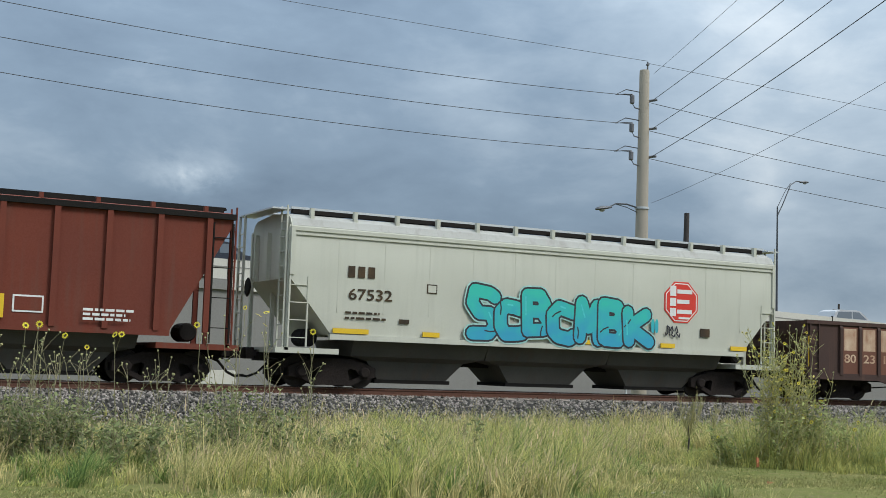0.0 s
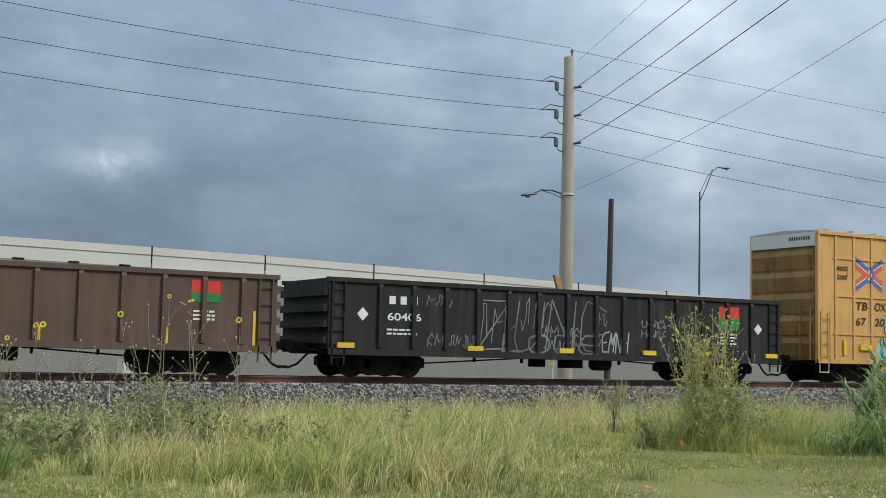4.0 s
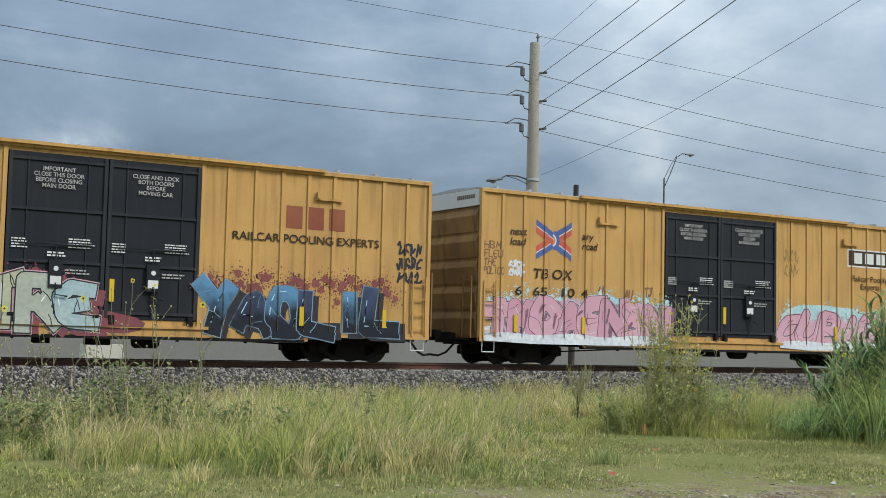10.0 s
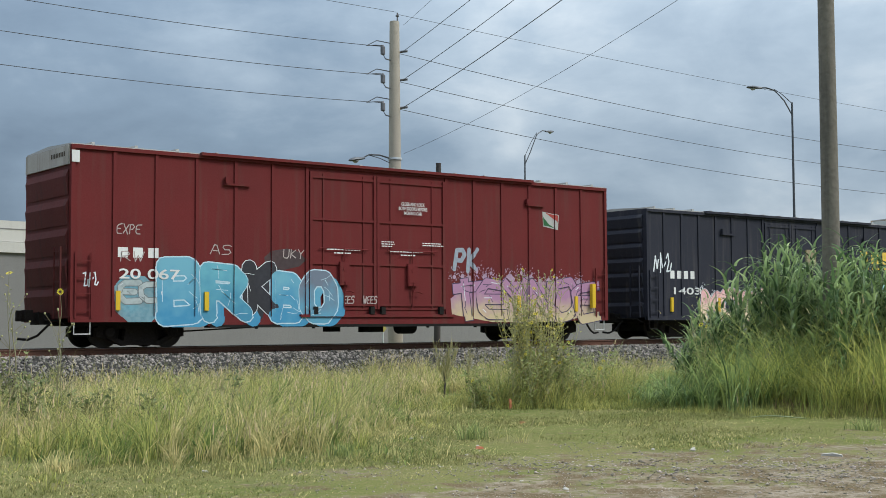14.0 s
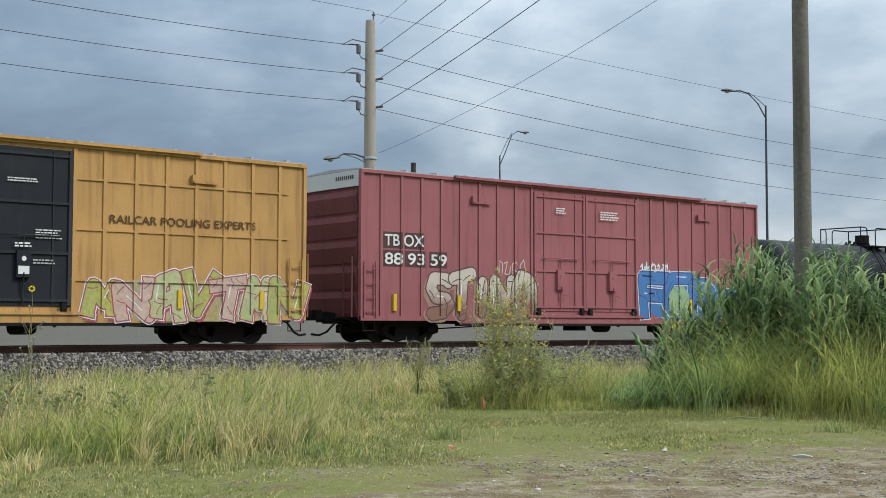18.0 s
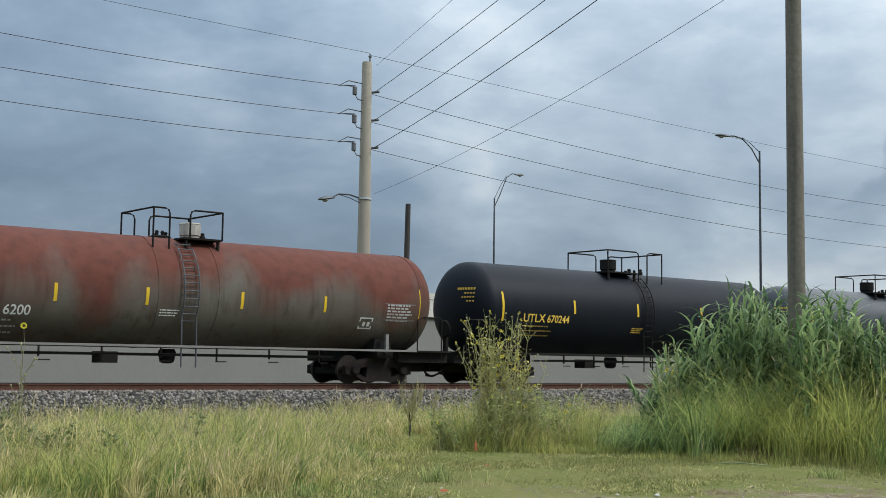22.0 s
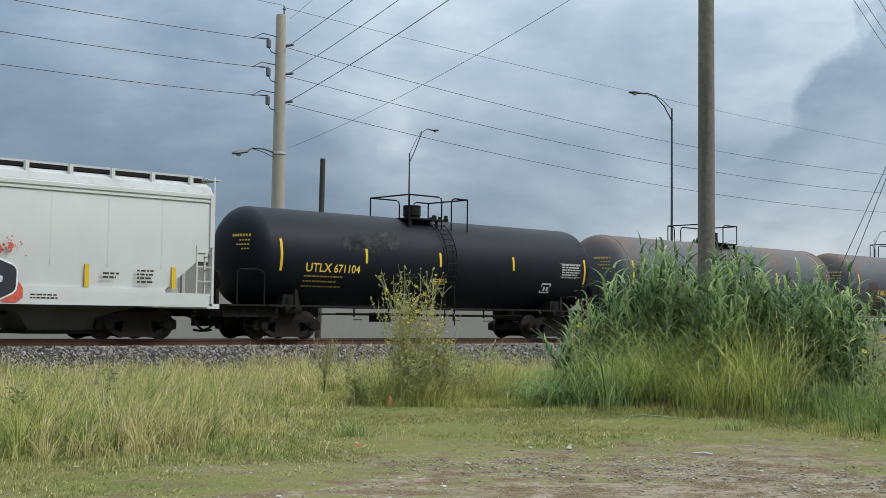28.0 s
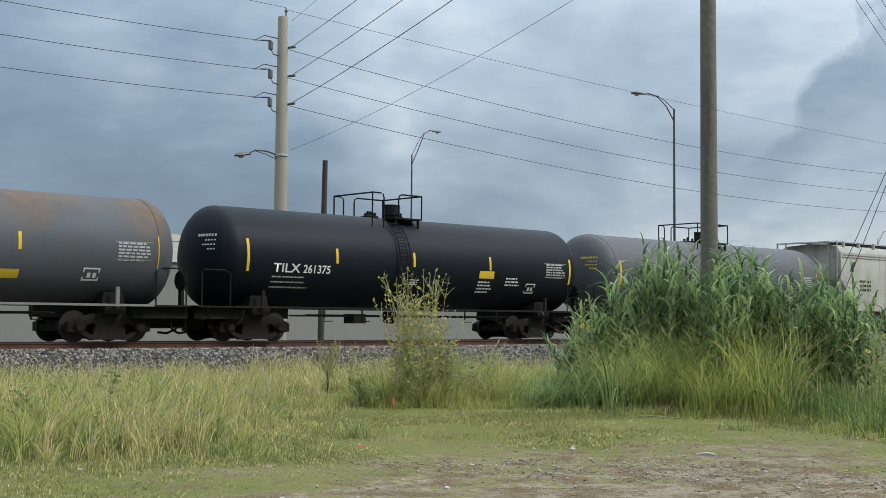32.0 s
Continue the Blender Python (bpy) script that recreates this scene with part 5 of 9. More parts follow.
    piece(c, "TREAK", 9.6, 14.3, 0.68, 2.12, fade("spray_seafoam", (0.38, 0.6, 0.22), (0.34, 0.6, 0.62), 0.7, 2.0), 72, ink=sp("spray_pine", (0.03, 0.09, 0.08), (0.05, 0.12, 0.1)), fat=0.17, flat=True, wild=0.07, line=0.028, drop=sp("spray_leaf", (0.22, 0.42, 0.12), (0.3, 0.5, 0.2)), tops="98989", shine=SPRAYW, label="mint and lime sprayed letters", drift=(0.1, -0.1), rim=None)
    tag(c, "NSF", 14.2, 0.95, 0.34, SPRAYW, 0.03, width=0.85)
    tag(c, "JOE", 14.2, 1.4, 0.3, SPRAYW, 0.018, width=0.7)
    tag(c, "DO", 15.15, 1.75, 0.42, SPRAYW, 0.022, width=0.6)
    scribble(c, 0.35, 1.3, 2.3, 3.1, 74, SPRAYW, lines=1, w=0.03)
    part("label_panel", Solid().box(15.3, 15.75, -1.64, -1.57, 1.3, 1.5), CONSP, c)
    part("door_panel", Solid().box(8.9, 9.5, -1.66, -1.6, 2.8, 3.4), mat("plywood_panel", (0.3, 0.24, 0.14), rough=0.8), c)
    # fifth yellow car
    c = boxcar(222.75, 18.75, 5.13, YELLOW_OLD, YELLOW_END, "yellow boxcar with black doors, brown and cream graffiti", True, 2, BLACK, (6.9, 9.3, 11.8), 7, 7, grid_seams, seed=9)
    yellow_marks(c, 0.8, "67 34 16", 1.78, 2.55, logo="", rpe="faded")
    tan = fade("spray_tan", (0.5, 0.36, 0.25), (0.36, 0.22, 0.12), 0.8, 1.6)
    dark = sp("spray_umber", (0.022, 0.02, 0.02), (0.05, 0.04, 0.032))
    lime = sp("spray_lime", (0.34, 0.58, 0.2), (0.42, 0.6, 0.24))
    patch(c, [(0.15, 0.64), (0.15, 1.75), (3.5, 1.75), (6.8, 1.65), (6.6, 0.64)], dark)
    for k, x in enumerate((0.5, 1.9, 3.15, 4.2, 5.3, 5.9, 6.5, 7.3)):
        patch(c, [(x - 0.25, 1.5), (x - 0.26, 2.05 + 0.25 * (k == 0)), (x + 0.26, 2.08 + 0.25 * (k == 0)), (x + 0.28, 1.5)], lime, -1.653)
    piece(c, "AXSNVKZ", 0.2, 6.95, 0.64, 1.8, [tan, fade("spray_bisque", (0.36, 0.24, 0.17), (0.58, 0.48, 0.38), 0.8, 1.5)], 81, ink=dark, fat=0.088, line=0.035, flat=True, wild=0.14, rim=None, shine=SPRAYW, shines=3, nicks=1, label="cream sprayed letters on a dark ground", tops="98989")
    patch(c, [(12.2, 0.64), (12.2, 1.6), (14.0, 1.75), (18.6, 1.7), (18.6, 0.64)], sp("spray_ivory", (0.42, 0.32, 0.22), (0.36, 0.28, 0.1)))
    piece(c, "MNAVTMN", 12.15, 18.6, 0.64, 1.95, [sp("spray_olive", (0.42, 0.38, 0.08), (0.34, 0.36, 0.12)), sp("spray_peach", (0.5, 0.33, 0.27), (0.5, 0.4, 0.32)), sp("spray_celery", (0.34, 0.4, 0.16), (0.5, 0.46, 0.28))], 82, ink=sp("spray_carmine", (0.35, 0.06, 0.08), (0.3, 0.08, 0.08)), rim=SPRAYW,
          fat=0.16, line=0.036, flat=True, wild=0.12, nicks=4, label="olive, pink and cream sprayed letters edged in red", drop=MATS["spray_carmine"], drift=(0.05, -0.08))
    # faded red car
    c = boxcar(243.4, 18.65, 5.17, PINK, PINK_END, "faded pinkish-red boxcar with white numbers and blue graffiti", False, 2, PINK, (6.92, 9.3, 11.87), 8, 8, (), seed=10, texts=False)
    for a, b in ((0.82, 1.55), (1.65, 2.4)):
        bars([(a, 2.85, b - a, 0.5)], -1.655, mat("panel_dark", (0.075, 0.026, 0.027)), c, "number_panel")
    for a, b in ((0.82, 1.55), (1.65, 2.45), (2.6, 3.3)):
        bars([(a, 2.3, b - a, 0.5)], -1.655, MATS["panel_dark"], c, "number_panel")
    letters("TB OX", 0.34, 0.88, 2.94, -1.655, LETTER_W, c, width=1.48)
    letters("88 93 59", 0.34, 0.88, 2.38, -1.655, LETTER_W, c, width=2.38)
    piece(c, "STINO", 2.6, 6.9, 0.68, 2.3, fade("spray_bone", (0.22, 0.11, 0.08), (0.5, 0.43, 0.37), 1.1, 1.9), 91, ink=sp("spray_taupe", (0.05, 0.035, 0.035), (0.09, 0.05, 0.05)), fat=0.15, line=0.045, tops="89889", wild=0.07, nicks=5, rim=None, drop=sp("spray_khaki", (0.36, 0.22, 0.14), (0.3, 0.16, 0.12)), label="bone-white sprayed letters fading to tan", drift=(-0.06, -0.08))
    azure = fade("spray_azure", (0.05, 0.15, 0.36), (0.06, 0.17, 0.4), 0.7, 2.2)
    patch(c, [(12.0, 0.72), (12.0, 2.4), (15.4, 2.4), (17.3, 1.5), (17.4, 0.72)], azure)
    piece(c, "FERO", 12.0, 17.6, 0.7, 2.42, azure, 92, ink=sp("spray_inkblue", (0.02, 0.06, 0.2), (0.03, 0.08, 0.25)), rim=SPRAYW, fat=0.15, line=0.045, tops="9986", flat=True, nicks=4, shine=SPRAYW, shines=5, label="blue block-letter graffiti with white lines")
    patch(c, [(13.6, 0.8), (13.5, 1.9), (14.6, 2.0), (14.7, 0.8)], sp("spray_limewash", (0.22, 0.34, 0.26), (0.3, 0.42, 0.2)), over=True)
    bars(word_rows(random.Random(9), 10.0, 4.4, 0.95, 4, 0.045, 0.035) + word_rows(random.Random(8), 7.9, 4.42, 0.5, 3, 0.04, 0.035), -1.656, LETTER_W, c)
    scribble(c, 5.3, 6.6, 2.15, 2.7, 93, MATS["spray_bone"], lines=1)
    scribble(c, 12.1, 13.6, 2.4, 2.8, 94, SPRAYW, lines=1, w=0.03)


# -- gondolas --


def gondola(u0, length, body, label, ribs, height, zb, pitch_, fish=True):
    car = start_car("gondola", u0, label, "gondola car")
    for y0, y1 in ((-1.54, -1.5), (1.5, 1.54)):
        part("side_wall", Solid().box(0, length, y0, y1, zb, height), body, car)
        part("top_chord", Solid().box(-0.05, length + 0.05, y0 - 0.06, y1 + 0.06, height - 0.1, height + 0.02), body, car)
    if fish:
        part("side_sill", Solid().prism([(0, zb), (0, zb + 0.2), (length, zb + 0.2), (length, zb), (length - 3.0, zb), (length - 3.9, zb - 0.22), (3.9, zb - 0.22), (3.0, zb)], -1.6, -1.53), body, car)
    else:
        part("side_sill", Solid().box(0, length, -1.6, -1.53, zb - 0.05, zb + 0.12), body, car)
    rib = Solid().extrude_x([(-1.62, zb + 0.15), (-1.62, height - 0.2), (-1.58, height - 0.1), (-1.53, height - 0.1), (-1.53, zb + 0.15)], -0.06, 0.06).mesh("rib", body)
    x = ribs
    while x < length - 0.5:
        part("rib", rib, None, car, at=(x, 0, 0))
        x += pitch_
    for x, d in ((0, 1), (length, -1)):
        e = Solid().box(min(x, x + d * 0.06), max(x, x + d * 0.06), -1.5, 1.5, zb, height)
        for i in range(4):
            z = zb + 0.25 + i * (height - zb - 0.3) / 4
            e.extrude_x([(-1.5, z), (1.5, z), (1.5, z + 0.2), (-1.5, z + 0.2)], x, x - d * 0.12)
        part("end_wall", e, body, car)
    part("floor", Solid().box(0, length, -1.5, 1.5, zb, zb + 0.1), UNDER, car)
    for x in (0.1, length - 0.5):
        ladder(car, x, -1.56, zb - 0.3, height - 0.1, 0.36, body)
    brake_gear(car, length, zb)
    running_gear(car, u0, length, 2.0)
    return car


def build_gondolas():
    sp = spray
    c = gondola(28.45, 15.85, BROWN, "rust-brown gondola car with large white lettering blocks", 1.39, 2.5, 0.66, 0.81)
    cream = paint("lettering_cream", (0.5, 0.38, 0.27), color2=(0.3, 0.16, 0.1), amount=0.9, big=2.5, streak=0.8, streak_color=(0.2, 0.09, 0.055))
    for k, x in enumerate((1.53, 2.35, 3.12)):
        part("lettered_panel", Solid().box(x - 0.1, x + 0.62, -1.565, -1.535, 0.78, 2.35), paint("panel_rust", (0.14, 0.06, 0.04)), c)
        block_marks(c, x, 1.6, 0.55, 0.7, 1, cream, y=-1.568, gap=0.05)
        letters(("80", "23", "10")[k], 0.26, x, 1.22, -1.568, cream, c, width=0.5)
    for x, z0, z1 in ((0.05, 1.05, 2.0), (4.0, 1.08, 1.52), (6.1, 1.1, 1.56), (7.52, 1.1, 1.55), (11.0, 1.1, 1.52), (15.3, 1.05, 1.95)):
        part("reflector", Solid().box(x, x + 0.08, -1.556, -1.535, z0, z1), CONSP, c)
    part("label_panel", Solid().box(11.4, 11.95, -1.56, -1.535, 1.15, 1.9), MATS["panel_rust"], c)
    c = gondola(45.67, 15.95, BROWN_B, "dull brown gondola car with orange planks over its side", 1.55, 2.62, 0.68, 1.035, False)
    block_marks(c, 1.84, 1.95, 0.72, 0.24, 3, LETTER_W, y=-1.548)
    letters("60139", 0.22, 1.74, 1.48, -1.548, LETTER_W, c, width=0.92)
    for x, z0, z1 in ((0.78, 0.75, 1.68), (3.48, 0.75, 1.2), (6.75, 0.75, 1.16), (9.9, 0.75, 1.16), (13.0, 0.75, 1.2), (15.3, 0.75, 1.68)):
        part("reflector", Solid().box(x, x + 0.07, -1.556, -1.535, z0, z1), CONSP, c)
    part("flag_mark", Solid().box(13.63, 14.4, -1.55, -1.535, 2.1, 2.4), RED, c)
    part("flag_mark", Solid().box(13.63, 14.4, -1.55, -1.535, 1.86, 2.1), paint("paint_green", (0.03, 0.2, 0.06)), c)
    wood = mat("weathered_plank", (0.38, 0.2, 0.09), (0.22, 0.12, 0.06), rough=0.85)
    for dx in (0.0, 0.16):
        part("plank", Solid().prism([(1.3 + dx, 1.2), (1.4 + dx, 1.2), (1.12 + dx, 3.0), (1.0 + dx, 3.0)], 0.4, 0.5), wood, c, "orange weathered plank standing in the load")
    bars(word_rows(random.Random(4), 1.75, 1.25, 0.9, 2, 0.05, 0.06) + word_rows(random.Random(5), 13.7, 1.6, 0.6, 3, 0.05, 0.05), -1.548, LETTER_W, c)
    c = gondola(63.1, 16.3, COAL, "black gondola car with white scribbles and yellow markers", 1.53, 2.66, 0.66, 1.037, False)
    block_marks(c, 1.81, 2.02, 1.03, 0.22, 3, LETTER_W, y=-1.548, gap=0.45)
    letters("60406", 0.2, 1.75, 1.58, -1.548, LETTER_W, c, width=1.05)
    for x in (1.01, 15.32):
        part("diamond_mark", Solid().prism([(x - 0.17, 1.72), (x, 1.9), (x + 0.17, 1.72), (x, 1.54)], -1.55, -1.535), LETTER_W, c)
    for x in (0.25, 4.3, 7.45, 10.55, 12.65, 15.6):
        part("reflector", Solid().box(x, x + 0.5, -1.625, -1.535, 0.8, 0.94), CONSP, c)
    part("flag_mark", Solid().box(13.66, 14.5, -1.55, -1.535, 2.03, 2.4), RED, c)
    part("flag_mark", Solid().box(13.66, 14.5, -1.55, -1.535, 1.68, 2.03), paint("paint_green", (0.03, 0.2, 0.06)), c)
    chalk = sp("spray_greywhite", (0.2, 0.2, 0.205), (0.09, 0.09, 0.09))
    for k, (a, b, z0, z1, ln) in enumerate(((3.0, 4.6, 0.85, 1.3, 1), (4.6, 5.9, 0.8, 2.3, 1), (6.1, 7.2, 1.4, 2.4, 1), (6.9, 8.2, 0.85, 1.6, 2), (11.6, 12.3, 1.6, 2.1, 1))):
        scribble(c, a, b, z0, z1, 300 + k, chalk, y=-1.55, lines=ln, w=0.016)
    tag(c, "ZUNG", 4.6, 0.85, 1.45, chalk, 0.022, -1.55, width=4.6, seed=4)
    tag(c, "LOUE", 5.4, 0.8, 0.5, chalk, 0.03, -1.55, width=3.6, seed=5)
    tag(c, "EMNH", 9.0, 0.85, 0.6, sp("spray_chalkwhite", (0.4, 0.4, 0.41), (0.25, 0.25, 0.25)), 0.022, -1.55, width=1.0, seed=6)
    scribble(c, 2.95, 3.8, 1.95, 2.4, 6, MATS["spray_greywhite"], y=-1.55, lines=1)
    scribble(c, 8.7, 9.2, 1.6, 2.1, 7, MATS["spray_greywhite"], y=-1.55, lines=1)
    scribble(c, 10.5, 11.5, 1.3, 1.9, 8, MATS["spray_greywhite"], y=-1.55, lines=2)
    part("plank", Solid().prism([(8.8, 1.2), (9.02, 1.2), (8.42, 3.16), (8.2, 3.2)], -0.2, -0.1), wood, c, "orange weathered plank standing in the load")
    bars(word_rows(random.Random(14), 1.75, 1.3, 1.0, 2, 0.05, 0.06) + word_rows(random.Random(15), 13.7, 1.5, 0.7, 4, 0.05, 0.05), -1.548, LETTER_W, c)


# -- hoppers --


def hopper(u0, length, body, label, height, zb, slope, slope_z, bays, curved=True, ribs=0, roof_posts=12, bay_mt=None, platform=True):
    """A covered hopper: body with a rounded roof, sloped ends, bays between the trucks."""
    car = start_car("covered_hopper", u0, label, "hopper car")
    ze = height - 0.62
    if curved:
        prof = [(-1.56, zb), (-1.6, zb + 0.8), (-1.6, ze), (-1.57, ze + 0.1), (-1.45, ze + 0.3), (-1.2, ze + 0.42), (0, ze + 0.5), (1.2, ze + 0.42), (1.45, ze + 0.3), (1.57, ze + 0.1), (1.6, ze), (1.6, zb + 0.8), (1.56, zb)]
    else:
        prof = [(-1.58, zb), (-1.58, height - 0.25), (-1.4, height - 0.15), (0, height - 0.05), (1.4, height - 0.15), (1.58, height - 0.25), (1.58, zb)]
    s = Solid()
    # the ends slope inward below slope_z
    # insert rings at slope_z so that the upper end stays upright
    up = []
    for (y0, z0), (y1, z1) in zip(prof, prof[1:]):
        up.append((y0, z0))
        if (z0 - slope_z) * (z1 - slope_z) < 0:
            k = (slope_z - z0) / (z1 - z0)
            up.append((y0 + (y1 - y0) * k, slope_z))
    up.append(prof[-1])
    n = len(up)
    for x_end, sgn in ((0, 1), (length, -1)):
        for y, z in up:
            q = 0.0 if z >= slope_z else (slope_z - z) / (slope_z - zb) * slope
            s.v.append((x_end + sgn * q, y, z))
    s.f = [(i, (i + 1) % n, n + (i + 1) % n, n + i) for i in range(n)]
    hi = [i for i, (y, z) in enumerate(up) if z >= slope_z - 1e-6]
    lo_l = [i for i in range(n) if i <= hi[0]]
    lo_r = [i for i in range(n) if i >= hi[-1]]
    for o in (0, n):
        s.f.append(tuple(o + i for i in hi))
        s.f.append(tuple(o + i for i in lo_l + lo_r))
    s.m = [0] * len(s.f)
    part("body", s, body, car, smooth=True)
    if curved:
        # Darker overlay colour tones down the sky light on the upward roof slopes.
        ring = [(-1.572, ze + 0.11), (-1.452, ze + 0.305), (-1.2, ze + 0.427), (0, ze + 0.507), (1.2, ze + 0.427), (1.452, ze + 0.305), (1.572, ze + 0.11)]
        part("roof_sheet", Solid().extrude_x(ring + [(y * 0.97, z - 0.06) for y, z in reversed(ring)], 0.03, length - 0.03), paint("hopper_roof_dimmed", (0.34, 0.34, 0.315) if body is not WHITE else (0.4, 0.405, 0.39), color2=(0.24, 0.235, 0.215), streak=0.3) if body is not WHITE else paint("hopper_roof_white_dimmed", (0.42, 0.425, 0.41), color2=(0.32, 0.32, 0.3), streak=0.3), car, "grey roof sheet, darkened against the light from above")
        for z, t in ((ze + 0.02, 0.05), (ze - 0.12, 0.02)):
            part("eave_rail", Solid().box(0, length, -1.635, -1.58, z - t, z + t), body, car)
        part("end_cap", Solid().box(-0.02, 0.1, -1.64, -1.5, zb + 1.5, height - 0.55), body, car)
        part("end_cap", Solid().box(length - 0.1, length + 0.02, -1.64, -1.5, slope_z, height - 0.55), body, car)
    if ribs:
        rib = Solid().box(-0.07, 0.07, -1.67, -1.57, zb, height - 0.3).mesh("rib", body)
        for i in range(ribs):
            part("rib", rib, None, car, at=(length * (i + 0.5) / ribs, 0, 0))
        part("top_rail", Solid().box(-0.05, length + 0.05, -1.68, -1.5, height - 0.34, height - 0.2), UNDER, car)
    else:
        weld = Solid().box(-0.015, 0.015, -1.603, -1.59, zb + 0.6, ze - 0.12).mesh("weld_seam", body)
        for i in range(1, 12):
            part("weld_seam", weld, None, car, at=(length * i / 12, 0, 0))
    part("side_sill", Solid().box(slope if not platform else slope * 0.95, length - slope, -1.64, -1.5, zb - 0.12, zb + 0.02), body if body is not RUSTRED else RUSTRED, car)
    # running boards on the roof
    walk_b = Solid().box(0.0, length, -0.95, -0.45, height - 0.03, height).box(0.0, length, 0.45, 0.95, height - 0.03, height)
    part("running_board", walk_b, GALV if body is not RUSTRED else UNDER, car)
    rail = Solid().box(0.1, length - 0.1, -1.2, -1.12, height - 0.05, height + 0.01)
    # Dark strip painted in for the shade under the running board.
    part("roof_gap", Solid().box(0.15, length - 0.15, -1.2, -1.0, height - 0.16, height - 0.05), UNDER, car)
    part("roof_rail", rail, GALV if body is not RUSTRED else UNDER, car)
    post = Solid().box(-0.05, 0.05, -1.42, -1.3, height - 0.36, height - 0.02).mesh("roof_post", body)
    for i in range(roof_posts):
        part("roof_post", post, None, car, at=(length * (i + 0.5) / roof_posts, 0, 0))
    for i in range(6):
        x = length * (i + 0.5) / 6
        part("roof_hatch", Solid().box(x - 0.5, x + 0.5, -0.4, 0.4, height - 0.2, height - 0.02), body, car)
    # bays
    x = slope + 0.7
    w = (length - 2 * slope - 1.4) / bays
    for i in range(bays):
        a, b = x + i * w, x + (i + 1) * w
        m = (a + b) / 2
        q = Solid()
        k = len(q.v)
        for zz, hw, hy in ((zb - 0.1, w / 2, 1.45), (0.86, w * 0.495, 1.2), (0.74, w * 0.36, 1.0), (0.24, w * 0.25, 0.8)):
            q.v += [(m - hw, -hy, zz), (m + hw, -hy, zz), (m + hw, hy, zz), (m - hw, hy, zz)]
        q.f += [(0, 1, 2, 3), (12, 15, 14, 13)] + [(r * 4 + j, r * 4 + 4 + j, r * 4 + 4 + (j + 1) % 4, r * 4 + (j + 1) % 4) for r in range(3) for j in range(4)]
        q.m = [0] * len(q.f)
        bay = part("hopper_bay", q, bay_mt or SHADOWGREY, car, "sloping discharge bay, grey darkened for the shade under the body")
        part("bay_gate", Solid().box(m - w * 0.28, m + w * 0.28, -0.85, 0.85, 0.16, 0.26), UNDER, bay)
    # Added dark box stands for shaded slope sheets and hides the wall behind.
    part("cross_ridge", Solid().box(slope + 0.9, length - slope - 0.9, -0.5, 0.5, 0.84, zb), UNDER, car, "added dark box standing for the shaded sheets between the bays")
    # end frames, ladders and platforms
    for x, d in ((0, 1), (length, -1)):
        fr = Solid()
        for yy in (-1.5, 1.5):
            fr.box(x - 0.05, x + 0.05, yy - 0.05, yy + 0.05, 0.95, height - 0.5)
        for yy in (-0.55, 0.55):
            fr.box(x + d * 0.3 - 0.05, x + d * 0.3 + 0.05, yy - 0.05, yy + 0.05, 0.95, slope_z + 0.2)
        fr.box(min(x - d * 0.3, x + d * slope * 1.2), max(x - d * 0.3, x + d * slope * 1.2), -1.55, 1.55, 0.88, 1.02)
        part("end_frame", fr, body, car)
        ladder(car, x if d > 0 else x - 0.5, -1.58, 1.05, slope_z + 0.05, 0.5, body if body is not RUSTRED else UNDER, 4)
        l = Solid()
        for yy in (-1.5, -1.05):
            l.box(x - d * 0.1 - 0.02, x - d * 0.1 + 0.02, yy - 0.02, yy + 0.02, 1.0, height)
        for i in range(9):
            l.box(x - d * 0.1 - 0.012, x - d * 0.1 + 0.012, -1.5, -1.05, 1.2 + i * 0.38, 1.225 + i * 0.38)
        part("end_ladder", l, body, car)
        if curved:
            part("end_walk", Solid().box(min(x, x - d * 0.45), max(x, x - d * 0.45), -1.3, 1.45, height - 0.09, height - 0.05), GALV, car)
            fp = Solid()
            for yy in (1.0, 1.45):
                fp.box(x - d * 0.42 - 0.03, x - d * 0.42 + 0.03, yy - 0.03, yy + 0.03, 1.0, height - 0.05)
            for i in range(9):
                fp.box(x - d * 0.42 - 0.014, x - d * 0.42 + 0.014, 1.0, 1.45, 1.2 + i * 0.36, 1.23 + i * 0.36)
            part("end_ladder", fp, body, car)
            for yy in (-1.0, 0.0, 1.0):
                part("end_stiffener", Solid().box(min(x, x - d * 0.12), max(x, x - d * 0.12), yy - 0.04, yy + 0.04, slope_z, height - 0.6), body, car)
            part("brake_wheel", Solid().lathe([(0.0, 0.2), (0.03, 0.26), (0.06, 0.2)], "x", 14, (x - d * 0.5 - 0.03, 0.3, 2.6)), UNDER, car)
        cyl = Solid().lathe([(0, 0.2), (0.05, 0.24), (0.75, 0.24), (0.8, 0.2)], "y", 14, (x + d * 0.85, -0.9, 1.3))
        part("brake_reservoir", cyl, body if body is WHITE else UNDER, car)
    part("centre_sill", Solid().box(-0.3, length + 0.3, -0.3, 0.3, 0.66, 0.95), UNDER, car)
    running_gear(car, u0, length, 1.5 if length < 17 else 2.0)
    return car


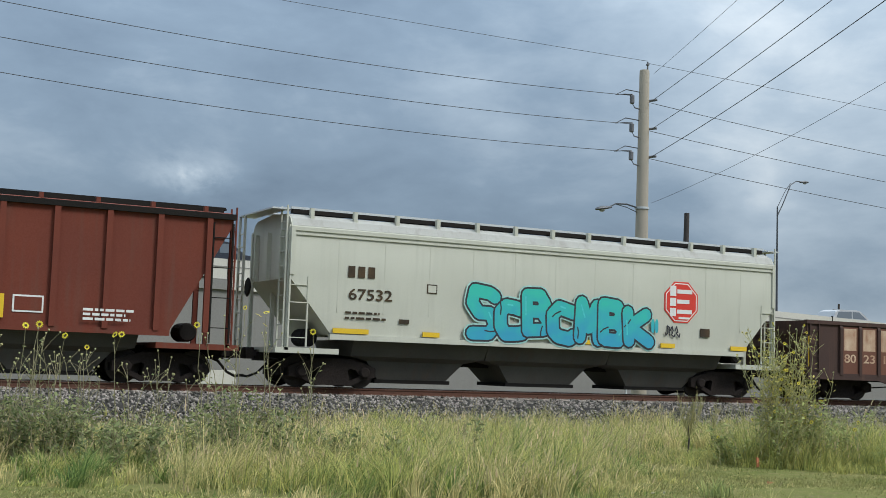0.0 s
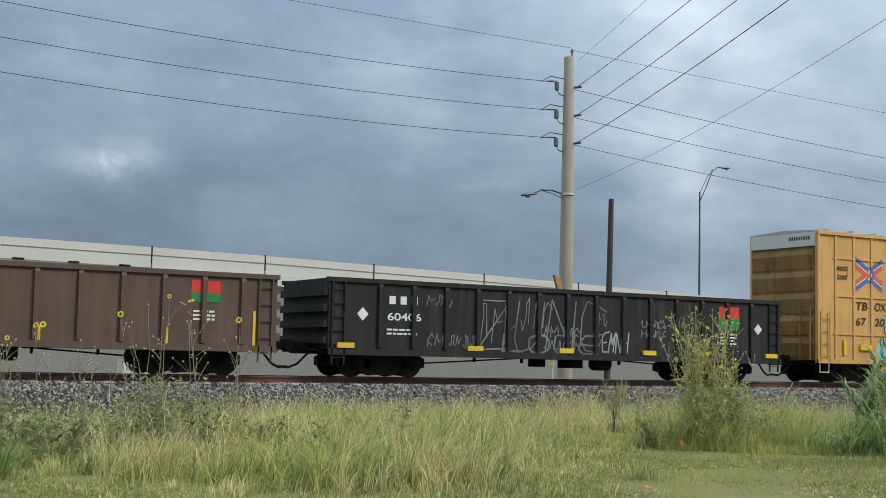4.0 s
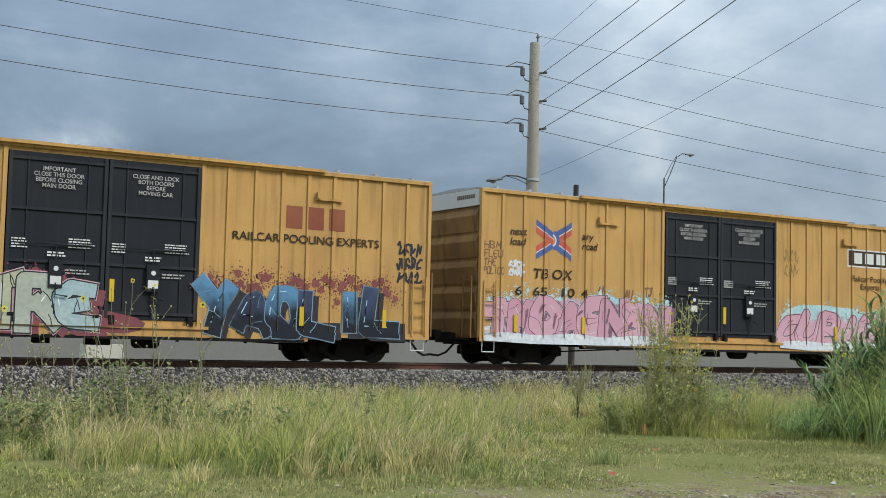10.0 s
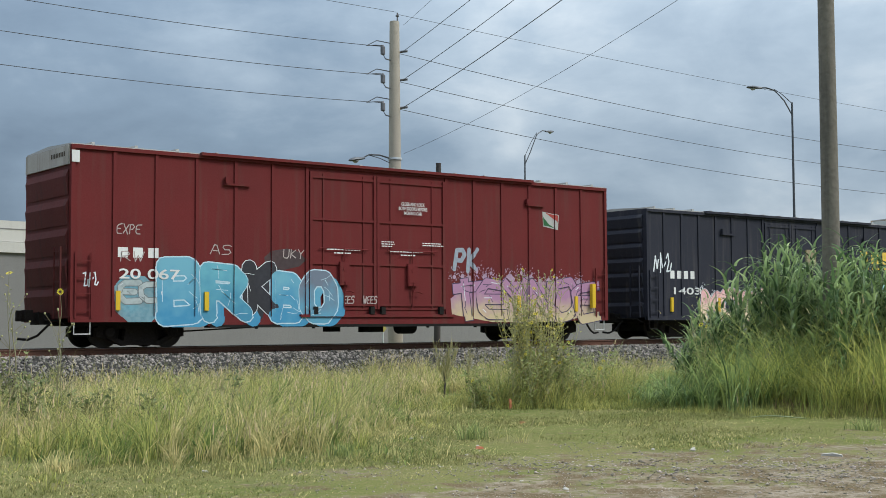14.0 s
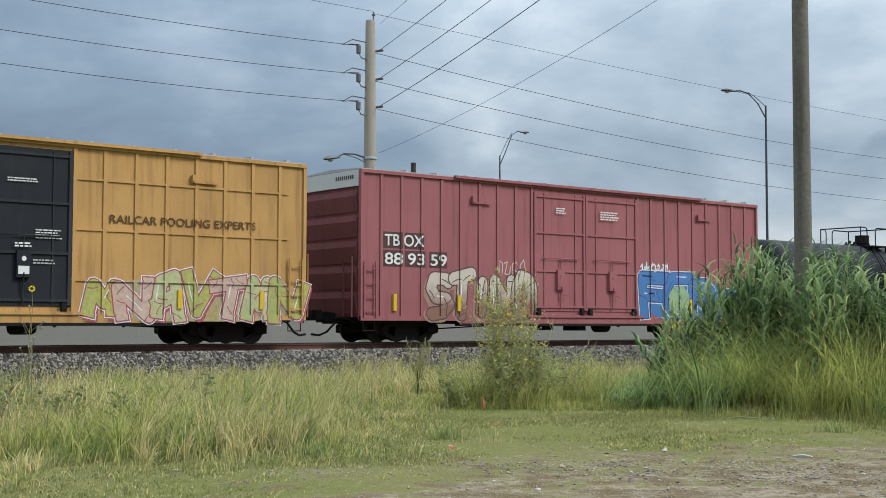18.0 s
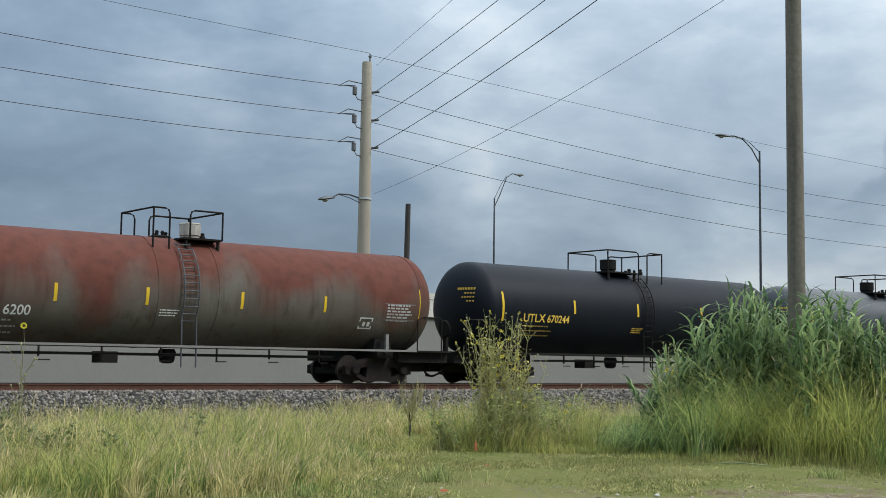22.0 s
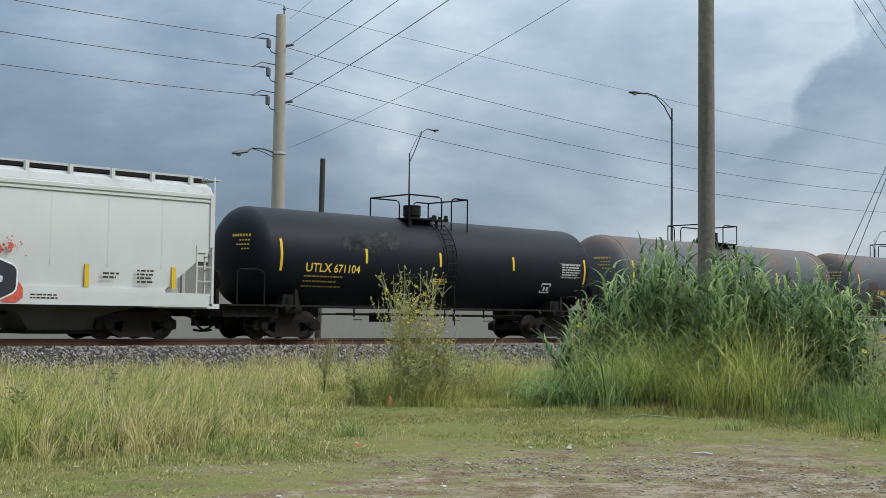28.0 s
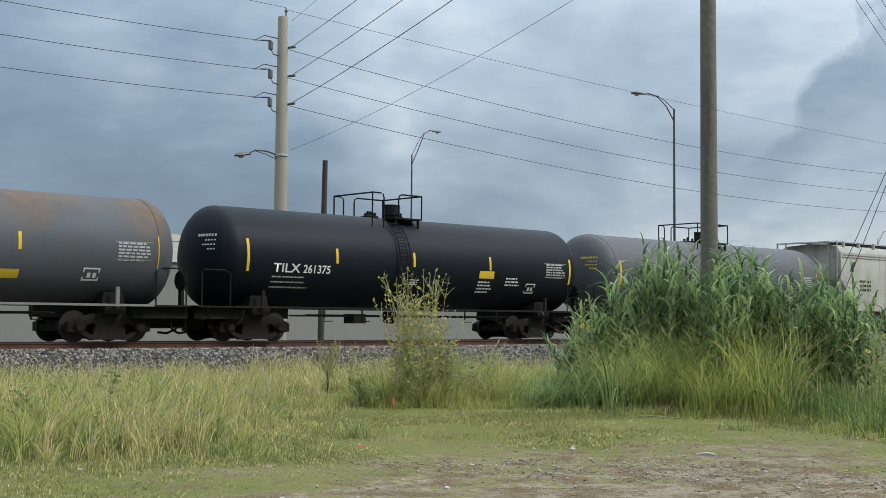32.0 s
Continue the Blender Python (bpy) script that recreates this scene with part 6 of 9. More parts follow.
def build_hoppers():
    sp = spray
    c = hopper(-6.4, 16.0, RUSTRED, "rust-red ribbed hopper car with sloping ends", 4.48, 1.3, 1.5, 4.0, 3, curved=False, ribs=13)
    part("reflector", Solid().box(10.4, 10.6, -1.68, -1.6, 1.45, 2.0), CONSP, c)
    part("label_panel", Solid().box(10.8, 11.5, -1.6, -1.585, 1.6, 2.0), LETTER_W, c)
    part("label_panel", Solid().box(10.84, 11.46, -1.605, -1.585, 1.64, 1.96), RUSTRED, c)
    bars(word_rows(random.Random(2), 12.4, 1.7, 1.2, 3, 0.06, 0.05), -1.672, LETTER_W, c)
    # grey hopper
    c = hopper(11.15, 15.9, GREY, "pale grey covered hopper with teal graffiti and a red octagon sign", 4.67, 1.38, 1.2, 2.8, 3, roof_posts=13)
    block_marks(c, 1.59, 2.9, 0.85, 0.3, 3, LETTER_B, y=-1.62, gap=0.3)
    letters("67532", 0.28, 1.61, 2.33, -1.62, LETTER_B, c, width=1.25)
    piece(c, "SCBCMBK", 5.2, 11.2, 1.4, 2.92, fade("spray_teal", (0.03, 0.28, 0.42), (0.03, 0.42, 0.34), 1.5, 2.8), 3, y=-1.65, mist=None, rim=sp("spray_tealmist", (0.26, 0.52, 0.5), (0.36, 0.52, 0.47)), drop=None, shine=sp("spray_tealdeep", (0.06, 0.5, 0.5), (0.04, 0.45, 0.48)),
          fat=0.15, line=0.055, tops="9797887", bases="0010000", wild=0.04, label="teal bubble letters outlined in black", nicks=1)
    for x in (11.22, 11.36):
        patch(c, [(x, 1.85), (x, 2.25), (x + 0.12, 2.25), (x + 0.12, 1.85)], MATS["spray_teal"], -1.66)
    cx, cz, r = 12.33, 2.8, 0.66
    for k, (rr, mt) in enumerate(((r, RED), (r * 0.93, LETTER_W), (r * 0.88, RED))):
        o = Solid().prism([(cx + rr * math.cos(a), cz + rr * math.sin(a)) for a in (math.pi / 8 + math.pi / 4 * j for j in range(8))], -1.615 - 0.004 * k, -1.6)
        part("octagon_sign", o, mt, c, "red octagonal owner sign with a white rim")
    bars([(cx - 0.42, cz + 0.18, 0.22, 0.3), (cx - 0.16, cz + 0.26, 0.55, 0.12), (cx - 0.42, cz - 0.12, 0.22, 0.24), (cx - 0.16, cz - 0.04, 0.45, 0.12), (cx - 0.42, cz - 0.42, 0.22, 0.24), (cx - 0.16, cz - 0.34, 0.55, 0.12), (cx - 0.1, cz - 0.5, 0.4, 0.06)], -1.63, LETTER_W, c, "sign_block")
    for x, w in ((1.22, 1.0), (3.8, 0.5), (6.4, 0.45), (8.9, 0.45), (11.6, 0.5), (14.2, 0.6)):
        part("reflector", Solid().box(x, x + w, -1.645, -1.6, 1.43, 1.56), CONSP, c)
    bars(word_rows(random.Random(3), 1.55, 1.95, 1.2, 2, 0.06, 0.08) + [(3.1, 1.75, 0.3, 0.12)], -1.612, LETTER_B, c)
    part("label_panel", Solid().box(13.05, 13.4, -1.62, -1.6, 1.8, 2.05), LETTER_B, c)
    part("label_panel", Solid().box(3.9, 4.2, -1.615, -1.6, 2.6, 2.85), LETTER_B, c)
    part("label_panel", Solid().box(3.93, 4.17, -1.619, -1.6, 2.63, 2.82), GREY, c)
    scribble(c, 11.75, 12.3, 1.75, 2.1, 9, INK, y=-1.62, lines=1, w=0.022)
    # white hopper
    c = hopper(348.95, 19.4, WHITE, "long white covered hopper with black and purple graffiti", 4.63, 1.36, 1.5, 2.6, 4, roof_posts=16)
    part("side_sill", Solid().box(0.1, 19.3, -1.66, -1.5, 0.92, 1.3), WHITE, c)
    sp("spray_violet2", (0.35, 0.2, 0.6), (0.3, 0.2, 0.5))
    verm = sp("spray_vermilion", (0.62, 0.09, 0.05), (0.5, 0.08, 0.06))
    patch(c, [(8.35, 0.96), (8.3, 1.25), (8.9, 1.5), (9.2, 0.96)], verm, -1.675)
    patch(c, [(13.1, 0.96), (13.4, 1.5), (13.8, 1.45), (13.8, 0.96)], verm, -1.675)
    piece(c, "TEAKED", 8.5, 13.5, 0.98, 2.35, [sp("spray_jet", (0.012, 0.012, 0.02), (0.02, 0.016, 0.03)), fade("spray_purple", (0.14, 0.07, 0.3), (0.22, 0.12, 0.42), 1.0, 2.2), MATS["spray_jet"]], 61, y=-1.69, ink=SPRAYW, rim=SPRAYW, mist=verm, fat=0.17, line=0.028, tops="988977", label="black and purple bubble letters edged in white", mist_low=0.8, shines=1, shine=MATS["spray_violet2"], puffs=1)
    tag(c, "NGC", 7.75, 1.58, 0.22, INK, 0.02, -1.62, width=0.55)
    tag(c, "HI-VIZ", 7.6, 1.28, 0.22, INK, 0.02, -1.62, width=0.85)
    for x in (2.0, 5.2, 15.5, 18.1):
        part("reflector", Solid().box(x, x + 0.12, -1.63, -1.58, 1.4, 2.0), CONSP, c)
    bars(word_rows(random.Random(6), 16.0, 1.75, 0.5, 2, 0.05, 0.05) + word_rows(random.Random(7), 17.0, 1.85, 0.6, 4, 0.05, 0.05) + word_rows(random.Random(17), 14.0, 1.15, 0.8, 2, 0.04, 0.04), -1.665, LETTER_B, c)
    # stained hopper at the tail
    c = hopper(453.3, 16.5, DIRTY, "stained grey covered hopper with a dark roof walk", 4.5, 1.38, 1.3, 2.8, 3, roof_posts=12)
    bars(word_rows(random.Random(16), 1.7, 2.6, 1.2, 3, 0.1, 0.1), -1.612, LETTER_B, c)


# -- tank cars --


def tank_car(u0, length, r, zc, body, head, label, mark, num, ink, plat, lad, seed, fat_band=False, sunk=0.0, rise=0.0):
    car = start_car("tank_car", u0, label, "tank car")
    hd = 0.72
    k = 9
    prof = [(hd - hd * math.cos(math.pi / 2 * i / k), r * math.sin(math.pi / 2 * i / k)) for i in range(0, k + 1)]
    prof[0] = (0.0, 0.02)
    prof = [(a + 0.35, b) for a, b in prof] + [(length * q, r) for q in (0.3, 0.5, 0.7)] + [(length + 0.12 - a, b) for a, b in reversed(prof)]
    part("tank", Solid().lathe(prof, "x", 56, (0, 0, zc)), body, car, smooth=True)
    for x in ([hd + 0.45, length - hd, lad - 0.9, lad + 0.9] if fat_band else []):
        band = Solid().lathe([(x - 0.04, r), (x - 0.04, r + 0.012), (x + 0.04, r + 0.012), (x + 0.04, r)], "x", 56, (0, 0, zc))
        part("weld_band", band, body, car)
    # stub sills, bolsters and running boards
    for a, b, x in ((-0.55, 3.6, 1.95), (length - 3.6, length + 0.55, length - 1.95)):
        part("stub_sill", Solid().box(a, b, -0.38, 0.38, 0.68, 1.0).box(x - 0.3, x + 0.3, -1.35, 1.35, 0.78, 1.02), UNDER, car)
    for x in (1.95, length - 1.95):
        b = Solid().prism([(x - 0.35, 0.95), (x + 0.35, 0.95), (x + 0.28, zc - r * 0.75), (x - 0.28, zc - r * 0.75)], -1.2, 1.2)
        part("saddle", b, UNDER, car)
        part("jack_post", Solid().box(x - 0.05, x + 0.05, -1.46, -1.38, 0.95, 1.5), RAILGREY if fat_band else TRUCKM, car)
    part("side_rail", Solid().box(0.9, length - 0.9, -1.56, -1.48, 0.98, 1.04), RAILGREY if fat_band else UNDER, car)
    for a, b in ((-0.5, 1.4), (length - 1.4, length + 0.5)):
        part("running_board", Solid().box(a, b, -1.5, 1.5, 0.98, 1.03), UNDER, car)
        # Platform slab, plus an added lower box that darkens the gap behind.
        part("end_platform", Solid().box(a, b, -1.3, 1.3, 0.66, 0.975).box(a + 0.3, b - 0.3, -0.4, 0.9, 0.38, 0.66), UNDER, car)
    for x in (0.2, length - 0.2):
        d = -1 if x < 1 else 1
        h = Solid().tube([(x - 0.6 * d, -1.45, 1.0), (x - 0.6 * d, -1.45, 1.95), (x - 0.4 * d, -1.45, 2.05), (x + 0.25 * d, -1.45, 2.05), (x + 0.35 * d, -1.45, 1.95), (x + 0.35 * d, -1.45, 1.0)], 0.022)
        part("handrail", h, UNDER, car)
        st = Solid().tube([(x - 0.1, -1.45, 1.0), (x - 0.1, -1.45, 0.4), (x + 0.35, -1.45, 0.4), (x + 0.35, -1.45, 1.0)], 0.02)
        st.box(x - 0.1, x + 0.35, -1.5, -1.4, 0.68, 0.7)
        part("stirrup_step", st, UNDER, car)
    part("hand_brake", Solid().lathe([(-0.38, 0.26), (-0.34, 0.3), (-0.3, 0.26)], "x", 14, (0, -0.6, 1.75)).box(-0.35, -0.25, -0.68, -0.52, 0.9, 1.7), UNDER, car)
    # valves and lines under the tank
    v = Solid().lathe([(0.55, 0.12), (0.6, 0.2), (0.85, 0.25), (0.95, 0.2)], "z", 12, (length / 2, 0, 0))
    part("bottom_outlet", v, UNDER, car)
    part("brake_pipe", Solid().tube([(3.4, -0.7, 0.78), (length - 3.4, -0.7, 0.78)], 0.03), UNDER, car)
    part("brake_pipe", Solid().tube([(3.6, -1.3, 0.8), (length - 3.8, -1.3, 0.8)], 0.025), UNDER, car)
    for i in range(6):
        x = 4.3 + i * (length - 8.6) / 5
        part("hanger", Solid().box(x - 0.02, x + 0.02, -1.32, -1.28, 0.6 if i % 2 else 0.7, 1.0).box(x - 0.02, x + 0.3, -1.32, -1.29, 0.6, 0.63), UNDER, car)
    part("brake_cylinder", Solid().box(length * 0.36, length * 0.36 + 0.5, -0.9, -0.4, 0.55, 0.85), UNDER, car)
    # top platform with railings and manway
    a, b, mw = lad + plat[0], lad + plat[1], lad + plat[2]
    flip = plat[2] < 0
    wa, wb = (a, lad - 0.02) if flip else (lad + 0.02, b)
    zt, zs = zc + r, zc + math.sqrt(r * r - 1.0)
    p = Solid().box(wa, wb, -1.02, -0.4, zt - 0.08, zt - 0.03).box(wa, wb, 0.4, 1.02, zt - 0.08, zt - 0.03)
    p.box(wa if flip else wb - 0.3, wa + 0.3 if flip else wb, -0.4, 0.4, zt - 0.08, zt - 0.03)
    for x in (wa + 0.1, wb - 0.1):
        p.box(x - 0.03, x + 0.03, -0.98, -0.9, zs - 0.05, zt - 0.08).box(x - 0.03, x + 0.03, 0.9, 0.98, zs - 0.05, zt - 0.08)
    part("top_platform", p, UNDER, car)

    def hoop(x0, x1, y, low):
        """Side rail from a corner post at x0 to a rounded end at x1."""
        d = 0.13 if x1 > x0 else -0.13
        return [(x0, y, zt + 0.72), (x1 - d, y, zt + 0.72), (x1 - d * 0.3, y, zt + 0.68), (x1, y, zt + 0.58), (x1, y, low)]

    # a railing round each end, open beside the ladder
    inner = (lad + 0.05, lad - 0.1, lad + 0.5, lad + 0.55) if flip else (lad - 0.42, lad - 0.5, lad + 0.2, lad - 0.05)
    for x0, near, far, low in ((a, *inner[:2], zs - 0.03), (b, *inner[2:], zs - 0.03 if flip else zt - 0.06)):
        rail = Solid().tube([(x0, -1.0, zt + 0.72), (x0, 1.0, zt + 0.72)], 0.026)
        rail.tube(hoop(x0, near, -1.0, low), 0.026).tube(hoop(x0, far, 1.0, low), 0.026)
        for yy in (-1.0, 1.0):
            rail.tube([(x0, yy, low), (x0, yy, zt + 0.73)], 0.026)
        part("platform_railing", rail, UNDER, car)
    man = Solid().lathe([(zt - 0.1, 0.27), (zt + 0.1, 0.27), (zt + 0.12, 0.3), (zt + 0.42, 0.3), (zt + 0.44, 0.31), (zt + 0.47, 0.29), (zt + 0.48, 0.05)], "z", 20, (mw, 0, 0))
    part("manway", man, UNDER if body is not TANKRUST else DIRTY, car)
    vc = lad + (0.65 if flip else -0.2)
    cl = Solid().lathe([(zt - 0.06, 0.3), (zt + 0.03, 0.3), (zt + 0.05, 0.26), (zt + 0.06, 0.05)], "z", 16, (vc, 0, 0))
    for dx, dy, hh in ((-0.15, -0.1, 0.2), (0.1, -0.14, 0.16), (0.13, 0.12, 0.22), (-0.05, 0.15, 0.15)):
        part("valve", Solid().lathe([(zt - 0.02, 0.05), (zt + hh * 0.7, 0.05), (zt + hh * 0.75, 0.065), (zt + hh, 0.03)], "z", 8, (vc + dx, dy, 0)), UNDER, car)
    part("valve_plate", cl, UNDER, car)
    part("relief_valve", Solid().lathe([(zt - 0.05, 0.09), (zt + 0.1, 0.09), (zt + 0.14, 0.06), (zt + 0.2, 0.07), (zt + 0.22, 0.02)], "z", 10, (b - 0.12, -0.05, 0)), UNDER, car)
    # ladder that follows the shell
    l = Solid()
    for dx in (-0.22, 0.22):
        l.tube([(lad + dx, -1.5, 0.45), (lad + dx, -1.5, 1.1)] + [(lad + dx, -(r + 0.09) * math.cos(w), zc + (r + 0.09) * math.sin(w)) for w in (math.radians(-25 + 10 * j) for j in range(9))], 0.022)
    for j in range(12):
        w = math.radians(-30 + 7.5 * j)
        y, z = -(r + 0.09) * math.cos(w), zc + (r + 0.09) * math.sin(w)
        l.tube([(lad - 0.22, y, z), (lad + 0.22, y, z)], 0.016)
    part("ladder", l, UNDER if body in (TANKBLACK, TANKSTEEL) else TANKGREY, car)
    # painted marks
    for i, (x, z0, z1) in enumerate(((1.35, zc - 0.45, zc + 0.5), *((x, zc - 0.12 - sunk, zc + 0.34 - sunk) for x in ((4.6, 7.75, 11.2) if not sunk else (4.6, 7.1, 9.95, 12.7))), (length - 0.75, zc - 0.5, zc + 0.4))):
        part("reflector", strip(x - 0.045, x + 0.045, z0, z1, r, zc), CONSP, car)
    bend = (r, zc)
    z = zc - 0.44 + rise
    letters(mark, 0.26, 2.25, z, 0, ink, car, width=0.98, bend=bend)
    letters(num, 0.24, 3.33, z, 0, ink, car, width=0.17 * len(num), bend=bend)
    rg = random.Random(seed)
    bars(word_rows(rg, 2.25, z - 0.16, 1.5, 3, 0.042, 0.11), 0, LETTER_YDIM if ink is LETTER_Y else LETTER_DULL, car, bend=bend)
    bars(word_rows(rg, length - 2.0, zc + 0.15 - sunk, 1.0, 6, 0.05, 0.04), 0, LETTER_DULL, car, "data_block", bend=bend)
    q = [(length - 2.95, zc - 0.86, 0.48, 0.04), (length - 2.95, zc - 0.56, 0.48, 0.04), (length - 2.95, zc - 0.86, 0.04, 0.3), (length - 2.51, zc - 0.86, 0.04, 0.3), (length - 2.82, zc - 0.78, 0.1, 0.13), (length - 2.66, zc - 0.78, 0.1, 0.13)]
    bars(q, 0, LETTER_W, car, "data_frame", bend=bend)
    bars(word_rows(rg, 7.5, zc - 0.55, 0.6, 3, 0.03, 0.04), 0, ink, car, bend=bend)
    bars([(length - 2.1, zc + 0.2 - sunk, 1.15, 0.025), (length - 2.1, zc - 0.28 - sunk, 1.15, 0.025)], 0, RAILGREY, car, "data_border", bend=bend)
    # small writing on the head
    hs = Solid()
    for i in range(4):
        for j in range((7, 4, 5, 3)[i]):
            tall = 0.075 if i == 0 else 0.04
            y0, zz = -1.02 + j * 0.1, zc + 0.55 - i * 0.13
            f = 1 - (y0 / r) ** 2 - ((zz - zc) / r) ** 2
            xx = 0.35 + hd - hd * math.sqrt(max(f, 0.05)) - 0.03
            hs.poly([(xx + 0.012, y0, zz), (xx - 0.004, y0 + 0.075, zz), (xx - 0.004, y0 + 0.075, zz + tall), (xx + 0.012, y0, zz + tall)])
    part("head_lettering", hs, ink, car)
    running_gear(car, u0, length, 1.95)
    return car


def build_tanks():
    mk = LETTER_Y
    spec = [
        (263.2, 15.85, TANKBLACK, "GATX", "89449", LETTER_W, (-0.9, 1.2, 0.72), 7.6, "matt black tank car with white numbers"),
        (280.15, 16.95, TANKRUST, "SHQX", "6200", LETTER_W, (-0.9, 1.2, 0.72), 8.35, "rusted red and grey tank car with white lettering"),
        (298.4, 15.85, TANKBLACK, "UTLX", "670244", mk, (-1.55, 1.3, -0.5), 8.3, "black tank car with yellow stencilled number"),
        (315.2, 15.85, TANKSTEEL, "UTLX", "662963", mk, (-1.5, 1.0, -0.6), 8.2, "slate-sheened black tank car with yellow number"),
        (332.0, 15.95, TANKBLACK, "UTLX", "669930", mk, (-1.5, 1.2, 0.55), 8.6, "black tank car with yellow stencilled number and placard"),
        (369.45, 15.7, TANKBLACK, "UTLX", "671104", mk, (-1.4, 1.25, -0.4), 8.2, "black tank car with a grey smudge and yellow number"),
        (385.9, 16.1, TANKSTAIN, "UTLX", "644497", mk, (-0.95, 1.2, 0.72), 7.75, "grey tank car with brown stains and outlined graffiti"),
        (402.75, 15.95, TANKSTAIN, "UTLX", "661543", mk, (-0.9, 1.2, 0.72), 7.85, "grey tank car with a dark stain over its number"),
        (419.5, 16.0, TANKBLACK, "TILX", "261375", LETTER_W, (-0.9, 1.2, 0.72), 7.3, "glossy black tank car with white lettering"),
        (436.3, 15.9, TANKGREY, "UTLX", "662", mk, (-0.9, 1.2, 0.72), 7.8, "plain grey tank car"),
    ]
    for i, (u, ln, body, mark, num, ink, plat, lad, label) in enumerate(spec):
        c = tank_car(u, ln, 1.53, 2.5, body, body, label, mark, num, ink, plat, lad, 100 + i, fat_band=body in (TANKRUST, TANKGREY, TANKSTAIN), sunk=(0.42, 0.3)[i] if i < 2 else 0.0, rise=(-0.06, -0.34)[i] if i < 2 else 0.0)
        b = (1.53, 2.5)
        if i == 0:
            letters("FRA AIP", 0.12, 12.85, 1.85, 0, LETTER_W, c, width=0.62, bend=b)
        if i == 6:
            w = spray("spray_chalk", (0.68, 0.68, 0.68), (0.55, 0.55, 0.55))
            piece(c, "HOG", 8.45, 10.2, 1.3, 2.15, TANKSTAIN, 201, ink=w, rim=None, shine=TANKSTAIN, tank=b, line=0.03, fat=0.17, nicks=0, shines=0, wild=0.02, gap=0.0)
            piece(c, "DEU", 10.5, 12.2, 1.32, 2.1, TANKSTAIN, 207, ink=w, rim=None, shine=TANKSTAIN, tank=b, line=0.03, fat=0.17, nicks=0, shines=0, wild=0.02, gap=0.0)
            tag(c, "DOE", 8.2, 2.36, 0.24, w, 0.02, tank=b, width=0.8)
            part("placard", strip(11.35, 12.0, 1.5, 1.72, 1.53, 2.5), CONSP, c)
            scribble(c, 6.9, 7.5, 2.2, 2.7, 203, w, lines=2, tank=b)
            scribble(c, 4.2, 4.8, 1.75, 1.9, 204, w, lines=1, tank=b)
        if i == 7:
            soot = mat("stain_soot", (0.03, 0.02, 0.016), (0.05, 0.034, 0.026), amount=0.9)
            rg = random.Random(77)
            for k in range(9):
                x = 2.2 + k * 0.095
                top, low = 2.72 - abs(k - 4) * 0.03 + rg.uniform(-0.05, 0.08), 2.2 - rg.uniform(0.0, 0.75) * (1 - abs(k - 4.5) / 6)
                part("stain", strip(x, x + 0.1, low, top, 1.53, 2.5, 0.013), soot, c, "dark soot stain run down the shell")
            part("placard", strip(10.5, 11.25, 1.65, 1.88, 1.53, 2.5), CONSP, c)
        if i == 8:
            part("placard", strip(10.7, 11.4, 2.1, 2.35, 1.53, 2.5), CONSP, c)
            bars(word_rows(random.Random(31), 10.7, 1.95, 0.75, 4, 0.05, 0.06) + word_rows(random.Random(32), 12.0, 2.1, 0.7, 3, 0.05, 0.06), 0, LETTER_W, c, bend=b)
        if i == 4:
            part("placard", strip(10.7, 11.4, 2.0, 2.25, 1.53, 2.5), mat("placard_buff", (0.55, 0.3, 0.08)), c)
        if i == 5:
            smudge = mat("stain_pale", (0.05, 0.051, 0.05), (0.014, 0.016, 0.019), amount=1.0, big=2.2, fine=9.0, rough=0.8, gloss=0.1)
            rg = random.Random(31)
            top, low = 3.3, 2.95
            for k in range(26):
                x = 3.7 + k * 0.09
                top, low = min(3.72, max(3.2, top + rg.uniform(-0.1, 0.12))), min(3.1, max(2.55, low + rg.uniform(-0.16, 0.15)))
                part("stain", strip(x, x + 0.092, low, top, 1.53, 2.5, 0.004), smudge, c, "pale ragged smudge on the shell")


build_hoppers()
build_gondolas()
build_boxcars()
drape_sides()
build_tanks()

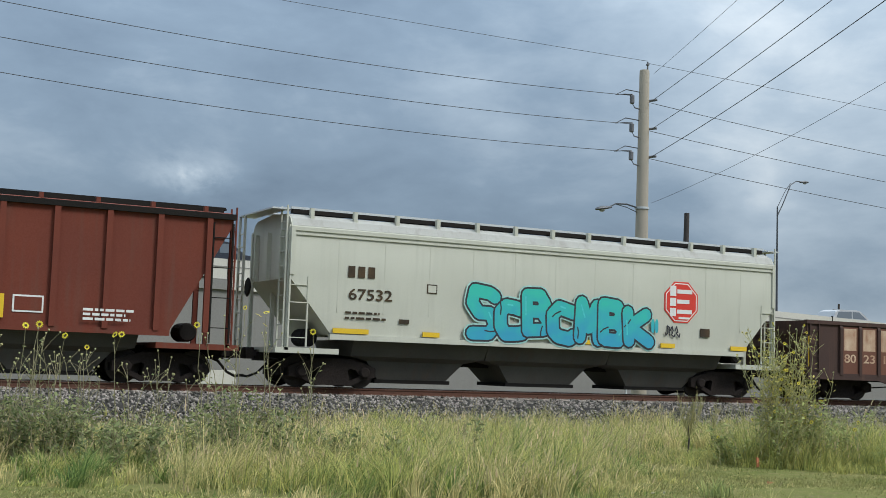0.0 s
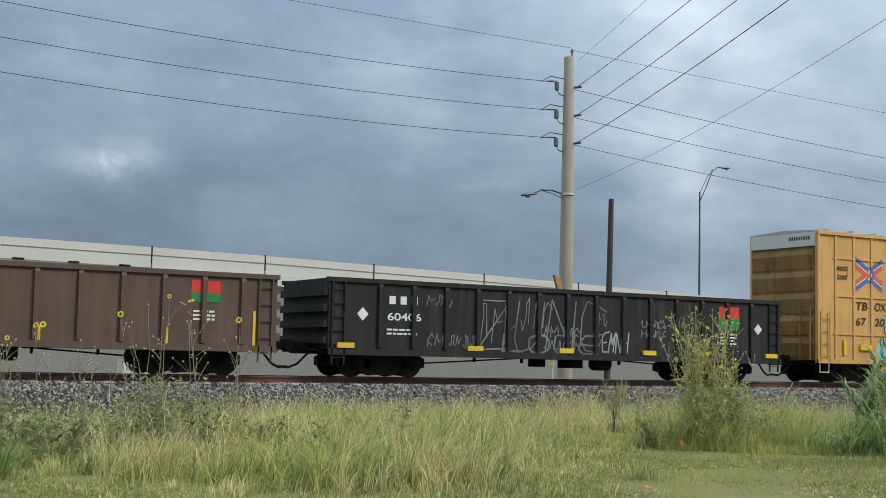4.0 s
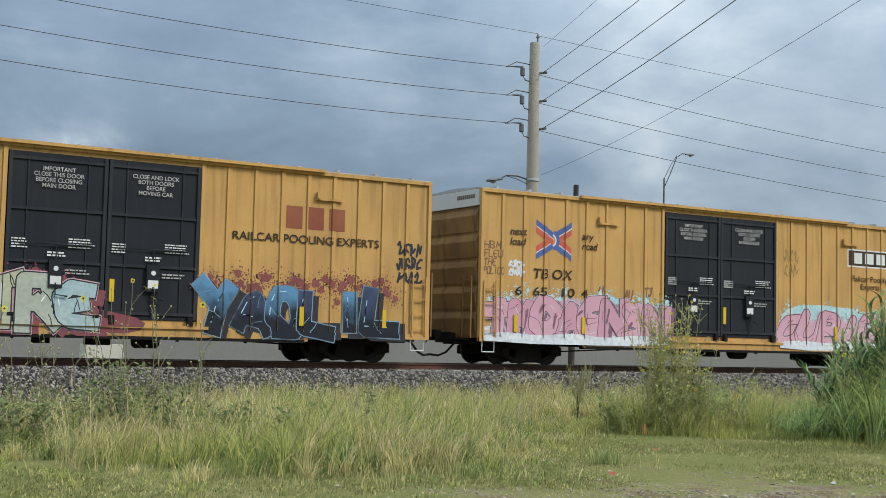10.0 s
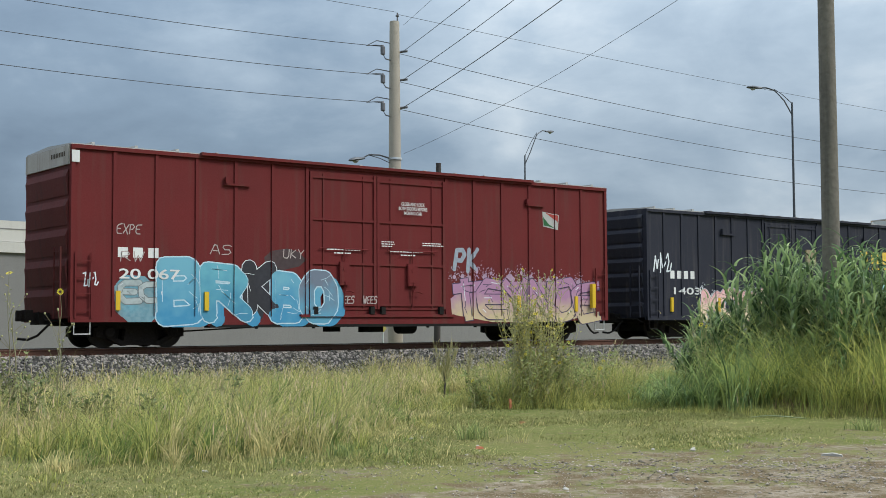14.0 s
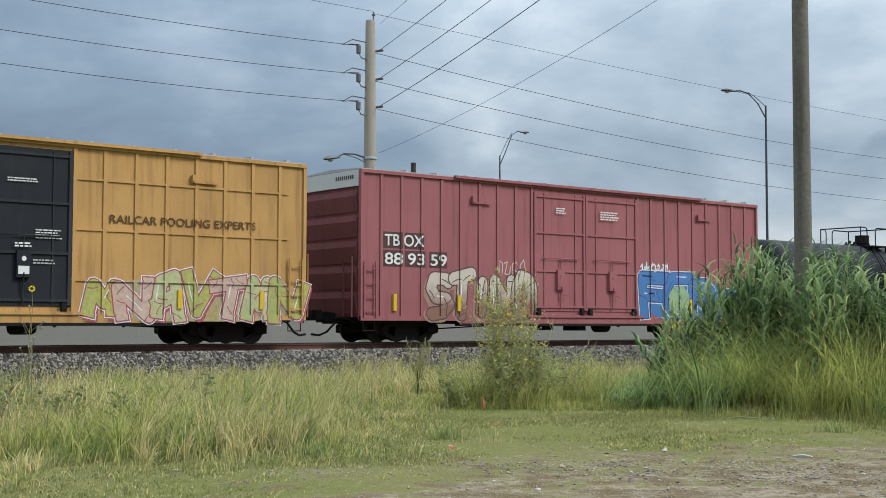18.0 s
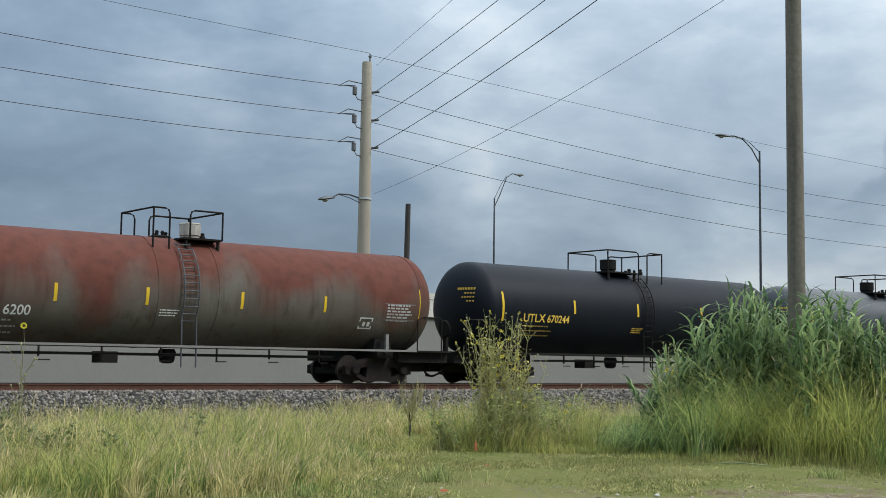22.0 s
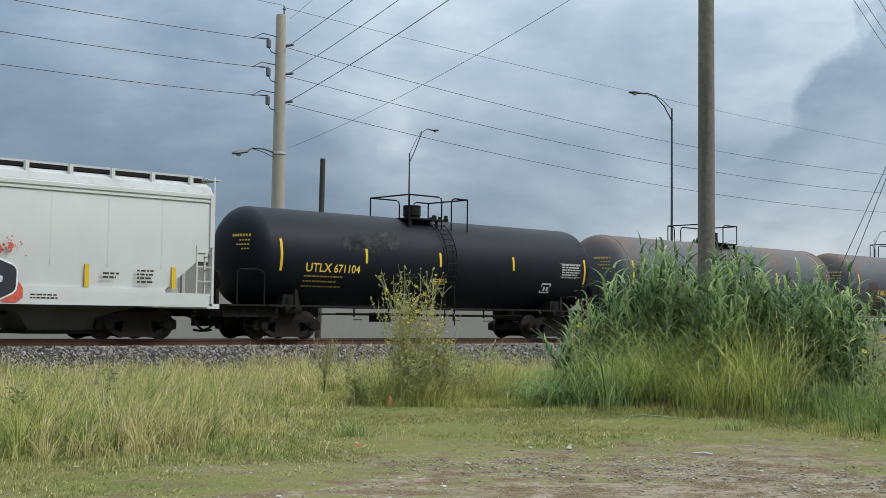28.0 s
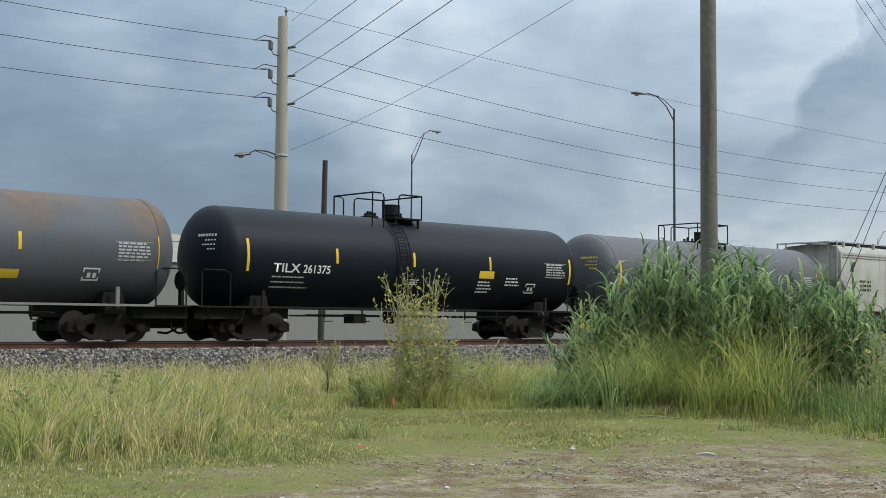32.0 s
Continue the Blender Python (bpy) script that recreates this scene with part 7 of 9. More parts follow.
# ---------- ground, track, overpass ----------
def ground_material():
    mt = bpy.data.materials.new("ground_soil")
    mt.use_nodes = True
    N, L = mt.node_tree.nodes, mt.node_tree.links
    b = N["Principled BSDF"]
    b.inputs["Roughness"].default_value, b.inputs["Specular IOR Level"].default_value = 0.95, 0.0
    tc = N.new("ShaderNodeTexCoord")

    def nz(scale, detail=6):
        n = N.new("ShaderNodeTexNoise")
        n.inputs["Scale"].default_value, n.inputs["Detail"].default_value = scale, detail
        L.new(tc.outputs["Object"], n.inputs["Vector"])
        return n.outputs["Fac"]

    def mixc(fac, a, c):
        x = N.new("ShaderNodeMix")
        x.data_type = "RGBA"
        for i, v in ((0, fac), (6, a), (7, c)):
            if isinstance(v, (tuple, float)):
                x.inputs[i].default_value = (*v, 1) if isinstance(v, tuple) else v
            else:
                L.new(v, x.inputs[i])
        return x.outputs[2]

    def rng(v, a, c, lo=0.0, hi=1.0):
        r = N.new("ShaderNodeMapRange")
        for i, x in enumerate((a, c, lo, hi)):
            r.inputs[i + 1].default_value = x
        L.new(v, r.inputs[0])
        return r.outputs[0]

    a, c, d, e = nz(0.5), nz(2.2), nz(40.0), nz(9.0)
    turf = mixc(rng(a, 0.35, 0.65), (0.115, 0.13, 0.04), (0.16, 0.152, 0.062))
    turf = mixc(rng(e, 0.5, 0.7), turf, (0.19, 0.165, 0.085))
    turf = mixc(rng(d, 0.5, 0.7, 0.0, 0.8), turf, (0.07, 0.085, 0.028))
    bare = mixc(rng(c, 0.4, 0.6), (0.125, 0.092, 0.054), (0.24, 0.2, 0.15))
    bare = mixc(rng(e, 0.48, 0.62, 0.0, 0.9), bare, (0.1, 0.08, 0.045))
    bare = mixc(rng(d, 0.58, 0.7), bare, (0.3, 0.27, 0.22))
    # the worn patch, broken up by turf
    mp = N.new("ShaderNodeMapping")
    mp.inputs["Location"].default_value = (-10.0 / 8.0, -6.7 / 5.0, 0)
    mp.inputs["Scale"].default_value = (1 / 8.0, 1 / 5.0, 0.0)
    L.new(tc.outputs["Object"], mp.inputs[0])
    ln = N.new("ShaderNodeVectorMath")
    ln.operation = "LENGTH"
    L.new(mp.outputs[0], ln.inputs[0])
    worn = ln.outputs["Value"]
    for v, w in ((nz(0.9, 3), 1.0), (c, 0.9), (e, 0.7)):
        ad = N.new("ShaderNodeMath")
        L.new(worn, ad.inputs[0])
        L.new(rng(v, 0.3, 0.7, -0.5 * w, 0.5 * w), ad.inputs[1])
        worn = ad.outputs[0]
    fac = rng(worn, 0.48, 0.92, 1.0, 0.0)
    L.new(mixc(fac, turf, bare), b.inputs["Base Color"])
    bp = N.new("ShaderNodeBump")
    bp.inputs["Strength"].default_value, bp.inputs["Distance"].default_value = 0.5, 0.04
    L.new(d, bp.inputs["Height"])
    L.new(bp.outputs[0], b.inputs["Normal"])
    return mt


def quick_mesh(name, verts, faces_flat, k, mt, smooth=False):
    """A mesh from arrays: faces of k corners each."""
    me = bpy.data.meshes.new(name)
    nf = len(faces_flat) // k
    me.vertices.add(len(verts))
    me.vertices.foreach_set("co", np.asarray(verts, dtype=np.float32).ravel())
    me.loops.add(nf * k)
    me.loops.foreach_set("vertex_index", np.asarray(faces_flat, dtype=np.int32))
    me.polygons.add(nf)
    me.polygons.foreach_set("loop_start", np.arange(0, nf * k, k, dtype=np.int32))
    me.materials.append(mt)
    me.update(calc_edges=True)
    if smooth:
        me.shade_smooth()
    return me


def build_ground():
    xs = np.concatenate([[-3000, -1000, -300, -100, -40], np.arange(-10, 45, 0.5), [50, 60, 80, 120, 200, 400, 900, 3000]])
    ys = np.concatenate([[-3000, -800, -200, -50, -10], np.arange(0, 29, 0.5), [32, 36, 40, 50, 58, 70, 90, 150, 400, 1000, 3000]])
    X, Y = np.meshgrid(xs, ys, indexing="ij")
    Z = np.array([[0.05 * noise.noise((x * 0.35, y * 0.35, 0)) + 0.02 * noise.noise((x * 1.7, y * 1.7, 3)) if -9 < x < 44 and 1 < y < 28 else 0.0 for y in ys] for x in xs])
    v = np.stack([X, Y, Z], -1).reshape(-1, 3)
    nx, ny = len(xs), len(ys)
    i, j = np.meshgrid(np.arange(nx - 1), np.arange(ny - 1), indexing="ij")
    a = (i * ny + j).ravel()
    f = np.stack([a, a + ny, a + ny + 1, a + 1], -1).ravel()
    g = new("ground", quick_mesh("ground", v, f, 4, ground_material(), True))
    tagged(g, "flat ground of worn turf with a bare gravelly patch", "ground", kind="structure")


build_ground()
STONE = mat("ballast_stone", (0.225, 0.208, 0.182), (0.14, 0.128, 0.112), rough=0.9, island=0.9, fine=20, bump=0.2, gloss=0.15)
# Bed colour is near black to give shade between the loose stones.
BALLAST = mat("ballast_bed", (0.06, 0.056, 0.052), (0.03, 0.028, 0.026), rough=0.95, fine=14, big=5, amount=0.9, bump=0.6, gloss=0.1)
CONCRETE = mat("concrete_pale", (0.52, 0.5, 0.45), (0.42, 0.4, 0.36), rough=0.85, streak=0.25, streak_color=(0.3, 0.28, 0.25), big=0.3)
WALLC = mat("concrete_wall", (0.2, 0.193, 0.182), (0.16, 0.154, 0.145), rough=0.9, streak=0.35, streak_color=(0.15, 0.14, 0.13), big=0.25)
TIEC = mat("concrete_tie", (0.48, 0.41, 0.35), (0.36, 0.3, 0.26), rough=0.9)
RAILM = mat("rail_rust", (0.13, 0.062, 0.042), (0.09, 0.05, 0.038), rough=0.85, gloss=0.2)
RAILTOP = mat("rail_head", (0.32, 0.3, 0.29), rough=0.35, metal=0.9)


def build_track():
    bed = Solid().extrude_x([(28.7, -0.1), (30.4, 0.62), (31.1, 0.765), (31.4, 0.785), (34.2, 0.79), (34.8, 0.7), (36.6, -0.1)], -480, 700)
    b = thing("ballast_bed", bed, BALLAST, "raised bed of crushed stone under the track, darkened as shade between stones", "ballast", kind="structure")
    tr = new("railway_track")
    tagged(tr, "rusty steel rails on pale concrete ties", "railway track", kind="structure")
    for y in (31.85, 33.355):
        prof = [(-0.075, 0.81), (0.075, 0.81), (0.075, 0.825), (0.012, 0.845), (0.012, 0.93), (0.037, 0.945), (0.037, 0.978), (-0.037, 0.978), (-0.037, 0.945), (-0.012, 0.93), (-0.012, 0.845), (-0.075, 0.825)]
        part("rail", Solid().extrude_x([(y + a, z) for a, z in prof], -480, 700), RAILM, tr)
        part("rail_head", Solid().box(-480, 700, y - 0.03, y + 0.03, 0.976, 0.981), RAILTOP, tr)
    tie = Solid().prism([(-0.13, 0.6), (0.13, 0.6), (0.1, 0.815), (-0.1, 0.815)], -1.3, 1.3).mesh("tie", TIEC)
    clip = Solid().box(-0.06, 0.06, -0.16, -0.08, 0.815, 0.86).box(-0.06, 0.06, 0.08, 0.16, 0.815, 0.86).mesh("rail_clip", RAILM)
    for i in range(170):
        x = 2.0 + i * 0.61
        part("tie", tie, None, tr, at=(x, TRACK_Y, 0))
        if 5 < x < 62:
            part("rail_clip", clip, None, tr, at=(x, 31.85, 0))
    # loose stones on the near shoulder
    n = 38000
    rs = np.random.RandomState(3)
    px = rs.uniform(3, 75, n)
    q = rs.uniform(0, 1, n)
    py = np.where(q < 0.9, rs.uniform(28.6, 31.22, n), rs.uniform(31.35, 31.75, n))
    pz = np.interp(py, [28.6, 30.4, 31.1, 31.4, 32], [-0.06, 0.6, 0.75, 0.77, 0.78])
    size = rs.uniform(0.022, 0.052, n)
    base = np.array([(1, 0, 0), (-1, 0, 0), (0, 1, 0), (0, -1, 0), (0, 0, 1), (0, 0, -1)], float)
    tri = np.array([(0, 2, 4), (2, 1, 4), (1, 3, 4), (3, 0, 4), (2, 0, 5), (1, 2, 5), (3, 1, 5), (0, 3, 5)])
    v = base[None] * (size[:, None, None] * rs.uniform(0.6, 1.3, (n, 6, 1)))
    ang = rs.uniform(0, 6.28, n)
    c, s = np.cos(ang)[:, None], np.sin(ang)[:, None]
    v = np.stack([v[..., 0] * c - v[..., 1] * s, v[..., 0] * s + v[..., 1] * c + v[..., 2] * 0.4, v[..., 2] * 0.8 + v[..., 0] * 0.3], -1)
    v += np.stack([px, py, pz + size * 0.55], -1)[:, None]
    f = (tri[None] + (np.arange(n) * 6)[:, None, None]).ravel()
    o = new("ballast_stones", quick_mesh("ballast_stones", v.reshape(-1, 3), f, 3, STONE))
    tagged(o, "loose grey crushed stones on the track shoulder", "gravel", kind="stuff")


def barrier_top(x):
    return float(np.interp(x, [-60, 8, 18, 24, 37, 55, 90, 140, 200, 900], [6.85, 6.62, 6.52, 6.44, 6.15, 5.6, 4.2, 2.3, 1.3, 1.3]))


def build_overpass():
    wy = 60.0
    o = new("overpass_ramp")
    tagged(o, "pale concrete retaining wall and barrier of a raised road", "overpass", kind="structure")
    joints = [-60, -45, -32, -20, -10, 0, 10, 18.4, 24.2, 30.3, 37.1, 43.5, 50, 57, 64, 72, 80, 90, 100, 120, 140, 170, 200]
    for a, b in zip(joints, joints[1:]):
        za, zb = barrier_top(a), barrier_top(b)
        g = 0.03
        part("barrier_panel", Solid().prism([(a + g, za - 0.98), (b - g, zb - 0.98), (b - g, zb), (a + g, za)], wy, wy + 0.25), CONCRETE, o)
        part("barrier_line", Solid().prism([(a + g, za - 0.4), (b - g, zb - 0.4), (b - g, zb - 0.36), (a + g, za - 0.36)], wy - 0.02, wy), WALLC, o)
        part("joint_post", Solid().box(b - 0.022, b + 0.022, wy - 0.03, wy + 0.1, zb - 0.75, zb + 0.06), UNDER, o)
        part("coping", Solid().prism([(a, za - 1.5), (b, zb - 1.5), (b, zb - 1.0), (a, za - 1.0)], wy - 0.12, wy + 0.3), CONCRETE if a >= 18 else WALLC, o)
        part("wall_panel", Solid().prism([(a, -0.2), (b, -0.2), (b, zb - 1.5), (a, za - 1.5)], wy + 0.02, wy + 0.4), WALLC, o)
    for x in (9.5, 12.2, 14.7, 17.1, 6.6):
        z = barrier_top(x) - 0.98
        part("drain_bracket", Solid().box(x - 0.25, x + 0.25, wy - 0.16, wy, z - 0.02, z + 0.06), UNDER, o)
    xs = joints + [300, 500, 900]
    dk = Solid()
    for a, b in zip(xs, xs[1:]):
        za, zb = barrier_top(a) - 0.7, barrier_top(b) - 0.7
        dk.prism([(a, za - 0.3), (b, zb - 0.3), (b, zb), (a, za)], wy + 0.2, wy + 13)
    part("road_deck", dk, mat("asphalt", (0.06, 0.06, 0.062), (0.045, 0.045, 0.047), rough=0.9), o)
    back = Solid()
    for a, b in zip(joints, joints[1:]):
        za, zb = barrier_top(a) - 0.2, barrier_top(b) - 0.2
        back.prism([(a, -0.2), (b, -0.2), (b, zb), (a, za)], wy + 13, wy + 13.3)
    part("far_barrier", back, CONCRETE, o)
    # low pale kerb block and a sign behind the track
    k = thing("concrete_block", Solid().prism([(-0.75, 0), (0.75, 0), (0.7, 1.25), (-0.7, 1.25)], -0.4, 0.4), CONCRETE, "white-painted concrete block behind the track", "block", at=(14.1, 47, 0))
    sg = thing("road_sign", None, None, "small yellow road sign on a thin post", "sign", at=(34.8, 50, 0))
    part("post", Solid().box(-0.03, 0.03, -0.03, 0.03, 0, 1.5), GALV, sg)
    part("sign_plate", Solid().prism([(-0.17, 1.35), (0, 1.52), (0.17, 1.35), (0, 1.18)], -0.05, -0.035), mat("sign_ochre", (0.34, 0.29, 0.06), (0.26, 0.22, 0.06), rough=0.7), sg)


build_track()
build_overpass()

# ---------- poles, lamps, wires ----------
POLEC = mat("concrete_pole", (0.3, 0.265, 0.21), (0.23, 0.205, 0.165), rough=0.85, big=0.5)
POLEW = mat("wood_pole", (0.15, 0.132, 0.105), (0.1, 0.09, 0.075), rough=0.9, streak=1.0, streak_color=(0.05, 0.045, 0.04), bump=0.6, fine=12)
POLED = mat("wood_dark", (0.035, 0.03, 0.028), (0.06, 0.05, 0.045), rough=0.9, streak=0.5)
WIRE = mat("wire_dark", (0.03, 0.03, 0.033), rough=0.6)
INSUL = mat("insulator_grey", (0.12, 0.12, 0.13), rough=0.5)
LAMPM = mat("lamp_grey", (0.06, 0.066, 0.075), rough=0.5, metal=0.3)
GLASS = mat("lamp_lens", (0.3, 0.31, 0.31), rough=0.2)
CP = Vector((28.4, 40.0, 0))
NP = Vector((20.2, 14.47, 0))
RP = Vector((91.0, 40.0, 0))


def cobra_head(parent, p, d):
    """A street lamp's head at p, reaching along the unit vector d."""
    s = Solid()
    a = Vector(p)
    u = Vector(d)
    q = u.cross(Vector((0, 0, 1)))
    ring = [(0, 0.05, 0.05), (0.15, 0.1, 0.07), (0.45, 0.16, 0.1), (0.65, 0.12, 0.07), (0.72, 0.03, 0.02)]
    n = 10
    for t, w, h in ring:
        for j in range(n):
            ang = 2 * math.pi * j / n
            s.v.append(tuple(a + u * t + q * w * math.cos(ang) + Vector((0, 0, h * math.sin(ang) * (1 if math.sin(ang) > 0 else 0.6)))))
    for i in range(len(ring) - 1):
        for j in range(n):
            s.f.append((i * n + j, i * n + (j + 1) % n, (i + 1) * n + (j + 1) % n, (i + 1) * n + j))
    s.f += [tuple(range(n)), tuple(range(4 * n, 5 * n))]
    s.m = [0] * len(s.f)
    h = part("lamp_head", s, LAMPM, parent, smooth=True)
    c = a + u * 0.42
    part("lens", Solid().lathe([(c.z - 0.12, 0.06), (c.z - 0.06, 0.12), (c.z - 0.03, 0.13)], "z", 12, (c.x, c.y, 0)), GLASS, h)


def build_poles():
    cp = thing("utility_pole", None, None, "tall round concrete utility pole with a street lamp arm", "utility pole", at=CP)
    part("pole", Solid().lathe([(0, 0.3), (13.2, 0.19), (13.25, 0.17)], "z", 24), POLEC, cp, smooth=True)
    part("finial", Solid().lathe([(13.2, 0.03), (13.45, 0.03), (13.47, 0.07), (13.51, 0.07), (13.53, 0.03), (13.6, 0.03)], "z", 10, (0.14, 0, 0)), INSUL, cp)
    for z in (12.16, 11.06, 9.98):
        b = part("insulator_bracket", Solid().tube([(-0.2, 0, z - 0.45), (-0.42, 0, z - 0.42), (-0.55, 0, z - 0.25)], 0.025), INSUL, cp)
        part("insulator", Solid().lathe([(z - 0.28, 0.06), (z - 0.25, 0.09), (z + 0.03, 0.09), (z + 0.05, 0.05), (z + 0.1, 0.03)], "z", 12, (-0.55, 0, 0)), INSUL, b)
        part("jumper_wire", Solid().tube([(-0.55, 0, z + 0.08), (-0.9, 0, z + 0.05), (-1.3, 0, z - 0.02), (-0.8, 0.05, z + 0.25), (-0.1, 0.05, z + 0.22)], 0.018), WIRE, cp)
        part("dead_end_clamp", Solid().tube([(0.18, -0.1, z - 0.1), (0.36, -0.35, z - 0.08)], 0.05, 8), INSUL, cp)
    band = Solid().lathe([(7.86, 0.255), (7.86, 0.27), (7.94, 0.27), (7.94, 0.255)], "z", 24)
    part("arm_band", band, GALV, cp)
    arm = Solid().tube([(-0.2, 0, 7.9), (-0.7, 0, 8.0), (-1.2, 0, 7.98), (-1.45, 0, 7.85)], 0.03)
    arm.tube([(-0.2, 0, 7.72), (-0.7, 0, 7.88), (-1.2, 0, 7.96)], 0.015)
    part("lamp_arm", arm, LAMPM, cp)
    cobra_head(cp, (-1.4, 0, 7.82), Vector((-1, 0, -0.18)).normalized())
    npole = thing("utility_pole", None, None, "weathered brown wooden utility pole rising from tall reeds", "utility pole", at=NP)
    part("pole", Solid().lathe([(0, 0.17), (4, 0.16), (9, 0.145), (15.2, 0.12)], "z", 20), POLEW, npole, smooth=True)
    part("crossarm", Solid().box(-1.1, 1.1, -0.06, 0.06, 14.2, 14.35), POLEW, npole)
    sp = thing("wooden_post", None, None, "short dark leaning wooden pole beyond the track", "pole", at=(31.15, 41.0, 0))
    part("pole", Solid().lathe([(0, 0.14), (8.05, 0.105)], "z", 16), POLED, sp, smooth=True)
    sp.rotation_euler = (0, radians(0.9), 0)
    rp = thing("utility_pole", None, None, "far concrete utility pole further along the track", "utility pole", at=RP)
    part("pole", Solid().lathe([(0, 0.28), (13.0, 0.18)], "z", 16), POLEC, rp, smooth=True)
    lp = thing("utility_pole", None, None, "tall plain concrete utility pole beside the track", "utility pole", at=(-4, 40, 0))
    part("pole", Solid().lathe([(0, 0.28), (13.6, 0.18)], "z", 16), POLEC, lp, smooth=True)
    gp = thing("utility_pole", None, None, "wooden utility pole with guy cables", "utility pole", at=(36.2, 17.1, 0))
    part("pole", Solid().lathe([(0, 0.16), (12.0, 0.12)], "z", 16), POLEW, gp, smooth=True)
    for dz, dx in ((0, 0), (0.3, 0.35)):
        part("guy_cable", Solid().tube([(-2.3 + dx, 4.1 - dx, 0.1), (0, 0, 10.8 + dz)], 0.012), WIRE, gp)
    part("guy_guard", Solid().tube([(-2.3, 4.1, 0.1), (-1.9, 3.4, 1.9)], 0.022), GALV, gp)

    fp = thing("utility_pole", None, None, "distant wooden utility pole with a crossarm and transformer", "utility pole", at=(124.6, 130.0, 0))
    part("pole", Solid().lathe([(0, 0.2), (11.9, 0.14)], "z", 10), POLED, fp)
    part("crossarm", Solid().box(-1.0, 1.0, -0.08, 0.08, 11.0, 11.15), POLED, fp)
    part("transformer", Solid().lathe([(10.0, 0.25), (10.9, 0.28), (11.0, 0.1)], "z", 10, (0.4, -0.2, 0)), INSUL, fp)

    def wire(a, b, sag, r, label):
        a, b = Vector(a), Vector(b)
        n = 28
        s = Solid().tube([a.lerp(b, i / n) - Vector((0, 0, 4 * sag * (i / n) * (1 - i / n))) for i in range(n + 1)], r, 6)
        thing("power_line", s, WIRE, label, "cable", "power lines", smooth=True)

    for z, zr, sag in ((13.55, 13.2, 0.45), (12.12, 12.0, 1.25), (11.02, 10.8, 1.25), (9.95, 9.6, 1.3)):
        x = 0.14 if z > 13 else 0.25
        wire(CP + Vector((x, 0, z - (0.1 if z < 13 else 0))), RP + Vector((0, 0, zr)), sag, 0.008 if z > 13 else 0.011, "dark power line strung along the track")
        wire(CP + Vector((-0.55 if z < 13 else 0.14, 0, z + 0.08)), (-4, 40, z + (0.7 if z < 13 else 0.35)), 0.56 if z < 13 else 0.1, 0.008 if z > 13 else 0.011, "dark power line strung along the track")
    for za, zb, sag, r in ((13.1, 14.8, 0.15, 0.007), (12.08, 13.35, 0.2, 0.012), (10.98, 12.42, 0.25, 0.012), (9.9, 11.42, 0.25, 0.013), (8.1, 9.45, 0.35, 0.006)):
        wire(CP + Vector((0.25, -0.25, za)), NP + Vector((0, 0.1, zb)), sag, r, "dark power line crossing over the track")
    for z, y in ((13.3, 0.9), (13.3, -0.9), (12.4, 0.0)):
        wire(NP + Vector((y, 0, z)), RP + Vector((0, 0, z - 1.2)), 0.9, 0.009, "dark power line running off to a far pole")

    # street lamps beyond the track
    def lamp(x, y, h, d, reach, base=0.0, up=1.0):
        o = thing("street_lamp", None, None, "tall grey steel street lamp with a curved arm", "street lamp", "street lamps", at=(x, y, base))
        part("pole", Solid().lathe([(0, 0.075), (h, 0.045)], "z", 12), LAMPM, o, smooth=True)
        part("arm", Solid().tube([(0, 0, h - 0.6), (d[0] * reach * 0.25, d[1] * reach * 0.25, h + 0.15 * up), (d[0] * reach * 0.55, d[1] * reach * 0.55, h + 0.85 * up), (d[0] * reach * 0.8, d[1] * reach * 0.8, h + 1.02 * up), (d[0] * reach, d[1] * reach, h + 1.02 * up)], 0.035), LAMPM, o)
        part("arm_brace", Solid().tube([(0, 0, h - 0.05), (d[0] * reach * 0.3, d[1] * reach * 0.3, h + 0.55 * up), (d[0] * reach * 0.55, d[1] * reach * 0.55, h + 0.92 * up)], 0.02), LAMPM, o)
        cobra_head(o, (d[0] * (reach - 0.1), d[1] * (reach - 0.1), h + 1.0 * up), Vector((d[0], d[1], 0.05)).normalized())

    lamp(54.3, 62.0, 7.37, (1, 0), 1.9, 5.0, 1.7)
    lamp(49.3, 37.3, 11.84, (-0.8, 0.6), 1.5, 0.0, 0.68)
    lamp(133.0, 72.5, 10.0, (1, 0), 2.4, 1.2)


build_poles()

# ---------- vegetation ----------
def leafy(name, a, b, rough=0.8, island=0.5):
    return mat(name, a, b, rough=rough, island=island, thin=True, bump=0, big=0.6, amount=0.8)


DRY = leafy("grass_dry", (0.54, 0.475, 0.215), (0.39, 0.375, 0.14), 0.8, 0.6)
SEEDY = leafy("grass_seed_heads", (0.5, 0.42, 0.24), (0.42, 0.34, 0.19))
GREEN = leafy("grass_green", (0.275, 0.315, 0.085), (0.42, 0.4, 0.13), 0.8, 0.65)
LUSH = leafy("grass_lush", (0.12, 0.2, 0.055), (0.22, 0.275, 0.08), 0.75, 0.65)
TURF = leafy("turf_blades", (0.185, 0.215, 0.062), (0.26, 0.24, 0.095), 0.85, 0.5)
REED = leafy("reed_leaf", (0.135, 0.225, 0.085), (0.25, 0.345, 0.15), 0.45, 0.75)
BLUEGRASS = leafy("cane_grass_leaf", (0.22, 0.32, 0.105), (0.34, 0.43, 0.16), 0.5, 0.65)
GOLD = leafy("grass_gold", (0.46, 0.465, 0.135), (0.31, 0.4, 0.11), 0.75, 0.7)
DEAD = leafy("grass_dead", (0.33, 0.235, 0.13), (0.22, 0.16, 0.09), 0.85)
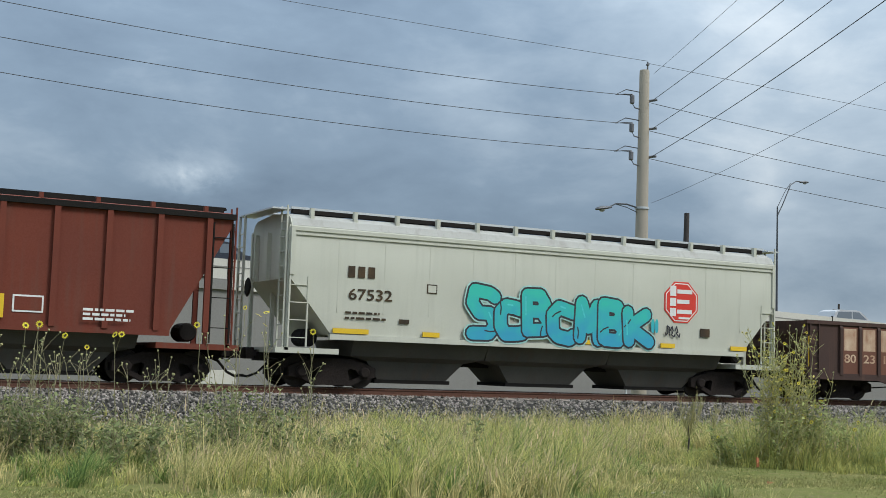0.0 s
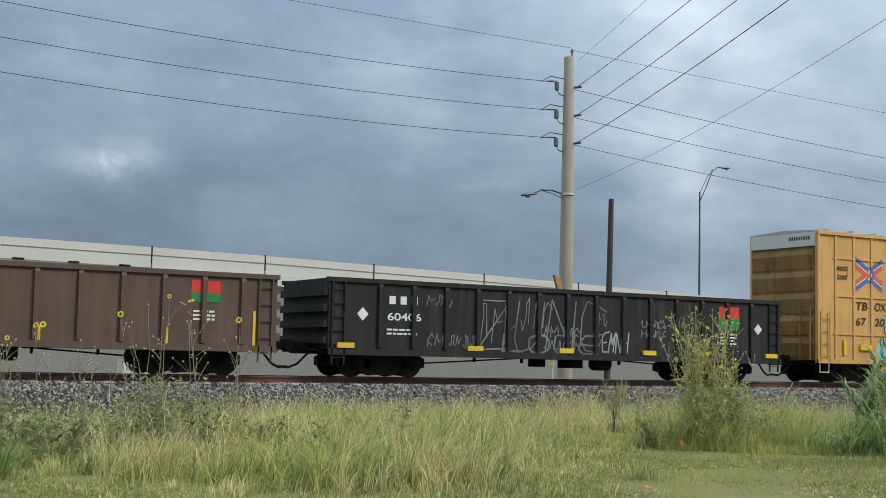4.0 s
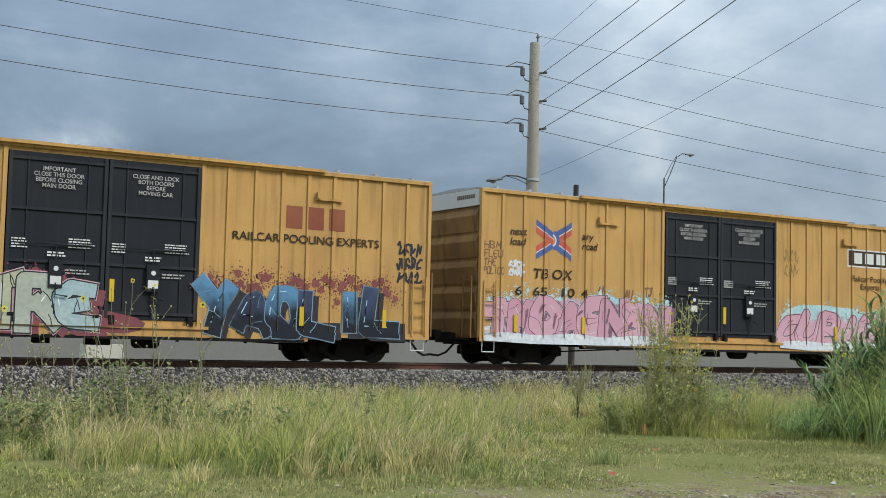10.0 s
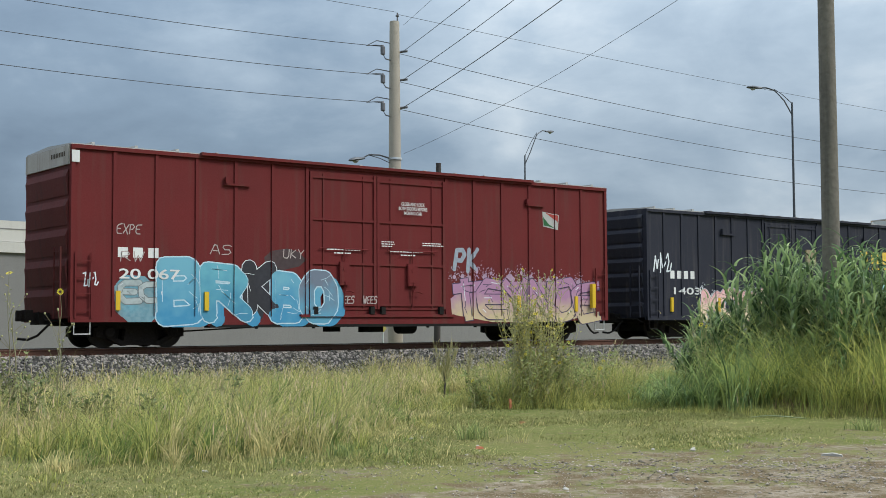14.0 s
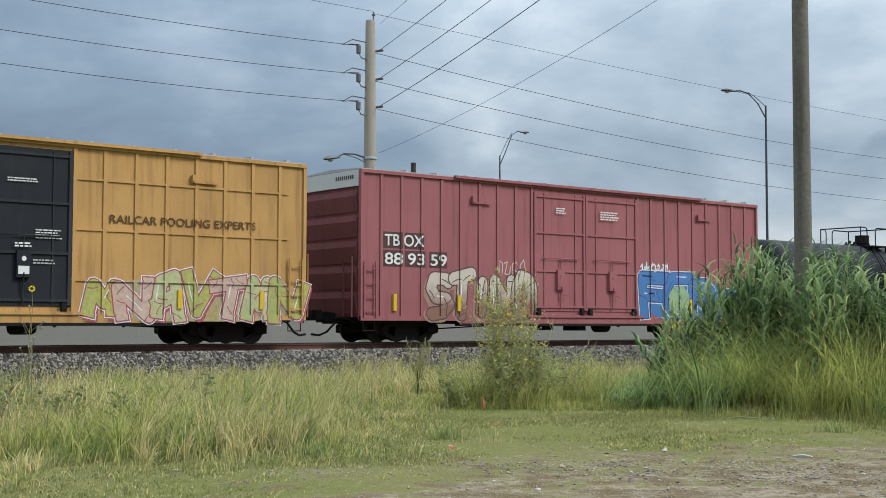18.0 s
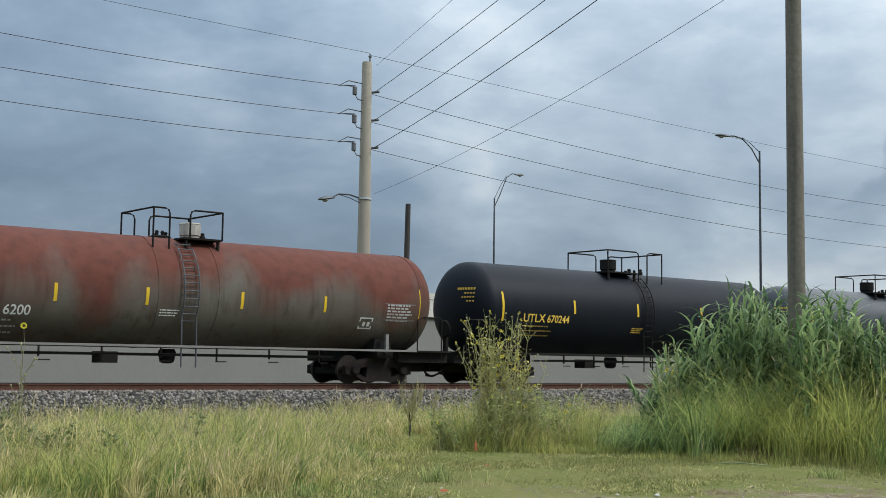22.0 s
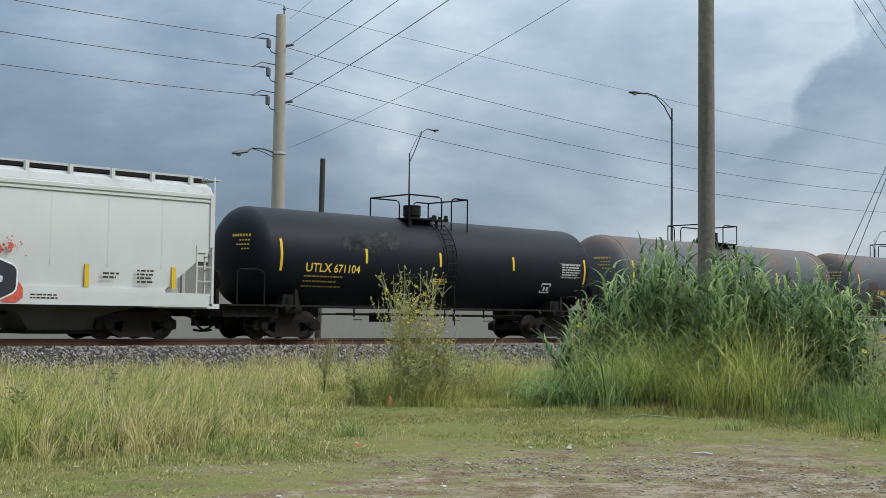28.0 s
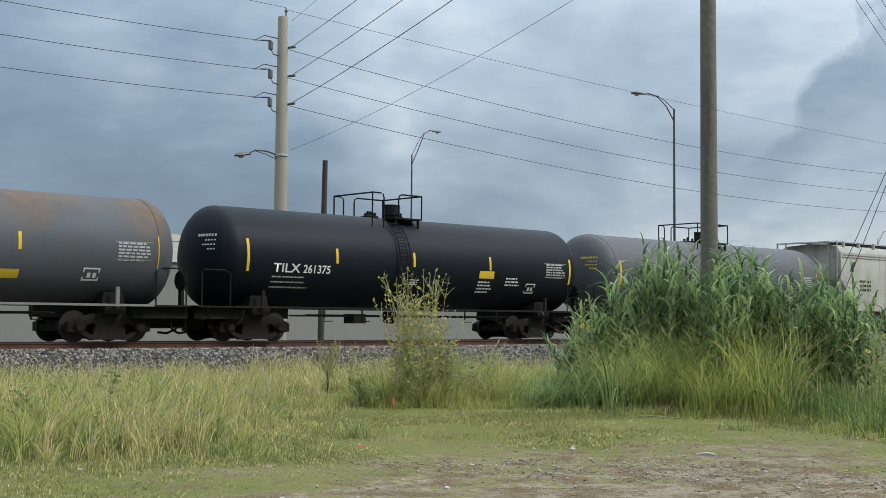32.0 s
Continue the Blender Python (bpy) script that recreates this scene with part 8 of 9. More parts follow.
STEM = mat("weed_stem", (0.33, 0.33, 0.15), (0.36, 0.31, 0.17), rough=0.85, island=0.3, bump=0)
CANE = mat("cane_stem", (0.22, 0.27, 0.13), (0.29, 0.29, 0.15), rough=0.7, island=0.3, bump=0)
WEED = leafy("weed_leaf", (0.25, 0.31, 0.11), (0.33, 0.36, 0.14))
WEEDDARK = leafy("weed_leaf_dull", (0.17, 0.21, 0.085), (0.23, 0.25, 0.11))
STEMDARK = mat("weed_stem_dull", (0.2, 0.19, 0.1), (0.24, 0.2, 0.12), rough=0.85, island=0.3, bump=0)
WEEDTOP = leafy("weed_leaf_olive", (0.38, 0.38, 0.1), (0.48, 0.43, 0.13))
PETAL = mat("petal_yellow", (0.8, 0.68, 0.06), (0.75, 0.58, 0.04), rough=0.6, thin=True, bump=0)
HEART = mat("flower_heart", (0.05, 0.03, 0.015), rough=0.9)
FEATHER = mat("feathery_twig", (0.34, 0.32, 0.13), (0.38, 0.31, 0.16), rough=0.85, island=0.35, bump=0)


def blades(px, py, pz, height, width, lean, rs, seg=3, droop=1.0, az=None):
    """Curved grass blades as tapering strips; returns vertices and quads."""
    n = len(px)
    az = rs.uniform(0, 2 * np.pi, n) if az is None else az
    face = az + rs.uniform(-0.9, 0.9, n) + np.pi / 2
    t = np.linspace(0, 1, seg + 1)[None]
    out = (lean * height)[:, None] * t ** 2
    up = height[:, None] * (t - droop * (lean[:, None] ** 2) * 0.35 * t ** 3)
    cx = px[:, None] + np.cos(az)[:, None] * out
    cy = py[:, None] + np.sin(az)[:, None] * out
    cz = pz[:, None] + up
    w = width[:, None] * (1 - t) ** 0.7 * 0.5 + 0.0006
    dx, dy = np.cos(face)[:, None] * w, np.sin(face)[:, None] * w
    v = np.stack([np.stack([cx - dx, cy - dy, cz], -1), np.stack([cx + dx, cy + dy, cz], -1)], 2).reshape(n, -1, 3)
    k = 2 * (seg + 1)
    q = np.array([(2 * i, 2 * i + 1, 2 * i + 3, 2 * i + 2) for i in range(seg)])
    f = (q[None] + (np.arange(n) * k)[:, None, None]).ravel()
    return v.reshape(-1, 3), f


def front_edge(x):
    return np.interp(x, [-4, 0, 3, 5, 7, 9, 11, 13, 15, 17, 22, 40], [18.5, 17, 15.2, 13.2, 12.2, 12.6, 14.8, 17.6, 19.5, 20.6, 21.5, 24])


def patchy(px, py, scale, seed):
    return np.array([noise.noise((a * scale, b * scale, seed)) for a, b in zip(px, py)])


def field(name, label, mt, n, x0, x1, y0, y1, hgt, wid, lean, keep, seed, seg=3, per=1, shape=None, spread=0.12, heads=0, grove=0.8):
    """Grass grown in tufts: per blades round each root, leaning outwards, each tuft with a height of its own."""
    rs = np.random.RandomState(seed)
    m = max(1, n // per)
    cx, cy = rs.uniform(x0, x1, m), rs.uniform(y0, y1, m)
    k = keep(cx, cy, rs)
    cx, cy = cx[k], cy[k]
    m = len(cx)
    ch = (1 + grove * patchy(cx, cy, 0.5, seed)) * (rs.uniform(0.6, 1.25, m) if per > 1 else 1.0)
    wind = rs.normal(0.4, 0.9, m)
    px, py = np.repeat(cx, per), np.repeat(cy, per)
    az = rs.uniform(0, 2 * np.pi, m * per)
    off = np.abs(rs.normal(0, spread, m * per)) if per > 1 else 0.0
    px, py = px + np.cos(az) * off, py + np.sin(az) * off
    az = np.where(rs.uniform(0, 1, m * per) < 0.45, np.repeat(wind, per), az)
    h = rs.uniform(*hgt, m * per) * np.repeat(ch, per) * (shape(px, py) if shape else 1.0)
    h = np.minimum(h, hgt[1] * 1.3 * rs.uniform(0.85, 1.0, m * per))
    pz = np.interp(py, [28.7, 30.5, 31], [0.0, 0.66, 0.78]) - 0.01
    ln, wd = rs.uniform(*lean, m * per), rs.uniform(*wid, m * per)
    v, f = blades(px, py, pz, h, wd, ln, rs, seg, 1.0, az)
    o = new(name, quick_mesh(name, v, f, 4, mt))
    tagged(o, label, "grass", kind="stuff")
    if heads:
        # pale seed heads on the tallest stalks
        i = np.where((h > np.median(h)) & (rs.uniform(0, 1, len(h)) < heads))[0]
        top = v.reshape(len(h), -1, 2, 3)[i, -1].mean(1)
        hv, hf = blades(top[:, 0], top[:, 1], top[:, 2] - 0.06, rs.uniform(0.09, 0.2, len(i)), rs.uniform(0.012, 0.024, len(i)), rs.uniform(0.2, 1.0, len(i)), rs, 2, 1.0, az[i])
        tagged(new("seed_heads", quick_mesh("seed_heads", hv, hf, 4, SEEDY)), "pale feathery seed heads nodding over the grass", "grass", kind="stuff")


def in_view(px, py, a=4.0, b=66.0):
    az = np.degrees(np.arctan2(px, py))
    return (az > a) & (az < b)


def tall_zone(px, py, rs):
    d = py - front_edge(px)
    bare = np.hypot((px - 14.6) / 2.6, (py - 22.6) / 1.5) > 1
    return in_view(px, py) & (d > rs.normal(0, 0.9, len(px))) & (py < 29.6) & (bare | (rs.uniform(0, 1, len(px)) < 0.2))


def straw_zone(px, py, rs):
    az = np.degrees(np.arctan2(px, py))
    return tall_zone(px, py, rs) & (rs.uniform(0, 1, len(px)) < np.interp(az, [14, 20, 25], [0.4, 0.6, 1.0]) * np.clip(0.55 + 1.7 * patchy(px, py, 0.55, 61), 0.08, 1))


def green_zone(px, py, rs):
    return tall_zone(px, py, rs) & (rs.uniform(0, 1, len(px)) < np.clip(0.5 - 1.7 * patchy(px, py, 0.55, 61), 0.1, 1))


def turf_zone(px, py, rs):
    d = py - front_edge(px)
    worn = np.hypot((px - 10.0) / 8.0, (py - 7.0) / 5.2) + 0.5 * patchy(px, py, 0.9, 5)
    return in_view(px, py, 0, 70) & (d < 1.5) & (rs.uniform(0, 1, len(px)) < np.clip((worn - 0.7) * 3.0, 0.03, 1))


def polar_zone(a0, a1, lo, hi, jag=0.35):
    """Keeps points between two bearings and, by bearing, between two distances."""
    def keep(px, py, rs):
        r, az = np.hypot(px, py), np.degrees(np.arctan2(px, py))
        near = np.interp(az, [q[0] for q in lo], [q[1] for q in lo]) + jag * 2.2 * patchy(px, py, 0.9, 8)
        return (az > a0 + rs.normal(0, 0.25, len(px))) & (az < a1 + rs.normal(0, 0.25, len(px))) & (r > near) & (r < near + hi) & (np.hypot(px - NP.x, py - NP.y) > 0.2)
    return keep


def build_grass():
    def settle(px, py):
        az = np.degrees(np.arctan2(px, py))
        edge = np.clip((py - front_edge(px)) / 2.0, 0.3, 1.0)
        return np.interp(py, [13, 18, 23, 27, 29.5], [1.0, 1.0, 0.85, 0.62, 0.45]) * np.interp(az, [8, 16, 21, 24, 36, 44], [0.62, 0.68, 0.9, 1.05, 1.0, 0.75]) * edge

    def wear(px, py):
        worn = np.hypot((px - 10.0) / 8.0, (py - 7.0) / 5.2)
        return np.clip((worn - 0.55) * 1.6, 0.3, 1.0)

    field("tall_grass_dry", "tall pale dry grass in dense tufts before the track", DRY, 105000, 0, 36, 12, 30, (0.35, 0.9), (0.005, 0.012), (0.2, 1.3), straw_zone, 11, 3, 19, settle, 0.14, 0.18, 1.1)
    field("tall_grass_green", "tall green grass mixed among the dry tufts", GREEN, 130000, 0, 36, 12, 30, (0.3, 0.85), (0.006, 0.014), (0.3, 1.5), green_zone, 12, 3, 21, settle, 0.1, 0, 1.3)
    def sparse(px, py, rs):
        return tall_zone(px, py, rs) & (py > front_edge(px) + 0.6)

    field("tussock_straw", "thick straw-coloured tussocks standing over the grass", DRY, 30000, 0, 30, 12, 26, (0.4, 0.78), (0.007, 0.014), (0.25, 1.2), sparse, 51, 4, 70, settle, 0.1, 0.25, 0.8)
    field("tussock_green", "thick deep green tussocks among the straw", LUSH, 30000, 0, 30, 12, 26, (0.4, 0.8), (0.008, 0.015), (0.3, 1.3), sparse, 52, 4, 70, settle, 0.11, 0, 0.8)
    field("undergrowth", "low green undergrowth between the tufts", LUSH, 32000, 0, 36, 12, 29.3, (0.12, 0.42), (0.009, 0.02), (0.2, 1.2), tall_zone, 13, 2, 12, settle, 0.15, 0, 1.2)
    field("turf", "short mown turf with thin dry spots", TURF, 300000, 0, 27, 9, 24, (0.025, 0.08), (0.006, 0.012), (0.4, 1.4), turf_zone, 14, 2, 6, wear, 0.06, 0, 1.3)
    field("thatch", "dry straw-coloured wisps lying in the turf", DRY, 60000, 2, 27, 9, 24, (0.03, 0.09), (0.004, 0.008), (1.0, 1.7), turf_zone, 18, 2, 5, None, 0.12, 0, 1.0)

    def verge(px, py, rs):
        return in_view(px, py) & (py > 27) & (rs.uniform(0, 1, len(px)) < np.clip((31.2 - py) * 0.25, 0, 1) ** 2)

    field("verge_grass", "thin grass stalks growing out of the ballast edge", DRY, 9000, 2, 60, 27, 30.8, (0.2, 0.7), (0.004, 0.008), (0.1, 0.8), verge, 15, 3, 6)

    def mound(az0, az1, k=1.0):
        def f(px, py):
            az = np.degrees(np.arctan2(px, py))
            t = np.clip((az - az0) / (az1 - az0), 0, 1)
            return k * (0.55 + 0.45 * np.sin(np.pi * t) ** 0.6)
        return f

    def rise(px, py):
        return np.interp(np.degrees(np.arctan2(px, py)), [46, 47.5, 48.6, 50, 52], [0.35, 0.62, 0.92, 1.08, 0.9])

    box = (13, 34, 7, 24)
    field("bank_grass", "yellow-green grass between the sunflower bush and the reeds", GREEN, 42000, *box, (0.35, 1.0), (0.007, 0.014), (0.3, 1.3), polar_zone(41.5, 49.0, [(41, 24.6), (44, 25.0), (46, 25.6), (49, 25.0)], 4.5), 31, 3, 24, None, 0.14, 0.15)
    field("bush_grass", "green grass growing up through the weed bushes", GREEN, 16000, 14.5, 20, 16.5, 21, (0.25, 1.0), (0.007, 0.015), (0.3, 1.3), polar_zone(38.8, 45.5, [(38, 23.6), (41, 23.8), (45, 24.6)], 2.6, 0.8), 36, 4, 12, None, 0.2, 0.1, 1.2)
    field("fringe_grass", "ragged short grass where the turf meets the tall growth", GREEN, 260000, 8, 30, 7, 24, (0.06, 0.3), (0.006, 0.013), (0.3, 1.5), polar_zone(37.5, 67.0, [(37, 23.4), (41, 23.0), (45, 24.0), (48, 23.3), (52, 22.6), (55, 21.9), (58, 21.3), (60.5, 19.0), (62, 18.2), (67, 17.0)], 1.6, 0.9), 37, 3, 8, None, 0.12, 0, 0.9)
    field("cane_grass", "broad-bladed blue-green grass at the foot of the reeds", BLUEGRASS, 110000, *box, (0.7, 1.8), (0.016, 0.034), (0.45, 1.75), polar_zone(45.8, 52.4, [(46, 25.0), (48, 23.8), (51, 23.5), (53, 24.0)], 1.6), 32, 5, 12, rise, 0.12, 0, 0.5)
    field("golden_grass", "waist-high golden-green arching grass round the wooden pole", GOLD, 220000, *box, (0.85, 1.95), (0.006, 0.013), (0.5, 1.5), polar_zone(50.0, 57.8, [(50, 24.2), (52, 23.4), (55, 22.7), (57, 22.5), (59, 22.6)], 2.2, 0.5), 33, 5, 14, mound(48.5, 60.0, 1.28), 0.2, 0.08, 0.9)
    field("dead_grass", "brown matted dead grass along the clump's foot", DEAD, 30000, *box, (0.2, 0.55), (0.006, 0.014), (0.8, 1.7), polar_zone(51.5, 57.5, [(50, 24.0), (52, 23.2), (55, 22.4), (58, 22.2)], 0.7), 34, 3, 18, None, 0.12, 0, 0.5)
    field("lush_grass", "knee-high lush green grass beside the reeds", LUSH, 80000, *box, (0.35, 1.0), (0.007, 0.016), (0.3, 1.5), polar_zone(57.6, 67.0, [(57, 22.0), (59, 21.0), (60.5, 19.8), (62, 19.0), (67, 17.8)], 3.6, 0.6), 35, 4, 12, None, 0.2, 0, 0.8)


def build_reeds():
    rs = np.random.RandomState(21)
    V, F, n0 = [], [], 0
    stems = Solid()
    for c in range(84):
        az0 = rs.uniform(48.5, 61.3)
        r0 = np.interp(az0, [46, 50, 53, 54, 55.2, 56.5, 62], [26.6, 25.9, 25.2, 23.7, 23.7, 24.2, 23.2]) + rs.uniform(0.0, 2.4)
        h0 = np.interp(az0, [46.5, 48, 49.0, 50.0, 51, 52, 53.2, 54.2, 55.4, 57, 58, 58.8, 60, 61.5], [0.7, 0.95, 1.25, 1.95, 2.65, 2.98, 2.8, 2.45, 2.85, 2.6, 2.4, 2.65, 2.4, 1.7]) * rs.uniform(0.84, 1.08)
        cx, cy = r0 * math.sin(math.radians(az0)), r0 * math.cos(math.radians(az0))
        gust = rs.uniform(0, 6.28)
        for i in range(rs.randint(5, 10)):
            x, y = cx + rs.normal(0, 0.2), cy + rs.normal(0, 0.2)
            h = h0 * rs.uniform(0.68, 1.05)
            if math.hypot(x - NP.x, y - NP.y) < 0.3:
                continue
            dx, dy = rs.normal(0, 0.22, 2) + 0.12 * np.array([math.cos(gust), math.sin(gust)])
            stems.tube([(x, y, 0), (x + dx * 0.3, y + dy * 0.3, h * 0.5), (x + dx, y + dy, h * 0.95)], [0.012, 0.009, 0.004], 4)
            m = rs.randint(12, 19)
            t = np.linspace(0.34, 0.98, m)
            rank = rs.uniform(0, 6.28) + np.pi * np.arange(m) + rs.normal(0, 0.45, m)
            v, f = blades(x + dx * t ** 1.5, y + dy * t ** 1.5, h * t, (0.75 if az0 > 57.0 else 1.0) * rs.uniform(0.34, 0.62, m) * (1.1 - 0.25 * t), rs.uniform(0.042, 0.074, m), rs.uniform(0.9, 1.9, m) * (1.1 - 0.3 * t), rs, 6, 0.95, rank)
            V.append(v)
            F.append(f + n0)
            n0 += len(v)
    o = thing("reed_bed", None, None, "dense stand of tall green cane reeds with arching leaves", "reeds", kind="stuff")
    part("cane", stems, CANE, o)
    part("foliage", quick_mesh("reed_leaves", np.concatenate(V), np.concatenate(F), 4, REED), None, o)


def flower(s, p, r, rg):
    """A small sunflower: ring of petals and a dark heart, roughly facing the open field."""
    d = (Vector((0, 0, 1.6)) - p).normalized() + Vector((rg.uniform(-0.9, 0.9), rg.uniform(-0.9, 0.9), rg.uniform(-0.2, 0.9)))
    d.normalize()
    a = d.orthogonal().normalized()
    b = d.cross(a)
    for k in range(11):
        w = 2 * math.pi * k / 11
        u = a * math.cos(w) + b * math.sin(w)
        q = d.cross(u)
        s.poly([tuple(p + u * r * 0.3), tuple(p + u * r * 0.7 + q * r * 0.2 + d * 0.004), tuple(p + u * r + d * 0.002), tuple(p + u * r * 0.7 - q * r * 0.2 + d * 0.004)], 0)
    c = p + d * 0.006
    s.poly([tuple(c + (a * math.cos(w) + b * math.sin(w)) * r * 0.3) for w in (2 * math.pi * k / 8 for k in range(8))], 1)


SEED = Solid().lathe([(-0.015, 0.005), (0, 0.017), (0.02, 0.012)], "z", 6, (0, 0, 0)).mesh("seed_head", STEM)


def sunflower_plant(x, y, h, spread, branches, leaves, flowers, seed, label, fsize=0.05, bare=0.3, root=0.15, leaf=(0.04, 0.1), mt=None, twigs=3, heads=20, name="wild_sunflower", stem=None, high=False):
    rg = random.Random(seed)
    o = thing(name, None, None, label, "wild flower", "wild sunflowers", at=(x, y, 0))
    ends = []
    lf = []
    tw = Solid()
    for i in range(branches):
        az = rg.uniform(0, 2 * math.pi)
        hh = h * (1 - 0.5 * rg.random() ** 1.6)
        sp = spread * rg.uniform(0.1, 1.0)
        a0, r0 = rg.uniform(0, 6.28), root * math.sqrt(rg.random())
        bx, by = math.cos(a0) * r0, math.sin(a0) * r0
        pts = []
        for k in range(7):
            t = k / 6
            pts.append(Vector((bx + math.cos(az) * sp * t ** 1.3 + rg.uniform(-0.03, 0.03), by + math.sin(az) * sp * t ** 1.3 + rg.uniform(-0.03, 0.03), hh * t)))
        part("stem", Solid().tube(pts, [0.012, 0.01, 0.008, 0.007, 0.006, 0.005, 0.003], 4), stem or STEM, o)
        ends.append(pts[-1])
        for k in range(twigs):
            j = rg.randint(2, 5)
            a2 = rg.uniform(0, 2 * math.pi)
            q = pts[j]
            w = rg.uniform(0.12, 0.3)
            e = q + Vector((math.cos(a2) * w, math.sin(a2) * w, rg.uniform(0.12, 0.38)))
            tw.tube([q, q.lerp(e, 0.5) + Vector((0, 0, 0.02)), e], [0.005, 0.004, 0.003], 4)
            ends.append(e)
            lf.append(q.lerp(e, rg.uniform(0.2, 0.8)))
        for k in range(leaves):
            t = rg.uniform(bare, 0.97)
            j = min(5, int(t * 6))
            lf.append(pts[j].lerp(pts[j + 1], t * 6 - j) + Vector((rg.uniform(-0.06, 0.06), rg.uniform(-0.06, 0.06), 0)))
    if twigs:
        tagged(part("twig_growth", tw, stem or STEM, o), kind="stuff")
    ls = Solid()
    for p in lf:
        az, L_ = rg.uniform(0, 2 * math.pi), rg.uniform(*leaf)
        w = L_ * rg.uniform(0.14, 0.3)
        u = Vector((math.cos(az), math.sin(az), rg.uniform(-0.4, 0.9)))
        q = Vector((-math.sin(az), math.cos(az), rg.uniform(-0.7, 0.7))) * w
        ls.poly([tuple(p), tuple(p + u * L_ * 0.5 + q), tuple(p + u * L_), tuple(p + u * L_ * 0.5 - q)])
    part("foliage", ls.mesh("foliage", mt or WEED, fix=False), None, o)
    rg.shuffle(ends)
    if high:
        ends.sort(key=lambda q: -q.z)
    for p in ends[:flowers]:
        f = Solid()
        flower(f, p + Vector((x, y, 0)), fsize * rg.uniform(0.7, 1.15), rg)
        f.v = [(a - x, b - y, c) for a, b, c in f.v]
        part("flower", f.mesh("flower", [PETAL, HEART], fix=False), None, o)
    for p in ends[flowers:flowers + heads]:
        part("seed_head", SEED, None, o, at=tuple(p))


